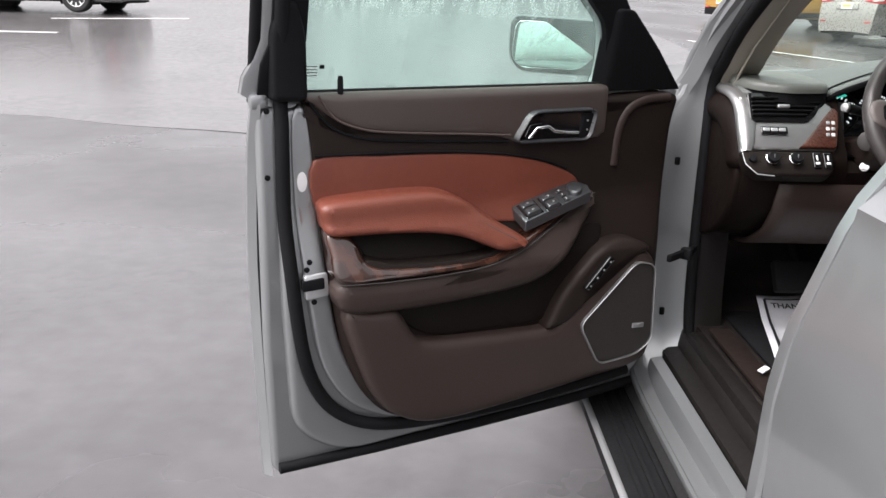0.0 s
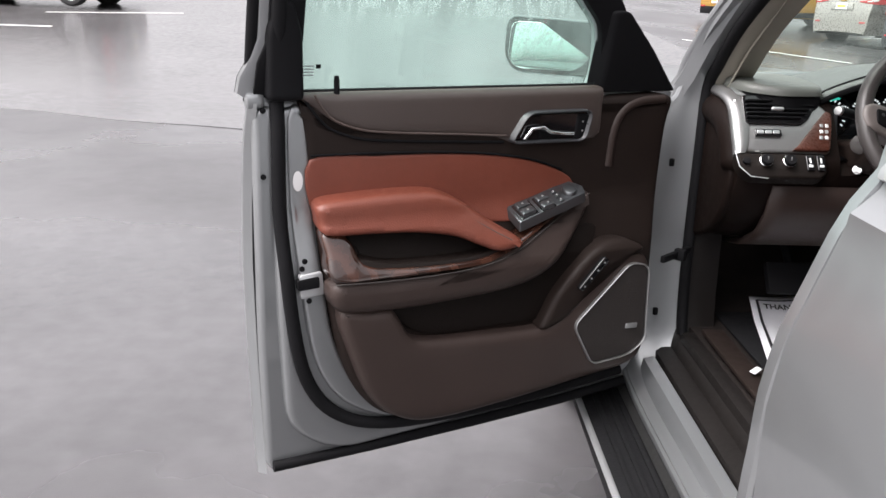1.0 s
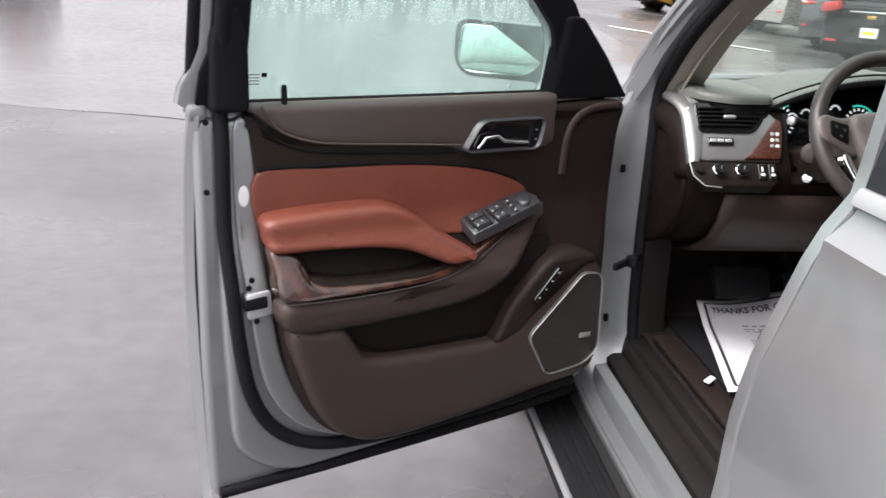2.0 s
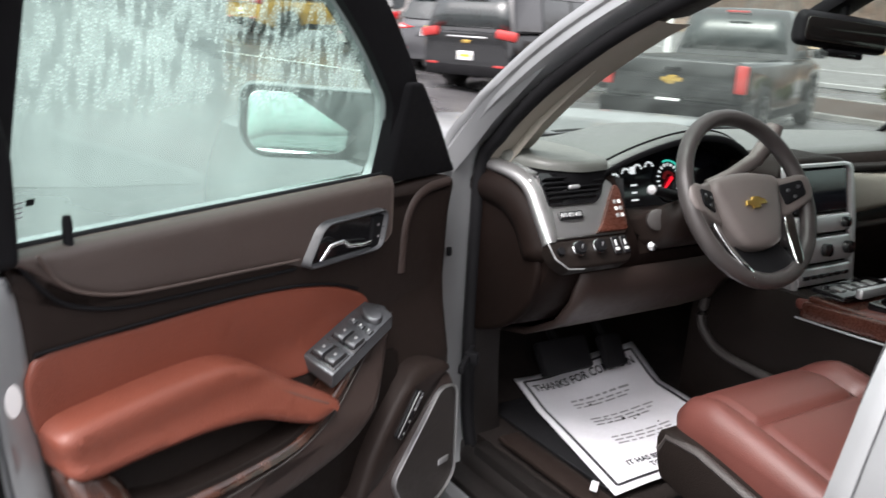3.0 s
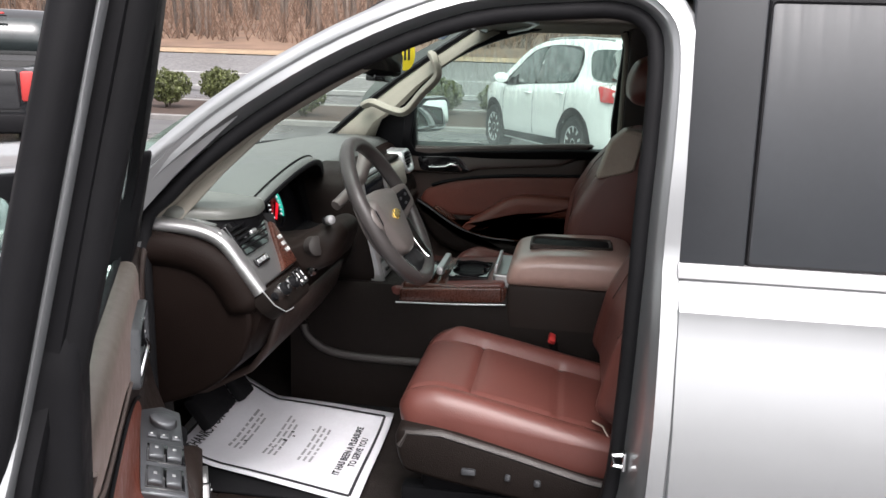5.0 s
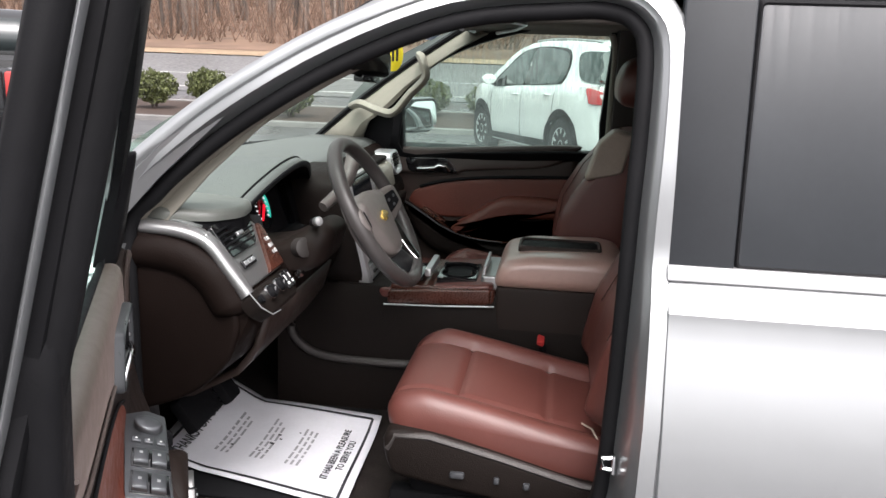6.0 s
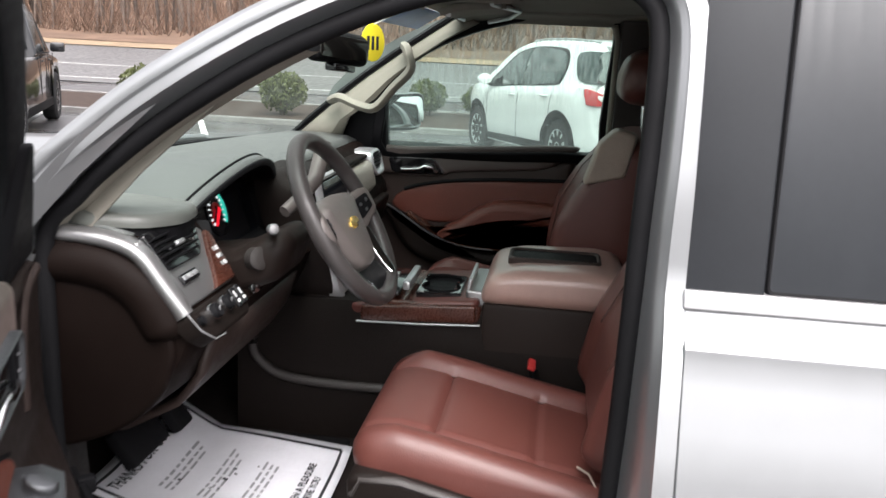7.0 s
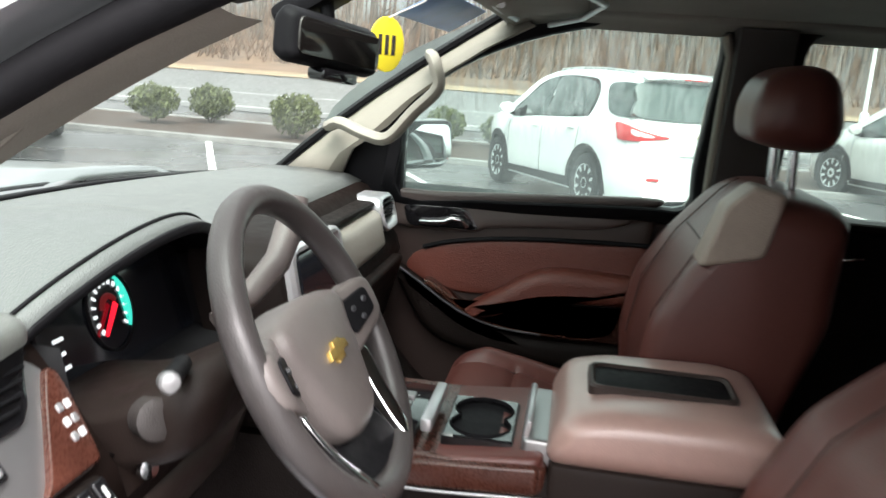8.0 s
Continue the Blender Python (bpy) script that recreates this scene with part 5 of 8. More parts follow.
plate("vent_cavity", VENT, 0.0, 0.014, M_GLOSSBLACK, dashboard, df, 0.002)
for k in range(5):
    z = 1.152 + k * 0.0085
    xr = -0.640 + 0.011 * k
    plate("vent_blade", rounded([(-0.763, z), (-0.755, z + 0.003), (xr, z + 0.003), (xr, z)], 0.001), 0.012, 0.021, M_BLACK, dashboard, df, 0.001)
plate("vent_tab", rounded([(-0.706, 1.166), (-0.706, 1.173), (-0.678, 1.173), (-0.678, 1.166)], 0.003), 0.018, 0.025, M_SATIN, dashboard, df, 0.003)
plate("dimmer_slot", rounded([(-0.747, 1.117), (-0.747, 1.131), (-0.687, 1.131), (-0.687, 1.117)], 0.003), 0.010, 0.015, M_GLOSSBLACK, dashboard, df, 0.002)
for k in range(3):
    plate("dimmer_key", rounded([(-0.743 + 0.018 * k, 1.121), (-0.743 + 0.018 * k, 1.128), (-0.728 + 0.018 * k, 1.128), (-0.728 + 0.018 * k, 1.121)], 0.002), 0.014, 0.0165, M_SATIN, dashboard, df, 0.001)
plate("wood_insert", rounded([(-0.668, 1.090), (-0.652, 1.100), (-0.600, 1.152), (-0.578, 1.172), (-0.567, 1.166), (-0.570, 1.140), (-0.583, 1.090)], 0.006), 0.006, 0.0155, M_REDWOOD, dashboard, df, 0.003, "dark red-brown insert")
for k in range(3):
    for j in range(2):
        x, z = -0.603 + j * 0.012 + 0.002 * k, 1.112 + k * 0.012
        plate("button", rounded([(x, z), (x, z + 0.007), (x + 0.008, z + 0.007), (x + 0.008, z)], 0.002), 0.014, 0.0175, M_WHITE if (k + j) % 2 else M_SATIN, dashboard, df, 0.001)
# satin strip that wraps the dash end
arc = spline([(0.02, 1.206), (-0.05, 1.203), (-0.105, 1.195), (-0.145, 1.176), (-0.180, 1.132), (-0.206, 1.098), (-0.217, 1.083)], 5)
secs = []
for i, p in enumerate(arc):
    a, c = arc[max(0, i - 1)], arc[min(len(arc) - 1, i + 1)]
    t = (c - a).normalized()
    nrm = Vector((t.y, -t.x)) * (1 if t.y < 0 else 1)
    nrm = Vector((-abs(t.y), abs(t.x)))
    wd = 0.026 * (0.5 + 0.5 * min(1, i / 6)) * (1 - 0.75 * max(0, (i - 19) / 11))
    row = []
    for a in np.linspace(0, 2 * math.pi, 13)[:-1]:
        cx, sx = math.cos(a), math.sin(a)
        row.append(Vector((-0.797 + wd * 0.5 + 0.010 + (wd * 0.5 + 0.010) * math.copysign(abs(cx) ** 0.7, cx), p.x + nrm.x * 0.014 * sx, p.y + nrm.y * 0.014 * sx)))
    secs.append(row)
part("end_strip", loops_mesh(secs), M_SATINDASH, dashboard, "satin silver strip wrapping the dash end")
END = spline([(0.03, 1.190), (-0.05, 1.182), (-0.10, 1.163), (-0.138, 1.125), (-0.17, 1.08), (-0.20, 1.04), (-0.195, 0.99), (-0.17, 0.935), (-0.10, 0.875), (0.0, 0.835), (0.10, 0.82), (0.12, 1.0)], 4, True)
plate("end_cap", END, -0.78, -0.796, M_DASHBROWN, dashboard, lambda a, b, w: Vector((w, a, b)), 0.010, "brown dash end cover")
tube("fascia_roll", [(-0.770, p.x, p.y) for p in spline([(0.03, 1.160), (-0.05, 1.156), (-0.105, 1.142), (-0.146, 1.112), (-0.172, 1.072), (-0.184, 1.050), (-0.188, 1.036)], 4)], 0.041, M_DASHBROWN, dashboard, taper=[1.0] * 19 + [0.97, 0.9, 0.8, 0.66, 0.45, 0.1], seg=14, up=(1, 0, 0), label="rounded brown fascia below the satin strip")
tube("panel_edge", [df(x, z, 0.013) for x, z in ((-0.797, 1.086), (-0.791, 1.056), (-0.768, 1.037), (-0.73, 1.034))], 0.0012, M_SATIN, dashboard)
# lower switch panel with round knobs
plate("switch_panel", rounded([(-0.796, 1.084), (-0.592, 1.084), (-0.594, 1.046), (-0.610, 1.036), (-0.765, 1.036), (-0.790, 1.055)], 0.010), -0.02, 0.012, M_COCOADARK, dashboard, df, 0.006, "dark headlamp switch panel")
for x, r in ((-0.732, 0.0135), (-0.680, 0.0135)):
    k = lathe("knob", [(r, 0.0), (r, 0.014), (r * 0.85, 0.018), (r * 0.2, 0.018)], axis_pose(df(x, 1.066, 0.012), (0, -0.8, 0.6)), M_BLACK, dashboard, 18)
    lathe("knob_ring", [(r * 1.10, 0.0), (r * 1.10, 0.008), (r * 0.98, 0.009)], axis_pose(df(x, 1.066, 0.012), (0, -0.8, 0.6)), M_CHROME, k, 18)
    block("knob_mark", df(x, 1.066, 0.031), (0.0016, 0.003, 0.009), M_ALU, k, 0.0005)
lathe("knob", [(0.008, 0.0), (0.008, 0.008), (0.002, 0.009)], axis_pose(df(-0.775, 1.066, 0.012), (0, -0.8, 0.6)), M_BLACK, dashboard, 14)
for x in (-0.632, -0.608):
    plate("switch", rounded([(x - 0.009, 1.050), (x - 0.009, 1.080), (x + 0.009, 1.080), (x + 0.009, 1.050)], 0.003), 0.010, 0.017, M_GLOSSBLACK, dashboard, df, 0.002)
    plate("switch_icon", rounded([(x - 0.005, 1.056), (x - 0.005, 1.061), (x + 0.005, 1.061), (x + 0.005, 1.056)], 0.001), 0.0165, 0.018, M_WHITE, dashboard, df, 0.0005)
    plate("switch_icon", rounded([(x - 0.002, 1.064), (x - 0.002, 1.074), (x + 0.002, 1.074), (x + 0.002, 1.064)], 0.001), 0.0165, 0.018, M_WHITE, dashboard, df, 0.0005)
# knee panel
skin("knee_panel", [[Vector((x, y, z)) for y, z in ((-0.215, 1.018), (-0.195, 0.95), (-0.155, 0.895), (-0.06, 0.842), (0.06, 0.815))] for x in (-0.70, -0.66, -0.45, -0.25, -0.22)], M_COCOA2, dashboard, 0.012, "grey-brown knee panel")
# black lining of the gauge well
WELL = [(-0.049, 1.190), (-0.054, 1.150), (-0.074, 1.089), (-0.205, 1.0745)]
skin("well_lining", [[Vector((-0.553, -0.16, 1.19)), Vector((-0.553, -0.17, 1.15)), Vector((-0.553, -0.19, 1.10)), Vector((-0.553, -0.208, 1.075))]] + [[Vector((x, y, z)) for y, z in WELL] for x in (-0.5525, -0.4, -0.25, -0.1185)]
     + [[Vector((-0.118, -0.150, 1.19)), Vector((-0.118, -0.17, 1.15)), Vector((-0.118, -0.195, 1.10)), Vector((-0.118, -0.210, 1.075))]], M_RUBBER, dashboard, 0.002, "black lining of the gauge well", angle=20)
# cluster hood
hood_l = []
for k in range(25):
    s = k / 24
    x = -0.585 + 0.480 * s
    z = 1.200 + 0.078 * math.sin(math.pi * s) ** 0.8 * (1 + 0.12 * (s - 0.5))
    y = -0.135 - 0.045 * math.sin(math.pi * s)
    hood_l.append((x, y, z))
secs = [[Vector((x, 0.17, min(z, 1.222) + 0.003)) for x, y, z in hood_l], [Vector((x, 0.08, 1.222 + (z - 1.2) * 0.62)) for x, y, z in hood_l], [Vector((x, -0.03, 1.212 + (z - 1.2) * 0.95)) for x, y, z in hood_l],
        [Vector((x, y + 0.02, z + 0.006)) for x, y, z in hood_l], [Vector((x, y, z)) for x, y, z in hood_l],
        [Vector((x, y + 0.004, z - 0.012)) for x, y, z in hood_l], [Vector((x, -0.06, z - 0.020)) for x, y, z in hood_l]]
skin("cluster_hood", secs[:5], M_DASH, dashboard, 0.006, "grey hood over the gauges, the windscreen's green cast put into its colour")
skin("hood_lining", [s for s in secs[4:]], M_BLACK, dashboard, 0.004)
tube("hood_seam", [Vector((x, y + 0.022, z + 0.0075)) for x, y, z in hood_l], 0.0025, M_BLACK, dashboard)


def cf(x, z, h):
    return Vector((x, -0.085 - 0.30 * (1.15 - z) - h, z))


cluster = plate("instrument_panel", rounded([(-0.566, 1.085), (-0.566, 1.190), (-0.50, 1.226), (-0.20, 1.238), (-0.13, 1.205), (-0.13, 1.085)], 0.015), -0.03, 0.0, M_SCREEN, dashboard, cf, 0.003, "dark lit gauge cluster")
M_TEAL = mat("teal_light", (0.02, 0.1, 0.09), 0.4, var=0.05, emit=((0.06, 0.85, 0.66), 0.30))
M_REDLIGHT = mat("red_needle_light", (0.2, 0.01, 0.01), 0.4, var=0.05, emit=((1.0, 0.01, 0.03), 0.55))
M_REDDIM = mat("dim_red_light", (0.1, 0.005, 0.006), 0.4, var=0.05, emit=((0.7, 0.01, 0.02), 0.04))
M_WHITELIGHT = mat("white_dial_light", (0.3, 0.3, 0.3), 0.4, var=0.05, emit=((0.85, 0.9, 0.92), 0.42))


def arc_plate(name, cx, cz, r0, r1, a0, a1, mat_, h0=0.0, h1=0.003, n=20):
    aa = [radians(a0 + (a1 - a0) * k / n) for k in range(n + 1)]
    P = [(cx + r1 * math.cos(a), cz + r1 * math.sin(a)) for a in aa] + [(cx + r0 * math.cos(a), cz + r0 * math.sin(a)) for a in reversed(aa)]
    return plate(name, P, h0, h1, mat_, cluster, cf, 0.0008)


for cx in (-0.328, -0.528):
    tube("dial_ring", [cf(cx + 0.0490 * math.cos(a), 1.160 + 0.0490 * math.sin(a), 0.002) for a in np.linspace(0, 2 * math.pi, 33)[:-1]], 0.002, M_BLACK, cluster, closed=True, seg=6, up=(0, 1, 0))
    arc_plate("lit_arc", cx, 1.160, 0.0410, 0.0450, -40 if cx > -0.4 else 60, 110 if cx > -0.4 else 200, M_TEAL)
    for k in range(15):
        arc_plate("dial_mark", cx, 1.160, 0.0310, 0.0370, -42 + 18.5 * k, -37 + 18.5 * k, M_WHITELIGHT, 0, 0.003, 2)
    a = radians(222)
    t = Vector((math.cos(a), math.sin(a)))
    s = Vector((-t.y, t.x))
    plate("needle", [(cx + v.x, 1.160 + v.y) for v in (-t * 0.010 + s * 0.0032, t * 0.037 + s * 0.0014, t * 0.037 - s * 0.0014, -t * 0.010 - s * 0.0032)], 0.004, 0.008, M_REDLIGHT, cluster, cf, 0.0008)
    arc_plate("hub_glow", cx, 1.160, 0.013, 0.020, 30, 170, M_REDDIM, 0.0, 0.003, 12)
for cx, cz in ((-0.496, 1.180), (-0.461, 1.190), (-0.424, 1.197), (-0.388, 1.201)):
    for k in range(6):
        arc_plate("small_dial_mark", cx, cz - 0.012, 0.0105, 0.0145, 14 + k * 28, 28 + k * 28, M_WHITELIGHT, 0, 0.003, 2)
for k, (w, hgt) in enumerate(((0.015, 0.026), (0.018, 0.006), (0.014, 0.006), (0.020, 0.006))):
    z = 1.178 - 0.016 * k - (0.010 if k else 0)
    plate("display_line", [(-0.440 - w / 2, z), (-0.440 + w / 2, z), (-0.440 + w / 2, z + hgt * 0.6), (-0.440 - w / 2, z + hgt * 0.6)], 0, 0.002, M_WHITELIGHT, cluster, cf, 0.0005)
# steering column and shroud
colm = pillow("steering_column", rounded([(-0.05, 1.10), (-0.18, 1.118), (-0.275, 1.170), (-0.310, 1.150), (-0.285, 1.075), (-0.17, 1.02), (-0.08, 1.00)], 0.025), -0.530, -0.335, M_COCOA, suv, 0.045, 6, "dark brown steering column shroud")
lathe("ignition_ring", [(0.022, -0.02), (0.022, 0.003), (0.015, 0.006), (0.006, 0.006)], axis_pose((-0.530, -0.250, 1.12), (-0.6, -0.75, 0.2)), M_GREYPL, colm, 18)
lathe("lock_barrel", [(0.012, 0), (0.010, 0.006), (0.003, 0.007)], axis_pose((-0.52, -0.235, 1.06), (-0.6, -0.75, 0.2)), M_CHROME, colm, 14)
tube("indicator_stalk", [(-0.50, -0.262, 1.17), (-0.56, -0.285, 1.185), (-0.615, -0.305, 1.198)], 0.010, M_BLACK, colm)
lathe("stalk_end", [(0.009, -0.012), (0.010, 0.002), (0.008, 0.005), (0.002, 0.006)], axis_pose((-0.620, -0.308, 1.199), (-0.7, -0.6, 0.2)), M_SATINDASH, colm, 16)
tube("shift_lever", [(-0.40, -0.255, 1.185), (-0.355, -0.275, 1.208), (-0.305, -0.290, 1.240), (-0.270, -0.293, 1.282), (-0.258, -0.292, 1.312)], 0.017, M_GREYPAD, colm, taper=[0.75, 0.85, 1.0, 1.15, 1.05])
# steering wheel
WC = Vector((-0.4365, -0.389, 1.1886))
wup = Vector((0, 0.509, 0.861)).normalized()
wn_ = Vector((0, -0.861, 0.509)).normalized()
wx = Vector((1, 0, 0))


def wf(a, b, h):
    return WC + wx * a + wup * b + wn_ * h


RIM = 0.1680
wheel_rim = tube("steering_wheel", [wf(RIM * math.cos(t), RIM * math.sin(t), 0.0) for t in np.linspace(0, 2 * math.pi, 49)[:-1]], 0.0162, M_GREYLEATHER, suv, closed=True, seg=12, up=tuple(wn_), flat=1.05, label="dark grey leather steering wheel")
def hubf(a, b, h):
    """The hub is dished: it lies below the rim's plane, and the spokes rise to the rim."""
    k = 1 - clamp((math.hypot(a, b) - 0.085) / 0.075)
    return wf(a, b - 0.014 * k, h - 0.030 * k)


PAD = spline([(-0.095, 0.040), (-0.070, 0.060), (0.0, 0.068), (0.070, 0.060), (0.095, 0.040), (0.090, 0.0), (0.070, -0.055), (0.045, -0.085), (0.0, -0.092), (-0.045, -0.085), (-0.070, -0.055), (-0.090, 0.0)], 4, True)
plate("hub_pad", PAD, -0.02, 0.040, M_GREYPAD, wheel_rim, hubf, 0.022, "dark airbag cover")
for sg in (-1, 1):
    plate("spoke", spline([(sg * 0.075, 0.048), (sg * 0.12, 0.040), (sg * 0.172, 0.030), (sg * 0.174, -0.015), (sg * 0.135, -0.030), (sg * 0.080, -0.030)], 4, True), -0.012, 0.020, M_GREYPAD, wheel_rim, hubf, 0.010)
    plate("spoke_buttons", rounded([(sg * 0.098, 0.030), (sg * 0.150, 0.024), (sg * 0.152, -0.008), (sg * 0.104, -0.014)], 0.008), 0.016, 0.024, M_BLACK, wheel_rim, hubf, 0.003)
    for k in range(3):
        plate("wheel_button", [(sg * (0.125 + 0.013 * math.cos(t + k * 2.1)) + 0.004 * math.cos(u), 0.008 + 0.011 * math.sin(t + k * 2.1) + 0.0035 * math.sin(u)) for t in (0.5,) for u in np.linspace(0, 6.28, 9)[:-1]], 0.022, 0.0265, M_SATINDARK, wheel_rim, hubf, 0.001)
    plate("bright_spoke", spline([(sg * 0.100, -0.030), (sg * 0.118, -0.040), (sg * 0.100, -0.105), (sg * 0.078, -0.158), (sg * 0.064, -0.150), (sg * 0.080, -0.095)], 4, True), -0.008, 0.016, M_CHROME, wheel_rim, hubf, 0.005, "bright lower spoke")
plate("lower_spoke", spline([(-0.060, -0.075), (0.060, -0.075), (0.072, -0.15), (0.040, -0.172), (-0.040, -0.172), (-0.072, -0.15)], 4, True), -0.016, 0.006, M_BLACK, wheel_rim, hubf, 0.008)
plate("badge", [(-0.030, -0.004), (-0.012, -0.004), (-0.013, -0.011), (0.009, -0.011), (0.010, -0.004), (0.030, -0.004), (0.027, 0.006), (0.011, 0.006), (0.012, 0.012), (-0.010, 0.012), (-0.011, 0.006), (-0.027, 0.006)], 0.037, 0.045, M_GOLD, wheel_rim, hubf, 0.0015, "gold badge")

# ---------- centre stack ----------
def sf(x, z, h):
    return Vector((x, -0.235 - 0.22 * (1.20 - z) - h, z))


stack = plate("media_panel", spline([(-0.135, 1.205), (0.0, 1.222), (0.135, 1.205), (0.140, 1.10), (0.130, 1.0), (0.110, 0.90), (0.085, 0.86), (-0.085, 0.86), (-0.110, 0.90), (-0.130, 1.0), (-0.140, 1.10)], 4, True), -0.14, 0.0, M_COCOADARK, suv, sf, 0.012, "centre stack with screen and satin bezel")
ring_plate("stack_bezel", rounded([(-0.132, 1.210), (0.132, 1.210), (0.136, 1.08), (0.112, 0.88), (-0.112, 0.88), (-0.136, 1.08)], 0.02), rounded([(-0.108, 1.204), (0.108, 1.204), (0.112, 1.08), (0.092, 0.89), (-0.092, 0.89), (-0.112, 1.08)], 0.02), -0.02, 0.014, M_SATIN, stack, sf, 0.006, "satin silver bezel")
plate("screen", rounded([(-0.100, 1.100), (-0.100, 1.198), (0.100, 1.198), (0.100, 1.100)], 0.008), 0.0, 0.012, M_SCREEN, stack, sf, 0.003, "dark touch screen")
for z0, z1 in ((1.052, 1.092), (0.985, 1.042), (0.935, 0.975), (0.895, 0.928)):
    plate("control_strip", rounded([(-0.104, z0), (-0.104, z1), (0.104, z1), (0.104, z0)], 0.006), 0.0, 0.016, M_SATIN, stack, sf, 0.004)
for x, z, r in ((-0.085, 1.012, 0.016), (0.0, 1.012, 0.016), (0.085, 1.012, 0.016), (0.078, 1.072, 0.013)):
    lathe("stack_knob", [(r, 0), (r * 0.95, 0.016), (r * 0.3, 0.018)], axis_pose(sf(x, z, 0.014), (0, -1, 0.22)), M_GLOSSBLACK, stack, 16)
for k in range(6):
    block("stack_button", sf(-0.075 + 0.03 * k, 0.955, 0.018), (0.024, 0.006, 0.010), M_GLOSSBLACK, stack, 0.002)
# passenger side of the dash
plate("dash_band", spline([(0.16, 1.165), (0.35, 1.160), (0.55, 1.160), (0.60, 1.158), (0.60, 1.09), (0.55, 1.075), (0.35, 1.075), (0.16, 1.075)], 4, True), 0.0, 0.055, M_BEIGEDASH, dashboard, lambda a, b, w: Vector((a, -0.15 - 0.25 * (1.19 - b) - w, b)), 0.02, "pale padded dash band")
plate("dash_strip", spline([(0.15, 1.185), (0.40, 1.182), (0.62, 1.180), (0.62, 1.168), (0.40, 1.168), (0.15, 1.170)], 4, True), 0.0, 0.050, M_COCOADARK, dashboard, lambda a, b, w: Vector((a, -0.14 - 0.2 * (1.19 - b) - w, b)), 0.006)
ring_plate("side_vent_ring", rounded([(0.605, 1.11), (0.605, 1.19), (0.735, 1.19), (0.735, 1.11)], 0.03, 5), rounded([(0.618, 1.123), (0.618, 1.178), (0.722, 1.178), (0.722, 1.123)], 0.024, 5), 0.0, 0.075, M_SATIN, dashboard, lambda a, b, w: Vector((a, -0.13 - 0.3 * (1.19 - b) - w, b)), 0.005)
for k in range(4):
    block("vent_blade", (0.67, -0.20, 1.132 + 0.012 * k), (0.10, 0.03, 0.003), M_BLACK, dashboard, 0.001, (-25, 0, 0))
plate("glovebox", rounded([(0.18, 1.05), (0.70, 1.05), (0.68, 0.86), (0.20, 0.86)], 0.03), 0.0, 0.03, M_DASHBROWN, dashboard, lambda a, b, w: Vector((a, -0.225 + 0.25 * (1.05 - b) - w, b)), 0.012, "brown glovebox lid")

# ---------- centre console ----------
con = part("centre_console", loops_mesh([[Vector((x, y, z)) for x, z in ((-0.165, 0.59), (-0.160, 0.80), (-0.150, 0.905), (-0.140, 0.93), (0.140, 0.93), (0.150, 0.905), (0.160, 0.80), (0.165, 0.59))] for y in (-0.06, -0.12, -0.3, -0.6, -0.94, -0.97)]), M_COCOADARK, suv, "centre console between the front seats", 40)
plate("console_top", rounded([(-0.150, -0.33), (0.150, -0.33), (0.150, -0.635), (-0.150, -0.635)], 0.02), 0.92, 0.944, M_LEATHER2, con, lambda a, b, w: Vector((a, b, w + (b + 0.5) * -0.10)), 0.01)
for sg in (-1, 1):
    plate("wood_side", rounded([(-0.36, 0.890), (-0.36, 0.928), (-0.63, 0.948), (-0.63, 0.905)], 0.01), 0.0, 0.017, M_REDWOOD, con, lambda a, b, w: Vector((sg * (0.146 + w), a, b)), 0.006, "glossy wood strip")
    tube("bright_line", [(sg * 0.160, -0.35, 0.888), (sg * 0.163, -0.5, 0.894), (sg * 0.161, -0.64, 0.902)], 0.0025, M_SATIN, con)
    tube("grey_bead", [(sg * 0.168, p.x, p.y) for p in spline([(-0.105, 0.86), (-0.102, 0.80), (-0.125, 0.765), (-0.175, 0.738), (-0.27, 0.728), (-0.42, 0.728), (-0.60, 0.735)], 4)], 0.012, M_GREYPL, con, flat=1.0, label="grey bead along the console side")
# cup holders
CUPR, CUPD, CUPC = 0.045, 0.031, Vector((-0.030, -0.535))


def cup_edge(a):
    """The outline of two cup holders that run into one another, about their middle."""
    c, s = abs(math.cos(a)), abs(math.sin(a))
    q = CUPR ** 2 - (CUPD * s) ** 2
    r = CUPD * c + math.sqrt(q) if q > 0 else 0.0
    return CUPC + Vector((math.cos(a), math.sin(a))) * max(r, 0.019 / max(0.05, s) if s > 0.35 else r, 0.019)


AA = np.linspace(0, 2 * math.pi, 65)[:-1]
hole = [cup_edge(a) for a in AA]
rim_ = [CUPC + Vector((math.cos(a), math.sin(a))) * min(0.082 / max(1e-6, abs(math.cos(a))), 0.053 / max(1e-6, abs(math.sin(a)))) for a in AA]
plate("wood_top", rounded([(-0.150, -0.365), (0.150, -0.365), (0.150, -0.640), (-0.150, -0.640)], 0.012), 0.905, 0.942, M_REDWOOD, con, lambda a, b, w: Vector((a, b, w)), 0.006, "glossy red-brown console top")
ring_plate("cup_tray", rim_, hole, 0.940, 0.960, M_GLOSSBLACK, con, lambda a, b, w: Vector((a, b, w)), 0.003, "gloss black cup holder tray")
part("cup_well", loops_mesh([[Vector((p.x, p.y, z)) for p in (hole if i < 2 else inset2(hole, 0.006))] for i, z in enumerate((0.963, 0.952, 0.9505))], cap0=False), M_RUBBER, con, "black double cup holder")
block("bright_bar", (-0.030, -0.458, 0.968), (0.165, 0.018, 0.022), M_SATIN, con, 0.005)
block("bright_bar", (-0.030, -0.607, 0.978), (0.165, 0.009, 0.040), M_SATIN, con, 0.004, (8, 0, 0))
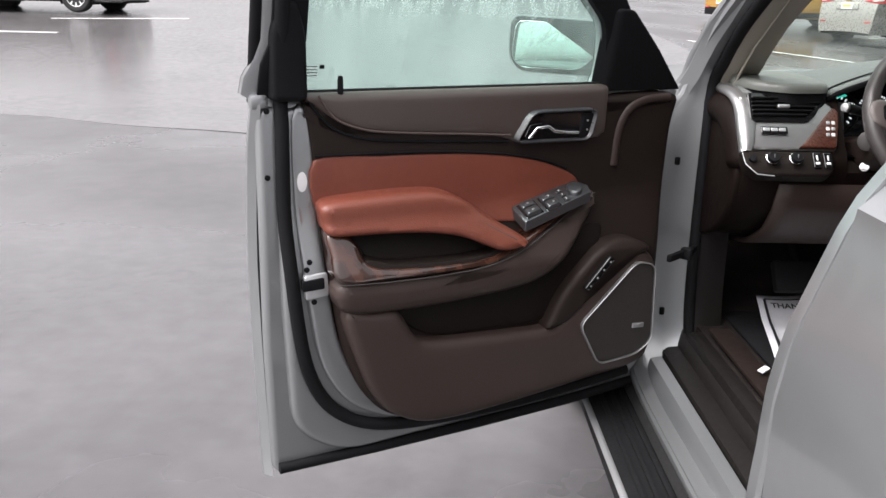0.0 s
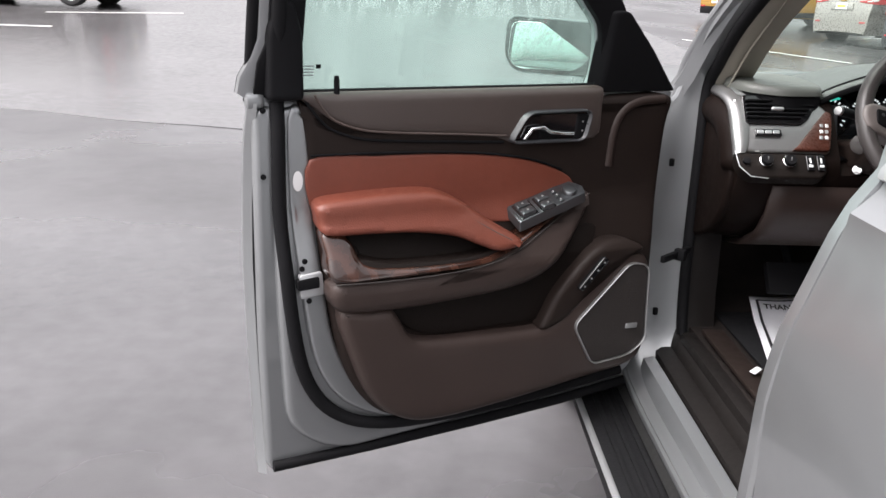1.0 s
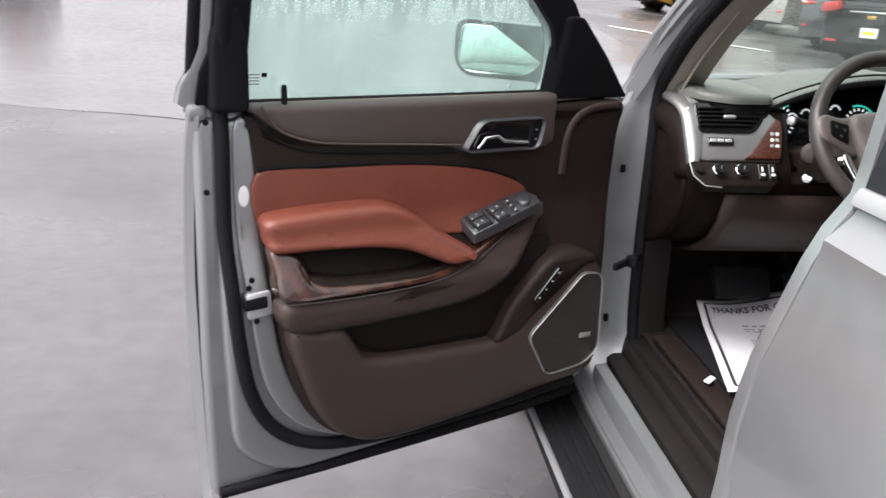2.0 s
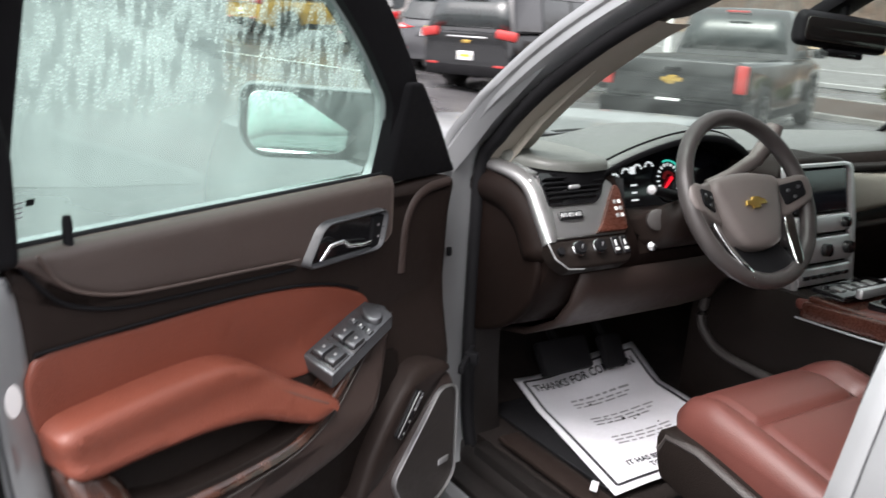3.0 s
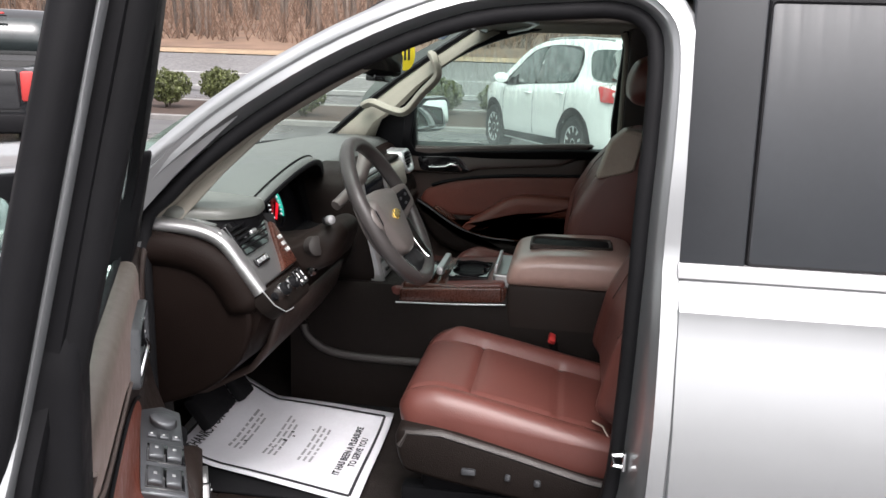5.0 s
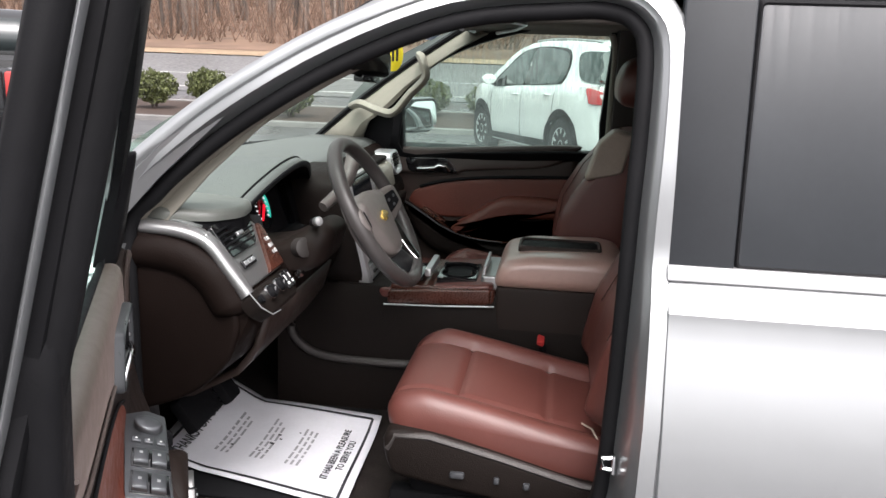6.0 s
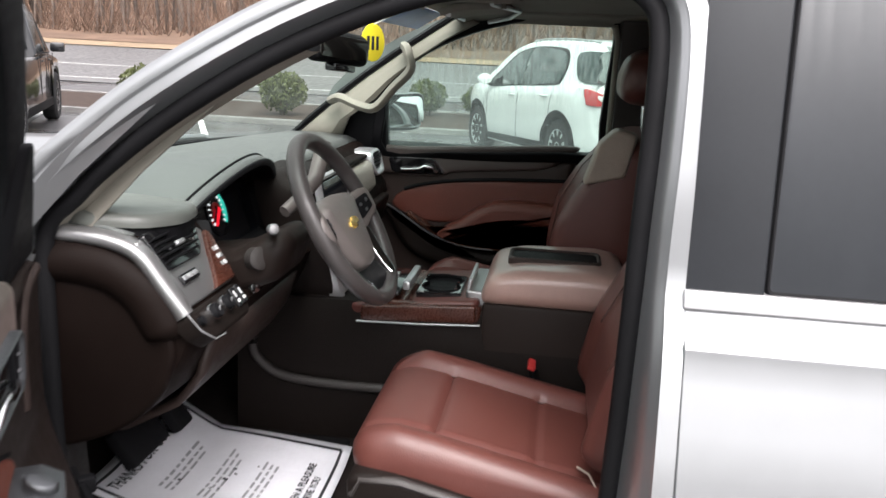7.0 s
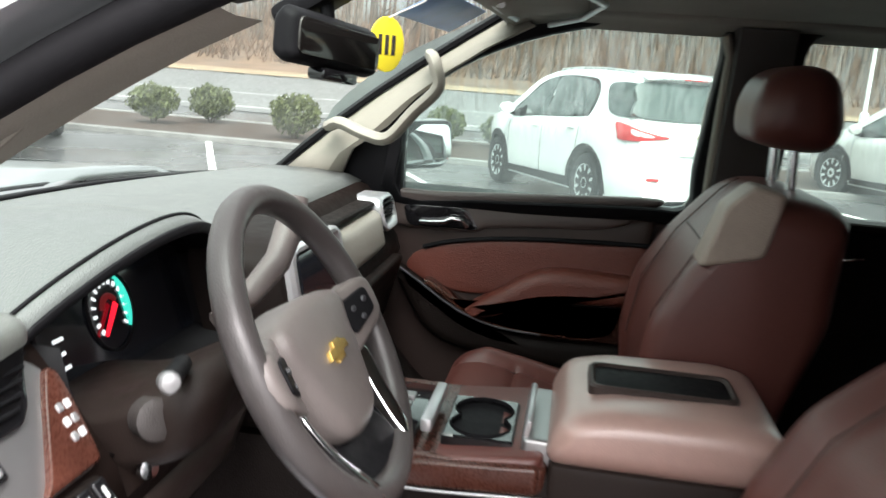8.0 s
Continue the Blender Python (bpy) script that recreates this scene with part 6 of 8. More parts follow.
block("console_key_panel", (-0.03, -0.405, 0.955), (0.22, 0.080, 0.012), M_GLOSSBLACK, con, 0.003)
for k in range(4):
    block("console_key", (-0.105 + 0.040 * k, -0.405, 0.962), (0.022, 0.030, 0.008), M_SATINDASH, con, 0.002)
plate("tray_end", rounded([(-0.12, -0.60), (0.10, -0.60), (0.10, -0.66), (-0.12, -0.66)], 0.01), 0.935, 0.972, M_SATINDASH, con, lambda a, b, w: Vector((a, b, w)), 0.006)
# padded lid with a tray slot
lid = pillow("armrest_lid", rounded([(-0.640, 0.945), (-0.636, 0.975), (-0.655, 1.018), (-0.72, 1.034), (-0.90, 1.040), (-0.955, 1.030), (-0.975, 0.99), (-0.975, 0.945)], 0.02), -0.160, 0.160, M_LIDLEATHER, con, 0.035, 8, "padded brown leather armrest lid, its sheen put into a paler colour")
ring_plate("tray_rim", rounded([(-0.058, -0.690), (0.058, -0.690), (0.058, -0.91), (-0.058, -0.91)], 0.02, 5), rounded([(-0.048, -0.700), (0.048, -0.700), (0.048, -0.900), (-0.048, -0.900)], 0.02, 5), 1.025, 1.0445, M_COCOA2, con, lambda a, b, w: Vector((a, b, w)), 0.004)
plate("tray_floor", rounded([(-0.050, -0.698), (0.050, -0.698), (0.050, -0.902), (-0.050, -0.902)], 0.02, 5), 1.025, 1.0395, M_RUBBER, con, lambda a, b, w: Vector((a, b, w)), 0.002)
block("console_rear", (0, -0.805, 0.78), (0.312, 0.325, 0.35), M_COCOA, con, 0.012)

# ---------- seats ----------
def seat(xc, name, label, dyb=0.0, lean=0.0, dyc=0.0):
    mv = Matrix.Translation((0, dyb - 0.85, 0.76)) @ Matrix.Rotation(radians(lean), 4, "X") @ Matrix.Translation((0, 0.85, -0.76))
    def bol(s, p):
        """Raised bolsters, a quilted middle and creases along the seams; only the top moves."""
        top = clamp((p.y - 0.755 - (p.x + 0.5) * 0.2) / 0.05)
        edge, lift = (0.70, 0.012) if s < 0 else (0.58, 0.020)
        side = clamp((abs(s) - edge) / 0.16) * clamp((1.04 - abs(s)) / 0.20)
        z = lift * side * side * (3 - 2 * side) * clamp((-0.47 - p.x) / 0.07)
        crease = lambda d, w: math.exp(-(d / w) ** 2)
        z -= 0.009 * crease(abs(s) - edge, 0.030) * clamp((-0.455 - p.x) / 0.03)
        if abs(s) < edge + 0.03:
            for y0 in (-0.605, -0.790):
                z -= 0.008 * crease(p.x - y0, 0.007)
            z += 0.006 * (1 - (s / edge) ** 2) * (abs(math.sin(math.pi * clamp((-0.605 - p.x) / 0.185))) if p.x > -0.79 else 0.5)
        return Vector((0, 0, z * top))
    st = tagged(pillow(name, rounded([(-0.468, 0.770), (-0.455, 0.812), (-0.476, 0.846), (-0.53, 0.858), (-0.62, 0.842), (-0.80, 0.802), (-0.98, 0.765), (-1.00, 0.66), (-0.75, 0.70), (-0.50, 0.760)], 0.03, 4), xc - 0.245, xc + 0.205, M_LEATHER2, suv, 0.050, 46, label, fx=bol, step=0.007), label=label)
    # thread in the creases and a pale welt where the bolster ends
    wd = 0.225
    cx = xc - 0.020
    for sg in (-1, 1):
        tube("cushion_seam", [(cx + sg * (0.70 if sg < 0 else 0.58) * wd, y, z - 0.0085) for y, z in ((-0.49, 0.850), (-0.53, 0.858), (-0.62, 0.842), (-0.80, 0.802), (-0.95, 0.772))], 0.0016, M_SEAM, st)
    tube("bolster_welt", [(cx - 0.98 * wd, -0.925, 0.742), (cx - 0.92 * wd, -0.905, 0.778), (cx - 0.78 * wd, -0.885, 0.802), (cx - 0.66 * wd, -0.865, 0.800)], 0.0022, M_TAUPE, st, label="pale welt across the bolster")
    # side valance and rails
    for sg in (-1, 1):
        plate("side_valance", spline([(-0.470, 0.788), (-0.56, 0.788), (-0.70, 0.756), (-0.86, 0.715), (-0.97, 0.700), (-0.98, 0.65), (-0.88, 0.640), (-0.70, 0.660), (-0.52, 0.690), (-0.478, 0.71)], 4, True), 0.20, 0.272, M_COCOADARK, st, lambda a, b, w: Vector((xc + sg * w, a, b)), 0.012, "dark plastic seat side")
        tube("valance_lip", [(xc + sg * 0.264, y, z) for y, z in ((-0.475, 0.752), (-0.49, 0.783), (-0.56, 0.784), (-0.70, 0.752), (-0.86, 0.711), (-0.965, 0.696))], 0.010, M_GREYPL, st, flat=0.8)
        for y, z, l in ((-0.62, 0.712, 0.030), (-0.70, 0.708, 0.012), (-0.76, 0.702, 0.014)):
            block("seat_switch", (xc + sg * 0.275, y, z), (0.012, l, 0.014), M_SATINDARK, st, 0.004)
        block("seat_rail", (xc + sg * 0.20, -0.72, 0.610), (0.045, 0.50, 0.05), M_BLACK, st, 0.008)
    block("seat_base", (xc, -0.74, 0.69), (0.44, 0.46, 0.13), M_BLACK, st, 0.02)
    # backrest

    def bb(s, p):
        b = max(0.0, abs(s) - 0.50) / 0.50
        front = clamp((p.x + 0.93 + (p.y - 1.1) * 0.45) / 0.08 + 0.5)
        return Vector((0, 0.026 * math.sin(min(1, b) * math.pi / 2) ** 2 * front, -0.05 * max(0, abs(s) - 0.5) ** 2 * clamp((p.y - 1.10) / 0.12)))
    back = pillow("backrest", rounded([(-0.760, 0.80), (-0.745, 0.95), (-0.765, 1.08), (-0.825, 1.19), (-0.905, 1.285), (-0.940, 1.312), (-0.995, 1.320), (-1.060, 1.300), (-1.050, 1.10), (-0.985, 0.90), (-0.93, 0.78)], 0.03, 4), xc - 0.250, xc + 0.250, M_LEATHER2, st, 0.05, 14, "brown leather backrest", fx=bb)
    back.matrix_basis = mv
    for x in (-0.145, 0.145):
        tube("back_seam", [(xc + x, y + 0.006, z + 0.002) for y, z in ((-0.745, 0.95), (-0.765, 1.08), (-0.825, 1.19), (-0.905, 1.285), (-0.938, 1.310))], 0.0017, M_SEAM, back)
    tube("back_seam", [(xc + x, -0.838, 1.210) for x in np.linspace(-0.145, 0.145, 4)], 0.0017, M_SEAM, back)
    pillow("shoulder_panel", rounded([(-0.812, 1.190), (-0.846, 1.298), (-0.888, 1.338), (-0.942, 1.326), (-0.918, 1.215)], 0.012, 3), xc - 0.258, xc - 0.160, M_TAUPE, back, 0.012, 3)
    # headrest on two bright posts
    hr = pillow("headrest", rounded([(-0.900, 1.395), (-0.893, 1.46), (-0.915, 1.520), (-0.97, 1.545), (-1.035, 1.53), (-1.060, 1.43), (-1.03, 1.385)], 0.04, 4), xc - 0.150, xc + 0.150, M_LEATHER2, st, 0.062, 8, "brown leather headrest")
    hr.matrix_basis = mv
    for x in (-0.080, 0.080):
        tube("headrest_post", [(xc + x, -0.985, 1.28), (xc + x, -0.978, 1.42)], 0.0095, M_CHROME, hr)
    st.matrix_basis = Matrix.Translation((0, dyc, 0))
    return st


seat(-0.43, "driver_seat", "brown leather driver's seat with grey side panel", -0.10, 18)
seat(0.43, "passenger_seat", "brown leather passenger seat with bright headrest posts", -0.100, 0, 0.055)
# buckle beside the driver's seat
bk = tube("belt_buckle", [(-0.200, -0.79, 0.72), (-0.205, -0.775, 0.80), (-0.218, -0.768, 0.835)], 0.018, M_BLACK, suv, flat=0.6, up=(0, 1, 0), label="black belt buckle with a red button")
block("release_button", (-0.221, -0.766, 0.842), (0.034, 0.018, 0.012), M_RED, bk, 0.003, (20, -15, 0))
tube("belt_buckle", [(0.200, -0.79, 0.72), (0.205, -0.775, 0.80), (0.218, -0.768, 0.835)], 0.018, M_BLACK, suv, flat=0.6, up=(0, 1, 0))
# second row: two dark seats
for xc in (-0.45, 0.45):
    s2 = pillow("second_row_seat", rounded([(-1.50, 0.72), (-1.48, 0.86), (-1.55, 0.89), (-1.95, 0.85), (-2.0, 0.72)], 0.04, 4), xc - 0.26, xc + 0.26, M_LEATHER2, suv, 0.05, 8, "dark leather second-row seat")
    pillow("second_row_back", rounded([(-1.90, 0.82), (-1.92, 1.10), (-2.0, 1.32), (-2.10, 1.33), (-2.10, 0.85)], 0.03, 4), xc - 0.26, xc + 0.26, M_LEATHER2, s2, 0.05, 8)
    pillow("second_row_headrest", rounded([(-2.02, 1.36), (-2.02, 1.48), (-2.10, 1.50), (-2.12, 1.37)], 0.03, 4), xc - 0.13, xc + 0.13, M_LEATHER2, s2, 0.04, 5)
    block("second_row_base", (xc, -1.75, 0.66), (0.46, 0.44, 0.15), M_BLACK, s2, 0.02)

# ---------- passenger door card ----------
def pr(y, z, w):
    """On the inside of the right doors: w inwards from the skin."""
    return Vector((0.93 - w - 0.29 * max(0, z - 1.2), y, z - 0.03 * clamp((z - 1.05) / 0.15) * clamp((1.30 - z) / 0.06) * clamp((0.9 + y) / 0.6)))


FINE.append(pr)
mirror_y = lambda L: [(-p[0] + 0.045, p[1]) for p in L]
plate("door_card", mirror_y([(p.x, p.y) for p in PAN]), 0.03, 0.098, M_COCOA2, rfd, pr, 0.022, "dark brown passenger door card")
plate("upper_pad", mirror_y([(p.x, p.y) for p in UP]), 0.09, 0.112, M_PADTOP, rfd, pr, 0.012)
plate("leather_insert", mirror_y([(p.x, p.y) for p in INS]), 0.08, 0.108, M_LEATHER3, rfd, pr, 0.008, "red-brown leather insert")
tube("insert_edge", [pr(-p.x + 0.045, p.y, 0.108) for p in spline([(0.884, 1.104), (0.75, 1.102), (0.60, 1.096), (0.48, 1.084), (0.39, 1.066), (0.322, 1.042)], 5)], 0.006, M_BLACK, rfd)
plate("armrest", mirror_y([(p.x, p.y) for p in ARM]), 0.09, 0.172, M_LEATHER3, rfd, pr, 0.026, "red-brown leather armrest")
plate("wood_trim", mirror_y([(p.x, p.y) for p in WOOD]), 0.09, 0.15, M_WOOD, rfd, pr, 0.012)
# the driver's band again, with the far side's shade put into a darker colour
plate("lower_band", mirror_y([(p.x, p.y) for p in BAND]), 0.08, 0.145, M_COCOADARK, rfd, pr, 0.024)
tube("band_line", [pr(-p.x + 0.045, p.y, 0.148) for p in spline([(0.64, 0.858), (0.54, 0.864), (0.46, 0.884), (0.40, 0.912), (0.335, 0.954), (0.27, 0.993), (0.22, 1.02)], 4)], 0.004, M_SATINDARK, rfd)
# lower card likewise: shade painted in by the darker cocoa
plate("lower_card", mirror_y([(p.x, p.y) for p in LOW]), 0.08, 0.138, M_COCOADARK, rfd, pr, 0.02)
plate("handle_recess", mirror_y([(p.x, p.y) for p in BZ]), 0.09, 0.113, M_GLOSSBLACK, rfd, pr, 0.003)
tube("release_lever", [pr(-u + 0.045, z, w) for u, z, w in ((0.432, 1.118, 0.120), (0.418, 1.140, 0.127), (0.392, 1.143, 0.130), (0.375, 1.132, 0.128), (0.34, 1.127, 0.126), (0.312, 1.125, 0.120))], 0.0065, M_CHROME, rfd, up=(1, 0, 0))
plate("sail_cover", rounded([(0.035, 1.190), (-0.210, 1.190), (-0.214, 1.36), (-0.16, 1.40), (-0.05, 1.32)], 0.012), 0.05, 0.118, M_BLACK, rfd, pr, 0.008, "black triangular mirror cover")
plate("rear_card", rounded([(-0.99, 1.205), (-1.94, 1.205), (-1.94, 0.55), (-1.02, 0.55)], 0.03), 0.03, 0.10, M_BLACKBROWN, rrd, pr, 0.02, "dark rear door card")
plate("pale_sill", rounded([(-1.0, 1.212), (-1.93, 1.212), (-1.93, 1.200), (-1.0, 1.200)], 0.004), 0.05, 0.125, M_BEIGE, rrd, pr, 0.006)
tube("release_lever", [pr(y, z, w) for y, z, w in ((-1.33, 1.125, 0.110), (-1.28, 1.120, 0.125), (-1.22, 1.128, 0.112))], 0.006, M_CHROME, rrd, up=(1, 0, 0))
# right mirror outside
def mr_(a, b, h):
    p = ma + md * a + mn * h
    return Vector((0.93 - p.y, 0.02 - p.x, b))


loops = []
for h, k in ((0.012, 1.0), (0.0, 1.03), (-0.05, 1.02), (-0.09, 0.88), (-0.115, 0.60), (-0.12, 0.2)):
    c = Vector((MW * 0.5, 1.287))
    loops.append([mr_(c.x + (p.x - c.x) * k, c.y + (p.y - c.y) * k - 0.01, h) for p in MO])
part("side_mirror", loops_mesh(loops), M_PAINT, rfd, "silver side mirror, wet")
plate("mirror_rim", inset2([Vector((p.x, p.y - 0.01)) for p in MO], 0.001), 0.0, 0.016, M_BLACK, rfd, mr_, 0.006)
plate("mirror_face", [(p.x, p.y - 0.01) for p in MG], -0.004, 0.022, M_MIRROR, rfd, lambda a, b, h: mr_(a, b, glass_tilt(a, b, h)), 0.001)
tube("mirror_arm", [(0.87, -0.11, 1.215), (0.94, -0.11, 1.22), (1.0, -0.125, 1.235)], 0.025, M_BLACK, rfd)
# seat belt at the right pillar
belt = skin("seat_belt", [[Vector((0.775, -1.02, 1.58)), Vector((0.775, -1.07, 1.58))], [Vector((0.79, -1.05, 1.2)), Vector((0.79, -1.10, 1.2))], [Vector((0.80, -1.06, 0.75)), Vector((0.80, -1.11, 0.75))]], M_BLACK, suv, 0.003)
# left B pillar trim
part("pillar_cover", loops_mesh([[Vector((-S(z) + a, y, z)) for a, y in ((0.09, -0.942), (0.15, -0.938), (0.16, -1.06), (0.09, -1.08))] for z in (0.62, 0.9, 1.2, 1.4, 1.6)]), M_COCOADARK, suv, "dark pillar trim")
part("pillar_cover", loops_mesh([[Vector((S(z) - a, y, z)) for a, y in ((0.09, -0.945), (0.125, -0.955), (0.13, -1.07), (0.09, -1.08))] for z in (0.62, 0.9, 1.2, 1.4, 1.62)]), M_GREYPL, suv, "dark taupe pillar trim")
tube("pillar_lip", [right(-0.946, z, 0.102) for z in (1.215, 1.32, 1.45, 1.56)] + [right(-0.93, 1.605, 0.10)], 0.011, M_BEIGE, suv, flat=1.0, up=(1, 0, 0), label="pale edge of the pillar trim")
# interior mirror, card on the screen, visors, grab handle
rv = pillow("interior_mirror", rounded([(-0.285, 1.475), (-0.285, 1.535), (-0.262, 1.548), (-0.245, 1.53), (-0.245, 1.48), (-0.262, 1.468)], 0.008), -0.165, 0.085, M_BLACK, suv, 0.015, 5, "black interior mirror")
rv.matrix_basis = Matrix.Translation((-0.03, -0.27, 1.5)) @ Matrix.Rotation(radians(-14), 4, "Z") @ Matrix.Rotation(radians(4), 4, "Y") @ Matrix.Translation((0.03, 0.27, -1.5))
plate("mirror_face", rounded([(-0.155, 1.482), (-0.155, 1.532), (0.075, 1.532), (0.075, 1.482)], 0.012), -0.284, -0.2875, M_MIRRORDARK, rv, lambda a, b, w: Vector((a, w, b)), 0.001)
block("mirror_buttons", (-0.035, -0.272, 1.462), (0.10, 0.03, 0.018), M_GLOSSBLACK, rv, 0.005)
tube("mirror_stem", [(-0.03, -0.255, 1.515), (-0.03, -0.25, 1.56), (-0.03, -0.25, 1.585)], 0.011, M_BLACK, rv)
block("sensor_cover", (0.0, -0.235, 1.575), (0.10, 0.14, 0.035), M_BLACK, suv, 0.012, (-32, 0, 0))
def cd(a, b, w):
    return Vector((0.288 + (a - 0.288) * 0.86 - w * 0.5, -0.272 - (a - 0.288) * 0.5 - w * 0.86, b))


card = plate("price_card", [(0.288 + 0.046 * math.cos(a), 1.523 + 0.050 * math.sin(a)) for a in np.linspace(0, 2 * math.pi, 25)[:-1]], 0.0, 0.003, M_YELLOW, suv, cd, 0.001, "yellow round card hanging by the mirror")
for k in range(3):
    plate("card_print", [(0.268 + 0.018 * k + v[0], 1.522 + v[1]) for v in ((-0.005, -0.018), (0.005, -0.018), (0.005, 0.018), (-0.005, 0.018))], 0.003, 0.004, M_INK, card, cd, 0.0005)
tube("card_string", [cd(0.288, 1.570, 0.001), Vector((0.27, -0.34, 1.60)), Vector((0.25, -0.39, 1.640))], 0.0015, M_WHITE, card, seg=5)
skin("blue_film", [[WB[i].lerp(WT[i], t) + Vector((0, 0.016, 0.010)) * math.sin(math.pi * t) + Vector((-0.003, -0.005, -0.006)) for i in (12, 13, 14, 15)] for t in (0.84, 0.90, 0.955)], M_BLUE, wscreen, 0.001, "pale blue printed film at the screen's upper corner")
for x0, x1 in ((-0.62, -0.16), (0.20, 0.60)):
    vz = skin("sun_visor", [[Vector((x, y, z - 0.004 * abs(2 * (x - x0) / (x1 - x0) - 1) ** 3)) for y, z in ((-0.46, 1.618), (-0.50, 1.632), (-0.58, 1.640), (-0.63, 1.642))] for x in np.linspace(x0, x1, 7)], M_HEAD, suv, 0.018, "taupe sun visor")
    tube("visor_edge", [(x, -0.455 - 0.04 * (2 * (x - x0) / (x1 - x0) - 1) ** 2, 1.612 - 0.015 * abs(2 * (x - x0) / (x1 - x0) - 1) ** 2) for x in np.linspace(x0 + 0.03, x1 - 0.03, 7)], 0.006, M_SATIN, vz)
tube("visor_rod", [(0.15, -0.60, 1.628), (0.35, -0.66, 1.622), (0.58, -0.62, 1.612), (0.66, -0.55, 1.600)], 0.006, M_SATIN, suv)
block("overhead_console", (0, -0.58, 1.645), (0.24, 0.20, 0.035), M_HEAD, suv, 0.014)
for sg in (1,):
    tube("grab_handle", [(sg * x, y, z) for x, y, z in spline([(0.755, -0.038, 1.335), (0.690, -0.082, 1.346), (0.665, -0.150, 1.326), (0.655, -0.205, 1.324), (0.650, -0.262, 1.388), (0.650, -0.314, 1.446), (0.660, -0.302, 1.496), (0.715, -0.285, 1.515)], 4)], 0.0150, M_BEIGE, suv, flat=1.5, up=(1, 0, 0), label="beige grab handle on the pillar")
# pedals
for x, w, z in ((-0.505, 0.15, 0.715), (-0.345, 0.065, 0.70)):
    pd = block("pedal", (x, 0.02, z), (w, 0.030, 0.085), M_RUBBER, suv, 0.008, (-35, 0, 0), "black rubber pedal")
    tube("pedal_arm", [(x, 0.03, z + 0.01), (x, 0.12, z + 0.08), (x, 0.22, z + 0.22)], 0.013, M_BLACK, pd)

# ---------- paper mat on the driver's floor ----------
c00, c10, c01, c11 = Vector((-0.700, -0.385)), Vector((-0.262, -0.372)), Vector((-0.580, 0.110)), Vector((-0.205, 0.085))


def pap(a, b, h=0.0):
    """The paper's plane: a across (0..1), b from its lower edge (0..1)."""
    p = (c00 * (1 - a) + c10 * a) * (1 - b) + (c01 * (1 - a) + c11 * a) * b
    z = 0.601 + 0.055 * max(0, b - 0.72) / 0.28 * (0.4 + 0.8 * a) + 0.006 * math.sin(a * 7 + b * 3) * (0.3 + b) + 0.010 * max(0, a - 0.85) / 0.15 + 0.006
    return Vector((p.x, p.y, z + h))


paper = skin("paper_floor_mat", [[pap(a, b) for a in np.linspace(0, 1, 15)] for b in np.linspace(0, 1, 19)], M_PAPER, None, 0.0012, angle=80)
tagged(paper, "white printed paper mat lying on the black floor", "paper mat")
for n_, (a0, b0, a1, b1) in enumerate(((0.05, 0.045, 0.95, 0.045), (0.95, 0.045, 0.95, 0.955), (0.95, 0.955, 0.05, 0.955), (0.05, 0.955, 0.05, 0.045))):
    q = [(a0 + (a1 - a0) * t, b0 + (b1 - b0) * t) for t in np.linspace(0, 1, 15)]
    wdt = 0.010
    if abs(a1 - a0) > 0.1:
        skin("border_line", [[pap(a, b - wdt * 0.75, 0.0018) for a, b in q], [pap(a, b + wdt * 0.75, 0.0018) for a, b in q]], M_INK, paper)
    else:
        skin("border_line", [[pap(a - wdt, b, 0.0018) for a, b in q], [pap(a + wdt, b, 0.0018) for a, b in q]], M_INK, paper)


def pap_text(body, size, a, b, m=M_INK, sx=1.0):
    text_mesh("printed_line", body, size, lambda x, y: pap(a + x / 0.40 * sx, b + y / 0.48, 0.002), m, paper)


pap_text("THANKS FOR COMING IN", 0.036, 0.50, 0.885, sx=0.78)
pap_text("IT HAS BEEN A PLEASURE", 0.0245, 0.50, 0.150, sx=0.86)
pap_text("TO SERVE YOU", 0.0245, 0.50, 0.098, sx=0.86)
random.seed(4)
for b0, n_ in ((0.74, 3), (0.55, 3), (0.36, 3)):
    for k in range(n_):
        x = 0.28
        while x < 0.70:
            wd = random.uniform(0.03, 0.09)
            bb0 = b0 - 0.030 * k
            skin("print_bar", [[pap(x, bb0, 0.0018), pap(x + wd, bb0, 0.0018)], [pap(x, bb0 + 0.013, 0.0018), pap(x + wd, bb0 + 0.013, 0.0018)]], M_INKGREY, paper)
            x += wd + 0.02
for k in range(7):
    a, b, r = random.uniform(0.3, 0.7), random.uniform(0.35, 0.8), random.uniform(0.006, 0.014)
    skin("ink_spot", [[pap(a - r, b - r, 0.002), pap(a + r * 0.6, b - r, 0.002)], [pap(a - r * 0.5, b + r, 0.002), pap(a + r, b + r * 0.7, 0.002)]], M_INK, paper)
# black rubber mat and a crumpled tag
block("rubber_mat", (-0.44, -0.05, 0.597), (0.50, 0.60, 0.008), M_RUBBER, None, 0.003, (0, 0, 0), "black rubber floor mat", kind="")
tagged(bpy.data.objects["rubber_mat"], category="floor mat")
tg = block("paper_tag", (-0.735, -0.36, 0.6235), (0.032, 0.015, 0.004), M_PAPER, None, 0.002, (8, -5, 40), "small crumpled paper tag on the sill")
tagged(tg, category="paper tag")

# ---------- ground, road, planting ----------
def ss(v, k=1.0):
    """A soft ramp from zero."""
    return v if v > 20 else k * math.log1p(math.exp(min(20, v / k)))


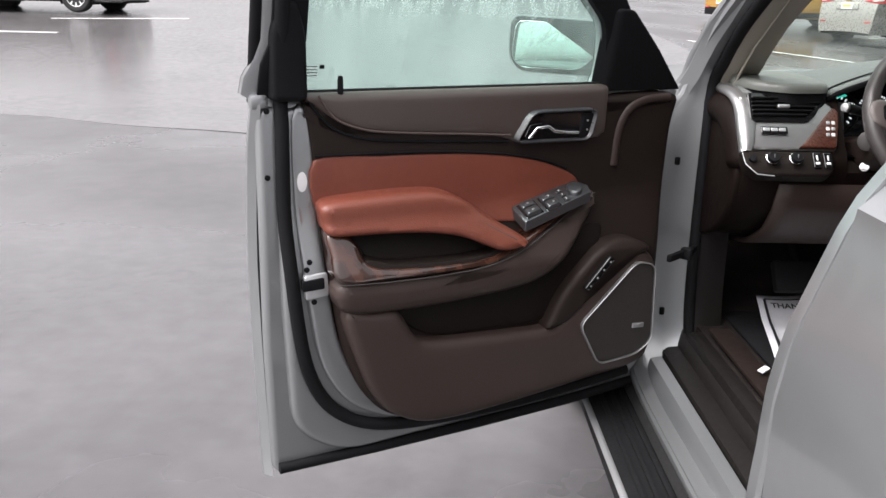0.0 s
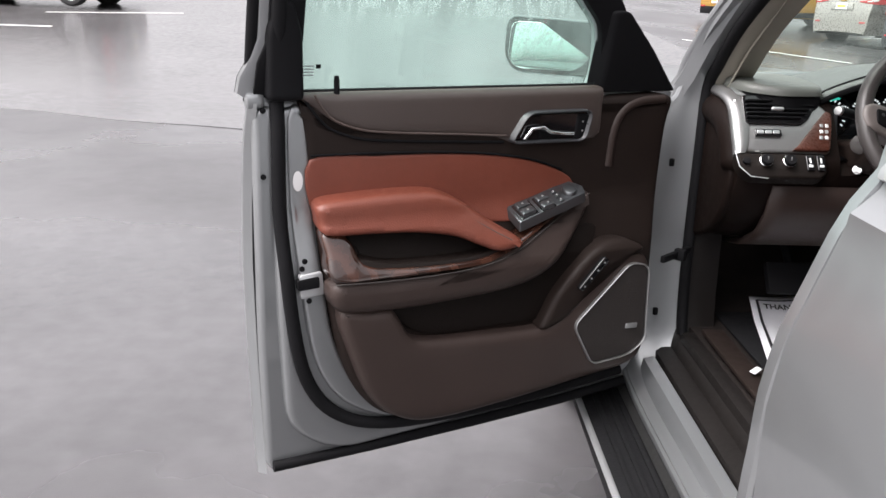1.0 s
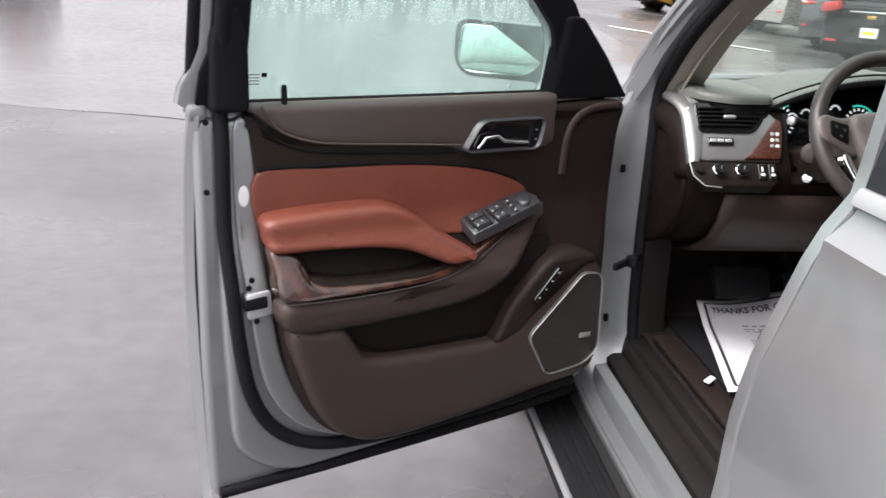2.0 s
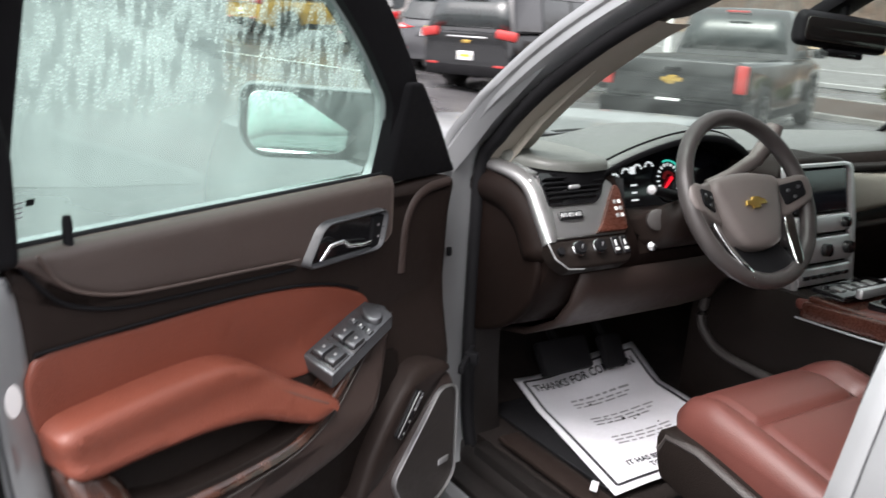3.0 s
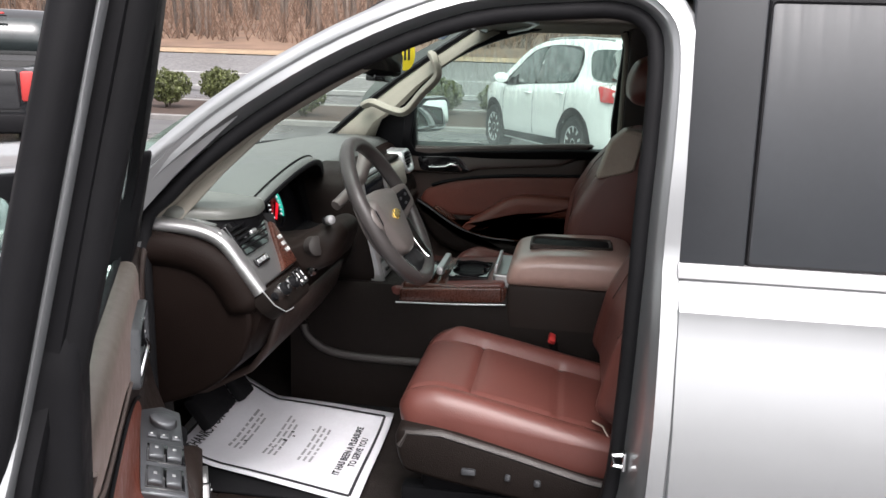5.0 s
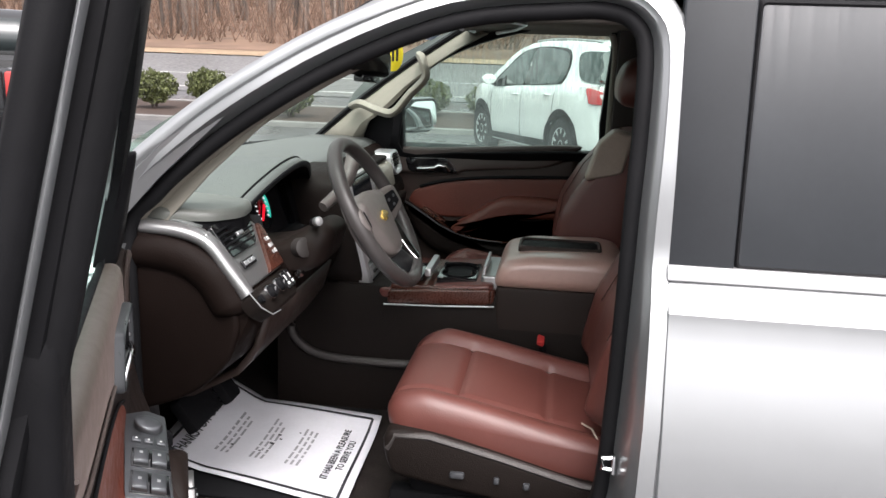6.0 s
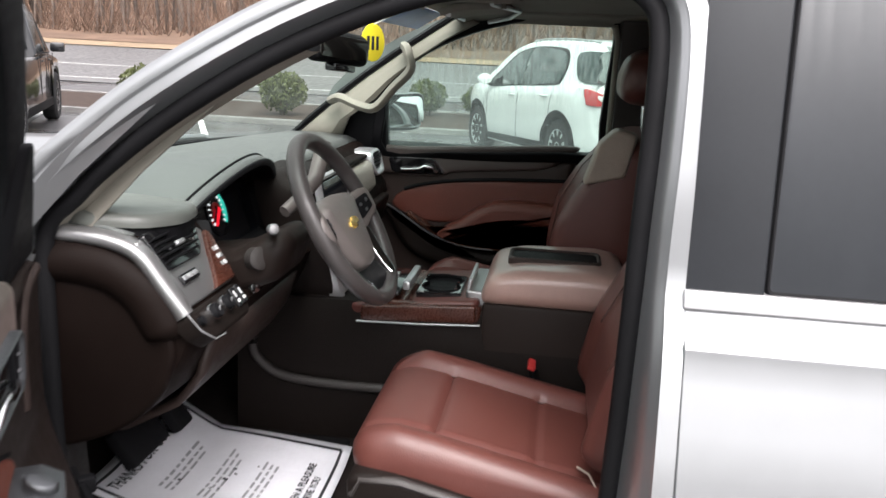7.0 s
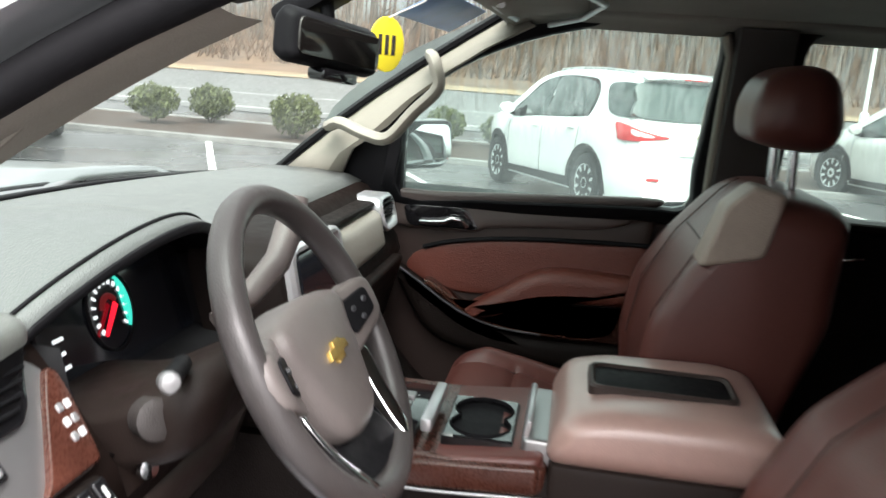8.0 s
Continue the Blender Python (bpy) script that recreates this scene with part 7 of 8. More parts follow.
def gz(x, y):
    a = 0.060 * ss(y - 6.0 - 0.5 * max(0, x), 1.2)
    b = 0.050 * ss(x - 19.0, 1.0)
    hill = 0.13 * ss(x - 40.0, 2.0)
    return min(a, 1.6) + min(b, 1.1) + min(hill, 4.0)


M_ASPHALT = wet_asphalt()
M_ROAD = mat("road_asphalt", (0.115, 0.112, 0.112), 0.40, var=0.15, vscale=0.5, bump=0.3, bscale=120, rvar=0.3)
M_PATCH = mat("older_asphalt", (0.100, 0.097, 0.099), 0.20, var=0.2, vscale=0.8, bump=0.03, bscale=160, rvar=0.3)
M_LINE = mat("road_paint", (0.72, 0.72, 0.70), 0.5, var=0.15, vscale=5, bump=0.2, bscale=200)
M_MULCH = mat("mulch", (0.035, 0.020, 0.014), 0.9, var=0.4, vscale=9, bump=1.0, bscale=60)
M_KERB = mat("kerb_concrete", (0.17, 0.165, 0.16), 0.7, var=0.2, vscale=4, bump=0.4, bscale=100)
M_STRAW = mat("dry_grass", (0.23, 0.165, 0.105), 0.95, var=0.3, vscale=1.5, bump=1.0, bscale=20)
M_LITTER = mat("leaf_litter", (0.125, 0.078, 0.052), 0.95, var=0.4, vscale=0.5, bump=1.0, bscale=8)
M_BARK = mat("bark", (0.115, 0.090, 0.075), 0.9, var=0.35, vscale=3, bump=0.8, bscale=30, island=True)
M_TWIG = mat("twigs", (0.135, 0.085, 0.060), 0.9, var=0.3, vscale=3, island=True)
M_LEAF = mat("shrub_leaf", (0.070, 0.082, 0.026), 0.6, var=0.35, vscale=8, island=True)


def sheet(name, xs, ys, material, lift, label, kind="structure", f=gz):
    bm = bmesh.new()
    rows = [[bm.verts.new((x, y, f(x, y) + lift)) for x in xs] for y in ys]
    for a, b in zip(rows, rows[1:]):
        for i in range(len(xs) - 1):
            bm.faces.new((a[i], a[i + 1], b[i + 1], b[i]))
    return finish(name, bm, material, None, label, 60, kind)


fine = list(np.arange(-30, 44.1, 2.0))
xs = [-900, -500, -250, -120, -70, -45] + fine + [48, 54, 62, 75, 95, 130, 200, 400, 900]
ys = [-900, -500, -250, -120, -70, -45] + fine + [50, 60, 75, 100, 150, 300, 900]
sheet("ground", xs, ys, M_ASPHALT, 0.0, "wet dark parking lot asphalt")
# an older paler stretch of the lot with an uneven seam
bm = bmesh.new()
seam = [(-30, 13.0), (-20, 10.6), (-12, 8.4), (-6.1, 6.9), (-3.3, 6.1), (0, 5.5), (3.5, 5.0)]
rows = []
for x, y in [(p.x, p.y) for p in spline(seam, 6)]:
    y += 0.05 * math.sin(x * 3.1)
    rows.append([bm.verts.new((x, yy, gz(x, yy) + 0.006)) for yy in (y, y + 1.5, y + 3.5, 13.5, 17, 22, 30, 42)] if y < 12 else [bm.verts.new((x, yy, gz(x, yy) + 0.006)) for yy in (y, y + 1.5, y + 3.5, y + 5, y + 8, 24, 30, 42)])
for a, b in zip(rows, rows[1:]):
    for i in range(7):
        bm.faces.new((a[i], a[i + 1], b[i + 1], b[i]))
finish("lot_patch", bm, M_PATCH, None, "older paler asphalt with an uneven seam", 60, "structure")
sheet("road", list(np.arange(20.5, 34.6, 1.0)), list(np.arange(-60, 61, 3.0)), M_ROAD, 0.02, "grey wet road beyond the planting")
sheet("verge", list(np.arange(34.5, 38, 1.0)), list(np.arange(-60, 61, 3.0)), M_STRAW, 0.06, "dry straw-coloured verge")
sheet("hillside", [37, 40, 44, 47, 50, 55, 60, 70, 90, 130], list(np.arange(-90, 121, 6.0)), M_LITTER, 0.08, "brown leaf-covered wooded slope")
PARK = Vector((0.906, 0.424))


def stripe(name, a, b, w=0.10, lift=0.010, label="worn white parking line"):
    a, b = Vector(a), Vector(b)
    d = (b - a).normalized()
    s = Vector((-d.y, d.x)) * w / 2
    n = max(2, int((b - a).length / 1.0))
    secs = [[Vector((p.x + q.x, p.y + q.y, gz(p.x + q.x, p.y + q.y) + lift)) for q in (-s, s)] for p in [a.lerp(b, k / n) for k in range(n + 1)]]
    ob = skin(name, secs, M_LINE, None, 0.0, label, kind="structure")
    tagged(ob, label=label, kind="structure")
    return ob


for k in range(-3, 7):
    o = Vector((9.3, 1.0)) + Vector((0.0, 3.05)) * k
    stripe("parking_line", o, o + PARK * 3.9)
stripe("parking_line", (-11.2, 14.45), (-8.5, 14.42), 0.12)
stripe("parking_line", (-9.7, 17.0), (-6.9, 17.6), 0.12)
stripe("parking_line", (4.0, 16.5), (6.5, 14.0), 0.12)
for x in (21.6, 25.8):
    stripe("road_line", (x, -55), (x, 58), 0.12, 0.032, "white road marking")
# planting bed with kerb
bed = sheet("planting_bed", list(np.linspace(13.1, 17.0, 7)), list(np.arange(-14, 20.1, 1.0)), M_MULCH, 0.07, "dark mulch planting strip")
for x in (13.0, 17.1):
    skin("kerb", [[Vector((x - 0.08, y, gz(x, y) - 0.02)), Vector((x - 0.075, y, gz(x, y) + 0.085)), Vector((x - 0.05, y, gz(x, y) + 0.10)), Vector((x + 0.05, y, gz(x, y) + 0.10)), Vector((x + 0.075, y, gz(x, y) + 0.085)), Vector((x + 0.08, y, gz(x, y) - 0.02))] for y in np.arange(-14, 20.1, 2.0)], M_KERB, None, 0.0, "concrete kerb", kind="structure")


def shrub(c, r, h, seed):
    """A clipped evergreen bush: short stems and a crown of many small leaf clumps."""
    rnd = random.Random(seed)
    root = tagged(new("shrub"), "rounded green-brown shrub in the mulch bed", "shrub", "shrubs along the road")
    root.location = c
    bm = bmesh.new()
    for k in range(2400):
        while True:
            v = Vector((rnd.uniform(-1, 1), rnd.uniform(-1, 1), rnd.uniform(-1, 1)))
            if 0.45 < v.length < 1:
                break
        bumpy = 0.85 + 0.22 * noise.noise(v * 2.2 + Vector((seed, 0, 0)))
        p = Vector((v.x * r * bumpy, v.y * r * bumpy, h * 0.55 + v.z * h * 0.5 * bumpy))
        s = rnd.uniform(0.022, 0.05)
        q = Euler((rnd.uniform(0, 6), rnd.uniform(0, 6), rnd.uniform(0, 6))).to_matrix()
        vs = [bm.verts.new(p + q @ Vector(o) * s) for o in ((-1, 0, 0), (0, -0.6, 0.15), (1.2, 0, 0), (0, 0.6, 0.15))]
        bm.faces.new((vs[0], vs[1], vs[2]))
        bm.faces.new((vs[0], vs[2], vs[3]))
    me = bpy.data.meshes.new("crown")
    bm.to_mesh(me)
    bm.free()
    me.materials.append(M_LEAF)
    cr = new("crown", me)
    cr.parent = root
    for k in range(4):
        a = k * 1.6 + seed
        tube("stem", [(0.03 * math.cos(a), 0.03 * math.sin(a), -0.02), (0.10 * math.cos(a), 0.10 * math.sin(a), h * 0.3), (0.3 * r * math.cos(a), 0.3 * r * math.sin(a), h * 0.6)], 0.02, M_BARK, root, seg=5)
    return root


for i, (x, y, r, h) in enumerate(((14.9, 7.8, 0.58, 0.82), (16.2, 7.15, 0.54, 0.84), (14.2, 4.6, 0.56, 0.86), (16.0, 2.0, 0.46, 0.78), (16.2, 0.95, 0.40, 0.66), (14.8, 10.9, 0.6, 0.9), (15.6, 13.6, 0.6, 0.9), (15.6, -2.6, 0.55, 0.85), (15.2, -5.5, 0.55, 0.85), (15.6, -8.0, 0.55, 0.85))):
    shrub((x, y, gz(x, y) + 0.06), r, h, i + 1)

# ---------- bare winter woods beyond the road ----------
rnd = random.Random(11)
verts, faces = [], []


def limb(p, d, ln, r0, r1, seg=5):
    d = d.normalized()
    u = d.cross(Vector((0.3, 0.9, 0.1))).normalized()
    s = d.cross(u)
    b0 = len(verts)
    for t, r in ((0, r0), (0.5, (r0 + r1) / 2), (1, r1)):
        wob = u * math.sin(t * 3 + p.x) * ln * 0.02
        for k in range(seg):
            a = 2 * math.pi * k / seg
            verts.append(p + d * ln * t + wob + (u * math.cos(a) + s * math.sin(a)) * r)
    for j in range(2):
        for k in range(seg):
            faces.append((b0 + j * seg + k, b0 + j * seg + (k + 1) % seg, b0 + (j + 1) * seg + (k + 1) % seg, b0 + (j + 1) * seg + k))


for i in range(900):
    x = 41.5 + 40 * rnd.random() ** 1.7
    y = rnd.uniform(-45, 75)
    base = Vector((x, y, gz(x, y) - 0.1))
    h = rnd.uniform(5, 9.5)
    r = rnd.uniform(0.05, 0.17)
    d = Vector((rnd.gauss(0, 0.05), rnd.gauss(0, 0.05), 1))
    limb(base, d, h, r, r * 0.35)
    for k in range(rnd.randint(3, 6)):
        t = rnd.uniform(0.25, 0.9)
        a = rnd.uniform(0, 6.28)
        limb(base + d.normalized() * h * t, Vector((math.cos(a), math.sin(a), rnd.uniform(0.5, 1.4))), h * rnd.uniform(0.12, 0.28), r * 0.35, r * 0.08, 4)
me = bpy.data.meshes.new("winter_trees")
me.from_pydata([tuple(v) for v in verts], [], faces)
me.shade_smooth()
me.materials.append(M_BARK)
tagged(new("winter_trees", me), "bare grey-brown winter trees beyond the road", "trees", kind="stuff")
verts, faces = [], []
for i in range(5200):
    x = 40.5 + 30 * rnd.random() ** 1.6
    y = rnd.uniform(-42, 70)
    p = Vector((x, y, gz(x, y)))
    for k in range(3):
        a = rnd.uniform(0, 6.28)
        limb(p, Vector((math.cos(a) * 0.5, math.sin(a) * 0.5, rnd.uniform(0.6, 1.5))), rnd.uniform(0.8, 2.6), 0.022, 0.006, 3)
me = bpy.data.meshes.new("brushwood")
me.from_pydata([tuple(v) for v in verts], [], faces)
me.materials.append(M_TWIG)
tagged(new("brushwood", me), "tangled brown brushwood at the wood's edge", "undergrowth", kind="stuff")


# ---------- parked vehicles ----------
def car_paint(name, col, metal=0.3, rough=0.25):
    return mat(name, col, rough, metal, var=0.05, vscale=2, coat=0.8)


def vehicle(name, label, paint, kind="van", L=4.7, W=1.85, H=1.68, wb=2.75, wr=0.36, glass=None, spokes=5, chrome_bar=False, badge=False, plate_=True, category="car"):
    """A parked vehicle: x to its right, y forward, origin on the ground between the axles."""
    root = tagged(new(name), label, category, "parked vehicles")
    gl = glass or M_DARKGLASS
    hw = W / 2
    r0, f0 = -wb / 2 - (L - wb) * 0.53, wb / 2 + (L - wb) * 0.47
    belt = H * 0.60
    zb = wr * 0.75
    pickup = kind == "pickup"
    # lower body: side outline with wheel arches carried across with crown
    top = [(r0 + 0.02, zb + 0.12), (r0, zb + 0.35), (r0 + 0.02, belt - 0.06), (r0 + 0.10, belt)]
    if pickup:
        top += [(-0.05, belt), (0.02, belt)]
    top += [(f0 - 1.35, belt + 0.01), (f0 - 1.10, belt - 0.01), (f0 - 0.55, belt - 0.07), (f0 - 0.16, belt - 0.14), (f0 - 0.03, belt - 0.30), (f0, zb + 0.30), (f0 - 0.05, zb + 0.10)]
    bot = []
    for yc in (wb / 2, -wb / 2):
        R = wr * 1.17
        bot += [(yc + R * math.cos(a), wr + R * math.sin(a)) for a in np.linspace(-0.3, math.pi + 0.3, 13)]
    P = [Vector(p) for p in top + bot]
    lo = []
    for s in (-1.0, -0.985, -0.94, -0.8, -0.4, 0, 0.4, 0.8, 0.94, 0.985, 1.0):
        e = abs(s)
        d = {1.0: 0.07, 0.985: 0.03, 0.94: 0.0}.get(e, 0.0)
        row = []
        for p in inset2(P, d) if d else P:
            # the flanks tuck in towards the belt and the sill
            tuck = 1 - 0.05 * max(0, (p.y - belt * 0.75) / (belt * 0.25)) ** 2 - 0.02 * max(0, (0.5 - p.y)) - 0.16 * max(0, (p.x - (f0 - 0.7)) / 0.7) ** 2 - 0.08 * max(0, ((r0 + 0.5) - p.x) / 0.5) ** 2
            row.append(Vector((s * hw * tuck, p.x, p.y)))
        lo.append(row)
    part("body", loops_mesh(lo), paint, root, "", 32)
    # greenhouse
    if pickup:
        g0, g1 = 0.05, f0 - 1.15
        prof_ = [(g0, belt - 0.02), (g0 + 0.10, H - 0.10), (g0 + 0.22, H - 0.02), (g0 + 0.7, H), (g1 - 0.85, H - 0.03), (g1 - 0.70, H - 0.08), (g1, belt - 0.02)]
    else:
        g0, g1 = r0 + 0.08, f0 - 1.05
        rk = 0.16
        prof_ = [(g0, belt - 0.02), (g0 + rk * 0.8, H - 0.14), (g0 + rk + 0.05, H - 0.035), (g0 + 0.9, H), (0.0, H - 0.005), (g1 - 0.95, H - 0.05), (g1 - 0.78, H - 0.09), (g1, belt - 0.02)]
    G = [Vector(p) for p in prof_]
    lo = []

    def inw(z):
        return hw * (0.955 - 0.20 * max(0, (z - belt)) / (H - belt))
    for s in (-1.0, -0.97, -0.85, -0.4, 0, 0.4, 0.85, 0.97, 1.0):
        d = {1.0: 0.05, 0.97: 0.012}.get(abs(s), 0.0)
        lo.append([Vector((s * inw(p.y), p.x, p.y + 0.02 * (1 - s * s) * (p.y > belt + 0.1))) for p in (inset2(G, d) if d else G)])
    part("cabin", loops_mesh(lo), paint, root, "", 32)
    # side windows
    def win(nm, outl, sg):
        plate(nm, rounded(outl, 0.05, 4), -0.02, 0.006, gl, root, lambda a, b, w: Vector((sg * (inw(b) + w), a, b)), 0.004)
    zt, zl = H - 0.13, belt + 0.03
    a0, a1 = prof_[1][0], prof_[-2][0]
    for sg in (-1, 1):
        if pickup:
            win("side_window", [(g0 + 0.16, zl), (g0 + 0.22, zt), (g0 + 0.85, zt), (g0 + 0.85, zl)], sg)
            win("side_window", [(g0 + 0.93, zl), (g0 + 0.93, zt), (a1 - 0.08, zt), (g1 - 0.18, zl)], sg)
        else:
            m1, m2 = g0 + (g1 - g0) * 0.30, g0 + (g1 - g0) * 0.56
            plate("window_band", rounded([(m1 - 0.24, zl - 0.015), (g1 - 0.18, zl - 0.015), (a1 - 0.10, zt + 0.015), (m1 - 0.10, zt + 0.015), (m1 - 0.24, zl + 0.12)], 0.06, 4), -0.02, 0.003, M_BLACK, root, lambda a, b, w: Vector((sg * (inw(b) + w), a, b)), 0.003)
            win("side_window", [(m1 - 0.20, zl), (m1 - 0.20, zl + 0.12), (m1 - 0.07, zt), (m2 - 0.04, zt), (m2 - 0.04, zl)], sg)
            win("side_window", [(m2 + 0.04, zl), (m2 + 0.04, zt), (a1 - 0.12, zt), (g1 - 0.22, zl)], sg)
        tube("window_line", [(sg * (inw(zl) + 0.004), y, zl - 0.02) for y in np.linspace(g0 + 0.15, g1 - 0.2, 6)], 0.010, M_CHROME if chrome_bar else M_BLACK, root)
        for yd in ((m1 - 0.30, m2 - 0.28) if not pickup else (g0 + 0.45, g0 + 1.25)):
            block("door_handle", (sg * (hw * 0.972), yd, belt - 0.10), (0.03, 0.18, 0.028), paint, root, 0.010)
        for yd in ((m1, m2, g1 - 0.25) if not pickup else (g0 + 0.08, g0 + 0.90, g1 - 0.1)):
            block("door_gap", (sg * (hw * 0.988), yd, (belt + zb) / 2 + 0.08), (0.010, 0.005, belt - zb - 0.16), M_SHADOWGAP, root, 0.0)
        block("sill_cover", (sg * (hw - 0.03), 0, zb + 0.06), (0.06, wb - wr * 2.4, 0.14), M_BLACK, root, 0.02)
        mr = block("side_mirror", (sg * (hw + 0.10), g1 - 0.33, belt + 0.10), (0.22, 0.11, 0.15), paint, root, 0.035)
        for yw in (wb / 2, -wb / 2):
            wheel(root, (sg * (hw - 0.105), yw, wr), wr, 0.23, sg, spokes)
            arch_liner(root, sg * (hw - 0.02), sg * (hw - 0.36), yw, wr, wr * 1.16)
    # screens
    def screen(nm, q0, q1, out):
        (y0, z0), (y1, z1) = q0, q1
        secs = [[Vector((s * (inw(z0 + (z1 - z0) * t) - 0.10), y0 + (y1 - y0) * t + out, z0 + (z1 - z0) * t + 0.012 * (1 - s * s) + 0.008)) for s in np.linspace(-1, 1, 7)] for t in (0.08, 0.5, 0.94)]
        skin(nm, secs, gl, root, 0.008)
    screen("windscreen", prof_[-1], prof_[-2], 0.012)
    screen("rear_window", prof_[0] if not pickup else (g0 - 0.0, belt + 0.02), prof_[1], -0.014)
    # rear details
    if pickup:
        plate("tailgate", rounded([(-hw * 0.80, zb + 0.32), (-hw * 0.80, belt - 0.02), (hw * 0.80, belt - 0.02), (hw * 0.80, zb + 0.32)], 0.03), 0.02, -0.022, paint, root, lambda a, b, w: Vector((a, r0 + w, b)), 0.012)
        block("tailgate_handle", (0, r0 - 0.028, belt - 0.14), (0.22, 0.02, 0.05), M_BLACK, root, 0.008)
        block("bed_floor", (0, (r0 + 0.05) / 2, belt - 0.012), (W * 0.80, -r0 - 0.15, 0.03), M_SHADOWGAP, root, 0.004)
        block("high_brake_light", (0, g0 + 0.02, H - 0.055), (0.34, 0.05, 0.03), M_RED, root, 0.008)
        if badge:
            plate("badge", [(-0.15, -0.02), (-0.06, -0.02), (-0.065, -0.055), (0.045, -0.055), (0.05, -0.02), (0.15, -0.02), (0.135, 0.03), (0.055, 0.03), (0.06, 0.06), (-0.05, 0.06), (-0.055, 0.03), (-0.135, 0.03)], -0.02, -0.034, M_GOLD, root, lambda a, b, w: Vector((a, r0 + w, belt - 0.28 + b)), 0.004)
        for sg in (-1, 1):
            block("tail_light", (sg * (hw * 0.90), r0 + 0.02, belt - 0.22), (0.15, 0.10, 0.36), M_RED, root, 0.025)
        block("rear_bumper", (0, r0 - 0.04, zb + 0.16), (W * 0.94, 0.20, 0.22), M_BLACK if not chrome_bar else M_CHROME, root, 0.03)
    else:
        for sg in (-1, 1):
            block("tail_light", (sg * hw * 0.80, r0 + 0.050, belt - 0.06), (0.40, 0.15, 0.17), M_RED, root, 0.05, (0, sg * 8, sg * 16))
            block("reflector", (sg * hw * 0.70, r0 + 0.005, zb + 0.22), (0.22, 0.04, 0.04), M_RED, root, 0.01)
        block("lower_bumper", (0, r0 + 0.05, zb + 0.12), (W * 0.86, 0.12, 0.20), M_BLACK, root, 0.03)
        block("roof_rack", (hw * 0.62, -0.1, H + 0.02), (0.03, 1.7, 0.03), M_SATIN, root, 0.01)
        block("roof_rack", (-hw * 0.62, -0.1, H + 0.02), (0.03, 1.7, 0.03), M_SATIN, root, 0.01)
        block("high_brake_light", (0, prof_[1][0] - 0.03, H - 0.09), (0.5, 0.05, 0.025), M_RED, root, 0.006)
        block("tailgate_trim", (0, r0 + 0.002, belt - 0.12), (W * 0.42, 0.03, 0.03), M_CHROME, root, 0.008)
        if badge:
            block("badge", (0, r0 - 0.008, belt - 0.20), (0.16, 0.02, 0.06), M_GOLD, root, 0.006)
    if plate_:
        block("number_plate", (0, r0 - (0.10 if pickup else 0.01), zb + (0.22 if pickup else 0.38)), (0.31, 0.02, 0.16), M_WHITE, root, 0.004)
        block("plate_bar", (0, r0 - (0.112 if pickup else 0.022), zb + (0.22 if pickup else 0.38)), (0.22, 0.004, 0.05), M_YELLOW, root, 0.001)
    for sg in (-1, 1):
        block("headlight", (sg * hw * 0.70, f0 - 0.14, belt - 0.22), (0.36, 0.16, 0.13), M_CHROME, root, 0.03, (0, 0, -sg * 20))
    block("grille", (0, f0 - 0.02, belt - 0.30), (W * 0.45, 0.06, 0.20), M_BLACK, root, 0.02)
    block("underbody", (0, 0, zb + 0.10), (W * 0.80, L * 0.90, 0.14), M_SHADOWGAP, root, 0.02)
    return root


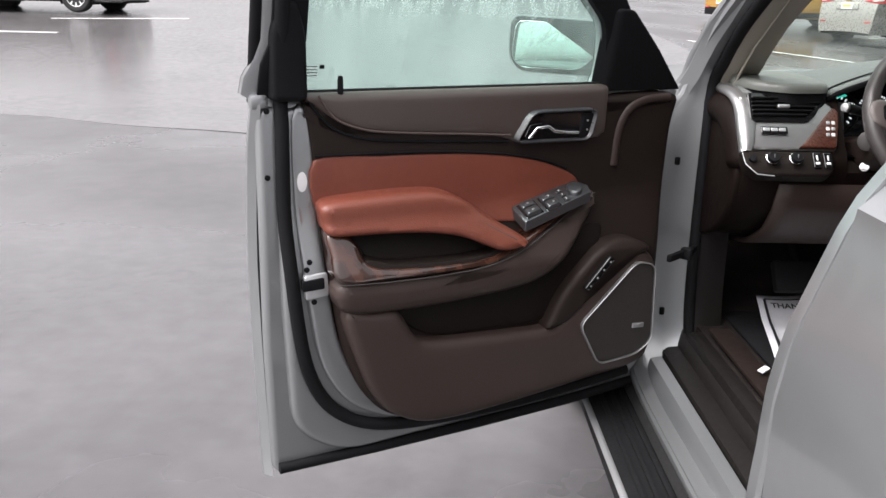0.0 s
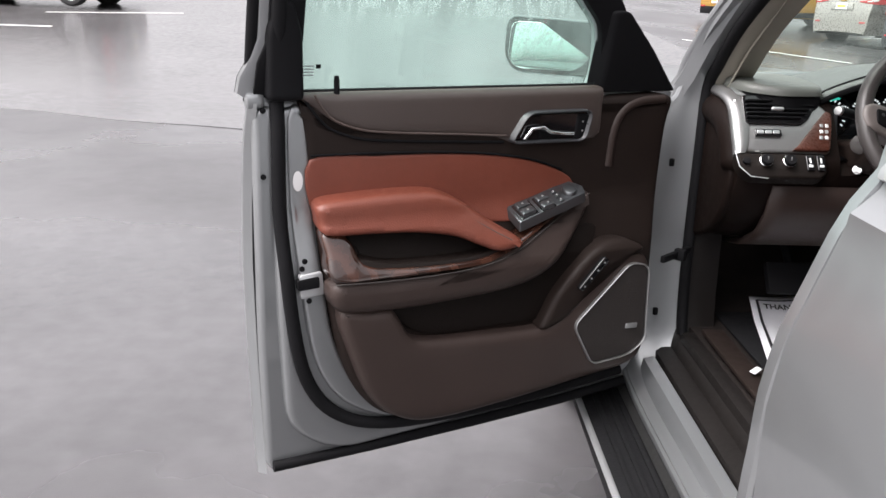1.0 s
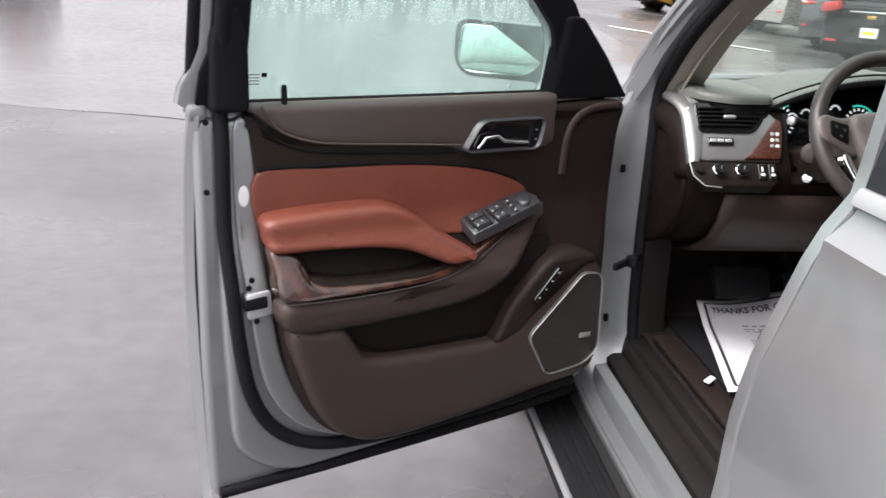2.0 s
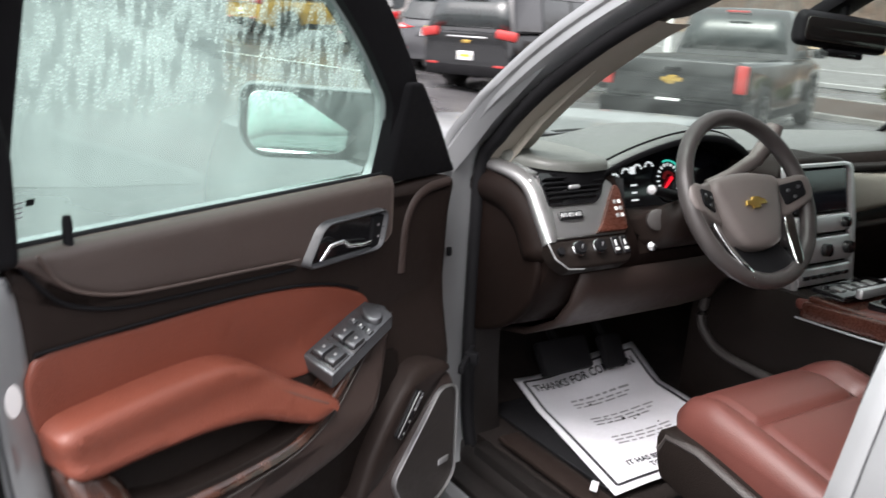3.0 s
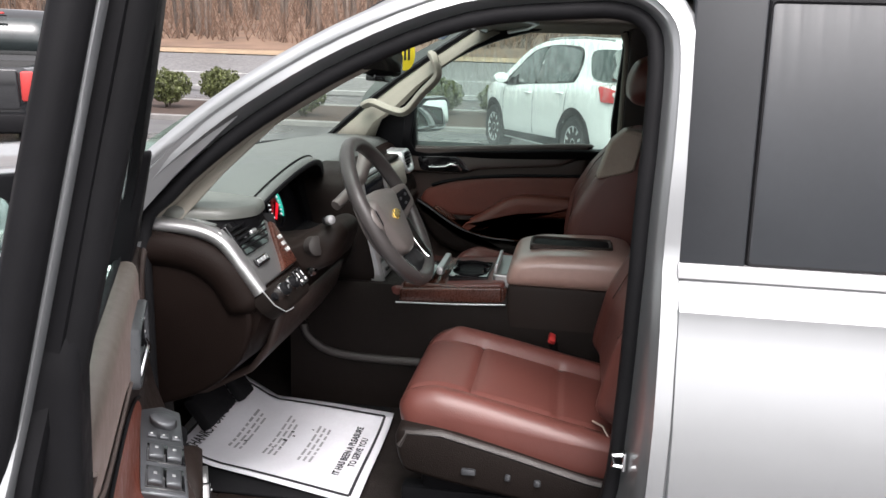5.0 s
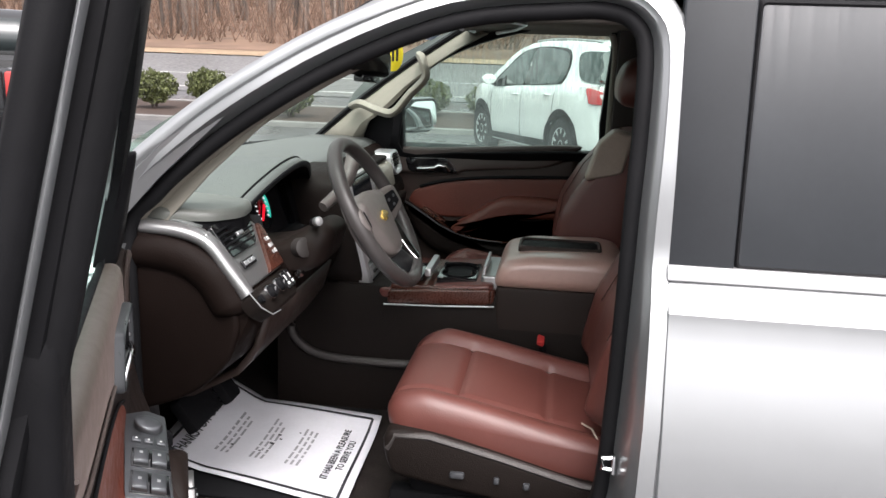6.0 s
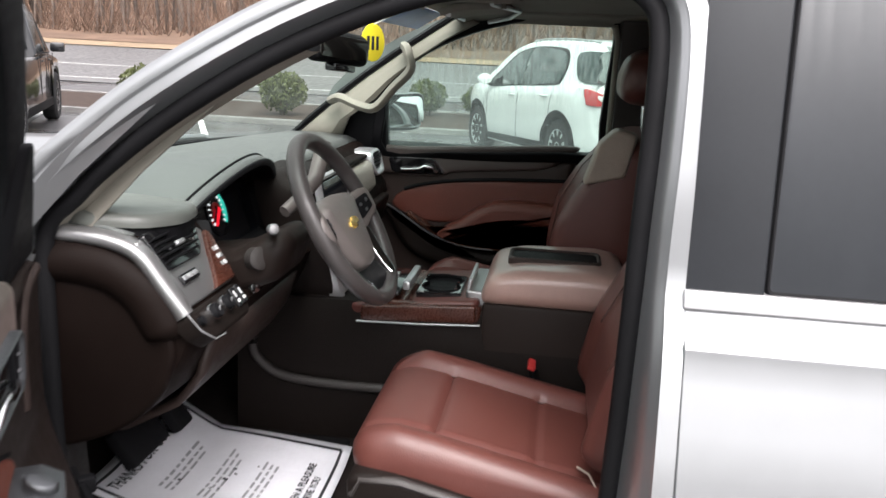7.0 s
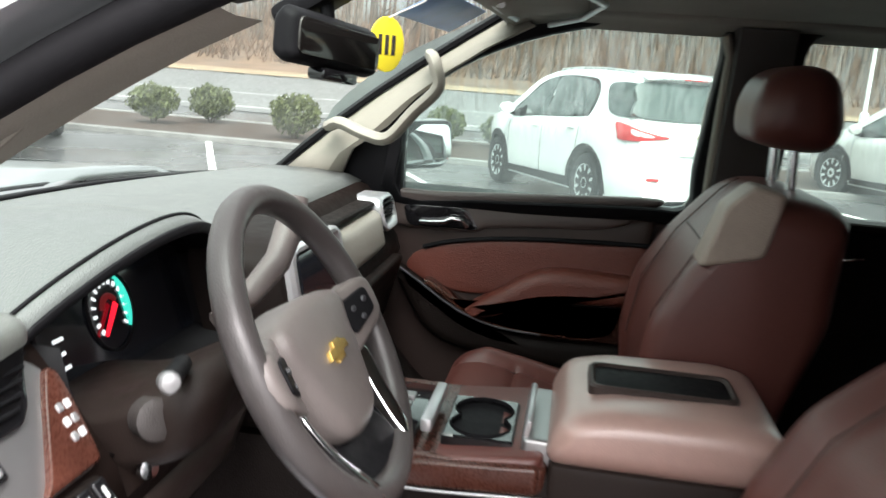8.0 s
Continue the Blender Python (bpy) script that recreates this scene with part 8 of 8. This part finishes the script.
def crossover(name, label, paint, L=4.65, W=1.84, H=1.66, wb=2.73, wr=0.345, glass=None, spokes=5):
    """A rounded crossover lofted along its length: x to its right, y forward, origin on the ground between the axles."""
    root = tagged(new(name), label, "car", "parked vehicles")
    gl = glass or M_DARKGLASS
    k_ = L / 4.65
    kh = H / 1.66
    hw = W / 2
    tops = [(-2.335, 0.26), (-2.33, 0.52), (-2.32, 0.66), (-2.30, 0.82), (-2.27, 0.97), (-2.22, 1.04), (-2.15, 1.15), (-2.05, 1.35), (-1.975, 1.50), (-1.94, 1.555), (-1.88, 1.590), (-1.6, 1.625), (-1.0, 1.655), (-0.3, 1.66),
            (0.15, 1.635), (0.45, 1.575), (0.62, 1.51), (1.0, 1.27), (1.28, 1.095), (1.40, 1.06), (1.8, 1.0), (2.05, 0.93), (2.2, 0.84), (2.27, 0.72), (2.30, 0.58), (2.31, 0.48)]

    def roofline(y):
        return kh * float(np.interp(y / k_, [p[0] for p in tops], [p[1] for p in tops]))

    def belt(y):
        return kh * (1.035 - 0.035 * y / k_)

    def flank(y, z):
        """Half the width at a station and a height."""
        t = y / k_
        x = hw - 0.34 * max(0.0, (t - 1.15) / 1.16) ** 2.6 - 0.20 * max(0.0, (-1.45 - t) / 0.88) ** 2.4
        b = belt(y)
        if z < b:
            return x - 0.05 * max(0.0, (0.55 - z) / 0.3) ** 2 - 0.035 * max(0.0, (z - 0.78) / (b - 0.78)) ** 2 - 0.012 * math.exp(-((z - 0.62) / 0.06) ** 2)
        return x - 0.045 - 0.36 * (z - b) - 0.10 * max(0.0, z - b - 0.35) - 0.06 * max(0.0, (-1.6 - t) / 0.4)
    zb = 0.23
    stations = sorted(set([round(v, 3) for v in np.arange(-2.275, 2.32, 0.055)] + [p[0] for p in tops]))
    arch = wr * 1.16
    verts_, faces_, keep = [], [], []
    rows_ = []
    for y in [v * k_ for v in stations]:
        top = roofline(y)
        rr = min(0.075, (top - zb) * 0.3)
        b_ = belt(y)
        if top - rr > b_ + 0.12:
            levels = [zb + (b_ - 0.005 - zb) * q / 7 for q in range(8)] + [b_ + 0.02 + (top - rr - b_ - 0.02) * q / 5 for q in range(6)]
        else:
            levels = [zb + (top - rr - zb) * q / 13 for q in range(14)]
        ring = [(flank(y, z), z) for z in levels]
        x1 = ring[-1][0]
        ring += [(x1 - rr * (1 - math.cos(a)) * 1.15, top - rr + rr * math.sin(a)) for a in (0.5, 1.0, 1.57)]
        xt = ring[-1][0]
        ring += [(xt * q, top + 0.025 * (1 - q * q)) for q in (0.75, 0.5, 0.25, 0.0)]
        full = [(x, z) for x, z in ring] + [(-x, z) for x, z in reversed(ring[:-1])]
        rows_.append(len(verts_))
        verts_ += [Vector((x, y, z)) for x, z in full]
    n = len(full)
    for a, b in zip(rows_, rows_[1:]):
        for q in range(n - 1):
            f = (a + q, a + q + 1, b + q + 1, b + q)
            c = sum((verts_[v] for v in f), Vector()) / 4
            if abs(c.x) > hw * 0.55 and any(math.hypot(c.y - yc, c.z - wr) < arch for yc in (wb / 2, -wb / 2)):
                continue
            faces_.append(f)
    me_ = bpy.data.meshes.new("body")
    me_.from_pydata([tuple(v) for v in verts_], [], faces_)
    me_.shade_smooth()
    me_.set_sharp_from_angle(angle=radians(48))
    me_.materials.append(paint)
    body_ = new("body", me_)
    body_.parent = root

    def on_side(sg, lift=0.0):
        return lambda a, b, w: Vector((sg * (flank(a, b) + w + lift), a, b))
    for sg in (-1, 1):
        f = on_side(sg)
        b0, b1 = belt(0.0) + 0.035, kh * 1.555
        plate("window_surround", spline([(1.00 * k_, belt(1.0) + 0.015), (0.62 * k_, 1.32 * kh), (0.32 * k_, 1.50 * kh), (-0.20 * k_, 1.575 * kh), (-0.85 * k_, 1.565 * kh), (-1.18 * k_, 1.52 * kh), (-1.33 * k_, 1.36 * kh), (-1.30 * k_, belt(-1.3) + 0.06), (-1.10 * k_, belt(-1.1) + 0.020), (0.0, belt(0) + 0.010)], 4, True), -0.03, 0.009, M_BLACK, root, f, 0.003)
        plate("side_window", spline([(0.92 * k_, belt(0.9) + 0.035), (0.60 * k_, 1.29 * kh), (0.30 * k_, 1.475 * kh), (-0.06 * k_, 1.545 * kh), (-0.10 * k_, 1.30 * kh), (-0.11 * k_, b0), (0.4 * k_, belt(0.4) + 0.035)], 4, True), -0.02, 0.014, gl, root, f, 0.003)
        plate("side_window", spline([(-0.17 * k_, b0), (-0.16 * k_, 1.30 * kh), (-0.14 * k_, 1.550 * kh), (-0.80 * k_, 1.540 * kh), (-1.14 * k_, 1.49 * kh), (-1.28 * k_, 1.35 * kh), (-1.25 * k_, belt(-1.25) + 0.07), (-0.9 * k_, belt(-0.9) + 0.04)], 4, True), -0.02, 0.014, gl, root, f, 0.003)
        plate("quarter_window", spline([(-1.52 * k_, 1.49 * kh), (-1.60 * k_, 1.30 * kh), (-1.75 * k_, 1.16 * kh), (-2.11 * k_, 1.150 * kh), (-2.05 * k_, 1.38 * kh), (-1.96 * k_, 1.50 * kh)], 4, True), -0.03, 0.014, gl, root, f, 0.003)
        for y0 in (0.95, -0.13, -1.12):
            tube("door_gap", [f(y0 * k_ - 0.10 * max(0, z - 0.75) * (1 if y0 < -1 else 0), z, 0.001) for z in np.linspace(0.36, belt(y0) + 0.01, 7)], 0.004, M_SHADOWGAP, root, seg=5)
        for y0 in (0.05, -0.95):
            tube("door_handle", [f(y0 * k_ + d, belt(y0) - 0.11, 0.014 if abs(d) < 0.08 else 0.0) for d in (-0.09, -0.075, 0.0, 0.075, 0.09)], 0.014, paint, root, seg=8, flat=0.8)
        # dark lower cladding and arch lips
        plate("sill_cladding", rounded([(-wb / 2 + arch, 0.25), (-wb / 2 + arch + 0.02, 0.37), (wb / 2 - arch - 0.02, 0.34), (wb / 2 - arch, 0.25)], 0.02), -0.03, 0.012, M_BLACK, root, f, 0.008)
        for yc in (wb / 2, -wb / 2):
            aa = [math.pi * (q / 16 * 1.10 - 0.05) for q in range(17)]
            skin("arch_lip", [[f(yc + (arch + d) * math.cos(a), max(0.24, wr + (arch + d) * math.sin(a)), w) for a in aa] for d, w in ((-0.035, -0.04), (-0.03, 0.010), (0.0, 0.016), (0.045, 0.012), (0.055, 0.0))], M_BLACK, root)
            wheel(root, (sg * (hw - 0.125), yc, wr), wr, 0.225, sg, spokes * 2, M_BRIGHTRIM)
            arch_liner(root, sg * (hw - 0.045), sg * (hw - 0.40), yc, wr, arch - 0.004)
        lathe("side_mirror", [(0.02, -0.06), (0.075, -0.045), (0.092, 0.0), (0.085, 0.04), (0.03, 0.055)], Matrix.Translation((sg * (flank(0.86 * k_, belt(0.9)) + 0.12), 0.86 * k_, belt(0.9) + 0.105)) @ Matrix.Rotation(radians(90), 4, "X") @ Matrix.Diagonal((1.25, 0.85, 1, 1)), paint, root, 14)
        tube("mirror_foot", [(sg * (flank(0.88 * k_, belt(0.9)) - 0.02), 0.88 * k_, belt(0.9) + 0.02), (sg * (flank(0.88 * k_, belt(0.9)) + 0.10), 0.86 * k_, belt(0.9) + 0.06)], 0.028, M_BLACK, root, seg=7)
        # tail lamp round the rear corner: a pointed wedge on the flank that runs onto the hatch

        def corner(a, b, w, sg=sg):
            y0 = -1.80 * k_ - a
            yr = max(y0, -2.262 * k_)
            over = max(0.0, yr - y0)
            return Vector((sg * (flank(yr, b) - over + w * 0.7), yr - w - 0.06 * over, b))
        lamp = plate("tail_light", spline([(0.10, 1.075), (0.25, 1.065), (0.44, 1.02), (0.66, 0.975), (0.80, 0.955), (0.76, 0.930), (0.45, 0.895), (0.20, 0.895), (0.15, 0.96)], 4, True), -0.02, 0.022, M_TAILRED, root, corner, 0.008, "red tail lamp with a clear insert")
        plate("clear_insert", spline([(0.34, 1.015), (0.44, 0.995), (0.62, 0.955), (0.58, 0.940), (0.38, 0.955)], 3, True), 0.0, 0.026, M_WHITE, lamp, corner, 0.003)
        tube("roof_rail", [(sg * (flank(y, roofline(y)) - 0.05), y, roofline(y) + 0.012) for y in np.linspace(-1.75 * k_, 0.10 * k_, 9)], 0.016, M_SATIN, root, seg=7)
        plate("headlight", spline([(1.78, 0.90), (2.02, 0.875), (2.20, 0.80), (2.16, 0.75), (1.95, 0.78)], 4, True), -0.03, 0.006, M_CHROME, root, lambda a, b, w, sg=sg: Vector((sg * (flank(a * k_, b) + w), a * k_, b)), 0.004)
        block("reflector", (sg * hw * 0.68, -2.325 * k_, 0.50), (0.20, 0.03, 0.035), M_TAILRED, root, 0.008, (0, 0, sg * 14))

    def hatch(a, b, w):
        """On the sloping tail: b is the height."""
        y = float(np.interp(b / kh, [0.52, 0.66, 0.82, 0.97, 1.04, 1.15, 1.35, 1.50, 1.555], [-2.33, -2.32, -2.30, -2.27, -2.22, -2.15, -2.05, -1.975, -1.94])) * k_
        return Vector((a, y - w - 0.02 * (1 - (a / hw) ** 2), b + w * 0.4 + 0.02))
    plate("rear_window", spline([(-0.76, 1.13 * kh), (-0.735, 1.30 * kh), (-0.66, 1.49 * kh), (0.0, 1.505 * kh), (0.66, 1.49 * kh), (0.735, 1.30 * kh), (0.76, 1.13 * kh), (0.0, 1.10 * kh)], 4, True), -0.04, 0.012, gl, root, hatch, 0.004)
    skin("spoiler", [[Vector((x, y, z - 0.02 * (x / 0.6) ** 2)) for x in np.linspace(-0.60, 0.60, 9)] for y, z in ((-1.84 * k_, 1.605 * kh), (-1.99 * k_, 1.592 * kh), (-2.05 * k_, 1.578 * kh), (-2.03 * k_, 1.556 * kh), (-1.94 * k_, 1.545 * kh))], paint, root, 0.01)
    block("high_brake_light", (0, -2.045 * k_, 1.572 * kh), (0.30, 0.02, 0.016), M_TAILRED, root, 0.004)
    plate("plate_recess", rounded([(-0.30, 0.74), (-0.28, 0.90), (0.28, 0.90), (0.30, 0.74)], 0.03), -0.02, 0.010, paint, root, hatch, 0.006)
    npl = plate("number_plate", rounded([(-0.15, 0.745), (-0.15, 0.885), (0.15, 0.885), (0.15, 0.745)], 0.01), 0.0, 0.018, M_WHITE, root, hatch, 0.003)
    plate("plate_bar", rounded([(-0.11, 0.795), (-0.11, 0.835), (0.11, 0.835), (0.11, 0.795)], 0.004), 0.0, 0.021, M_YELLOW, npl, hatch, 0.001)
    plate("badge", [(-0.09, 0.935), (-0.03, 0.935), (-0.03, 0.920), (0.03, 0.920), (0.03, 0.935), (0.09, 0.935), (0.08, 0.958), (0.03, 0.958), (0.03, 0.972), (-0.03, 0.972), (-0.03, 0.958), (-0.08, 0.958)], 0.0, 0.020, M_GOLD, root, hatch, 0.003)
    block("lower_bumper", (0, -2.215 * k_, 0.275), (W * 0.74, 0.16, 0.12), M_BLACK, root, 0.05)
    block("grille", (0, 2.25 * k_, 0.66), (W * 0.55, 0.10, 0.20), M_BLACK, root, 0.03)

    def ws_f(a, b, w):
        return Vector((a, b * k_, roofline(b * k_) + w + 0.025 * (1 - (a / 0.65) ** 2)))
    plate("windscreen", spline([(-0.66, 1.20), (-0.60, 0.90), (-0.52, 0.58), (0.0, 0.55), (0.52, 0.58), (0.60, 0.90), (0.66, 1.20), (0.0, 1.27)], 4, True), -0.03, 0.010, gl, root, ws_f, 0.003)
    block("underbody", (0, 0, 0.30), (W * 0.78, L * 0.86, 0.14), M_SHADOWGAP, root, 0.02)
    return root


M_BRIGHTRIM = mat("bright_rim", (0.70, 0.71, 0.72), 0.30, 0.6, var=0.05)
M_TAILRED = mat("tail_lamp_red", (0.50, 0.018, 0.022), 0.12, var=0.15, vscale=20, coat=0.6)


def put(ob, x, y, az, z=None, pitch=0.0):
    ob.matrix_basis = Matrix.Translation((x, y, gz(x, y) if z is None else z)) @ Matrix.Rotation(radians(-az), 4, "Z") @ Matrix.Rotation(radians(pitch), 4, "X")
    return ob


HD = 65.0
P_WHITE = car_paint("white_paint", (0.80, 0.81, 0.81), 0.0, 0.3)
P_BLACK = car_paint("black_paint", (0.010, 0.011, 0.013), 0.2, 0.15)
P_DARK = car_paint("graphite_paint", (0.060, 0.062, 0.068), 0.5, 0.22)
P_TAN = car_paint("champagne_paint", (0.40, 0.37, 0.35), 0.6, 0.28)
P_PALE = car_paint("pale_silver_paint", (0.60, 0.60, 0.58), 0.3, 0.25)
P_GOLD = car_paint("amber_paint", (0.50, 0.27, 0.03), 0.4, 0.25)
M_CARGLASS = mat("pale_car_window", (0.045, 0.06, 0.058), 0.12, var=0.2, coat=0.2)


def spot(tail, L, wb, az=HD):
    """The origin of a vehicle whose tail's middle is given."""
    d = wb / 2 + (L - wb) * 0.53
    return tail[0] + math.sin(radians(az)) * d, tail[1] + math.cos(radians(az)) * d


w1 = crossover("white_crossover", "white crossover with wet dark windows, parked nose to the road", P_WHITE, glass=M_CARGLASS)
put(w1, 10.27, -0.95, 63, 0.0, -1.0)
x, y = spot((6.92, 6.62), 5.6, 3.6)
put(vehicle("black_pickup", "black pickup with a gold badge on its tailgate", P_BLACK, "pickup", 5.6, 2.0, 1.86, 3.6, 0.40, badge=True, category="pickup"), x, y, HD)
x, y = spot((7.0, 11.7), 5.6, 3.3)
put(vehicle("black_suv", "large black SUV with a white plate", P_BLACK, "van", 5.6, 2.02, 1.88, 3.3, 0.40, badge=True), x, y, HD)
x, y = spot((7.9, 14.6), 4.7, 2.75)
put(crossover("dark_crossover", "dark grey crossover in the parking row", P_DARK, 4.7, 1.85, 1.66, 2.75, 0.36), x, y, HD)
x, y = spot((7.8, 17.6), 4.7, 2.75)
put(crossover("champagne_crossover", "pale champagne crossover in the parking row", P_TAN, 4.7, 1.85, 1.66, 2.75, 0.36), x, y, HD)
x, y = spot((6.3, 20.6), 4.4, 2.6)
put(vehicle("amber_suv", "amber yellow compact SUV in the parking row", P_GOLD, "van", 4.4, 1.82, 1.66, 2.6, 0.36), x, y, 80)
put(crossover("black_crossover", "black crossover across the lot", P_BLACK, 4.7, 1.85, 1.62, 2.75, 0.36), -10.7, 18.9, -82)
put(crossover("silver_crossover", "silver-grey crossover beside the white one", P_PALE, 4.7, 1.85, 1.66, 2.75, 0.37, M_CARGLASS), 12.6, -6.2, 66)
# light pole
for x, y in ((14.2, 13.6), (33.0, -11.2)):
    pole = lathe("light_pole", [(0.16, 0), (0.16, 0.5), (0.075, 0.55), (0.06, 7.5), (0.02, 7.55)], Matrix.Translation((x, y, gz(x, y))), M_WHITE, None, 14, "pale round light pole")
    tagged(pole, category="light pole")
    lathe("base_plate", [(0.22, 0), (0.22, 0.03), (0.16, 0.04)], Matrix.Translation((x, y, gz(x, y))), M_KERB, pole, 14)
    block("lamp_head", (x - 0.4, y, gz(x, y) + 7.5), (0.8, 0.3, 0.12), M_SATINDARK, pole, 0.03)
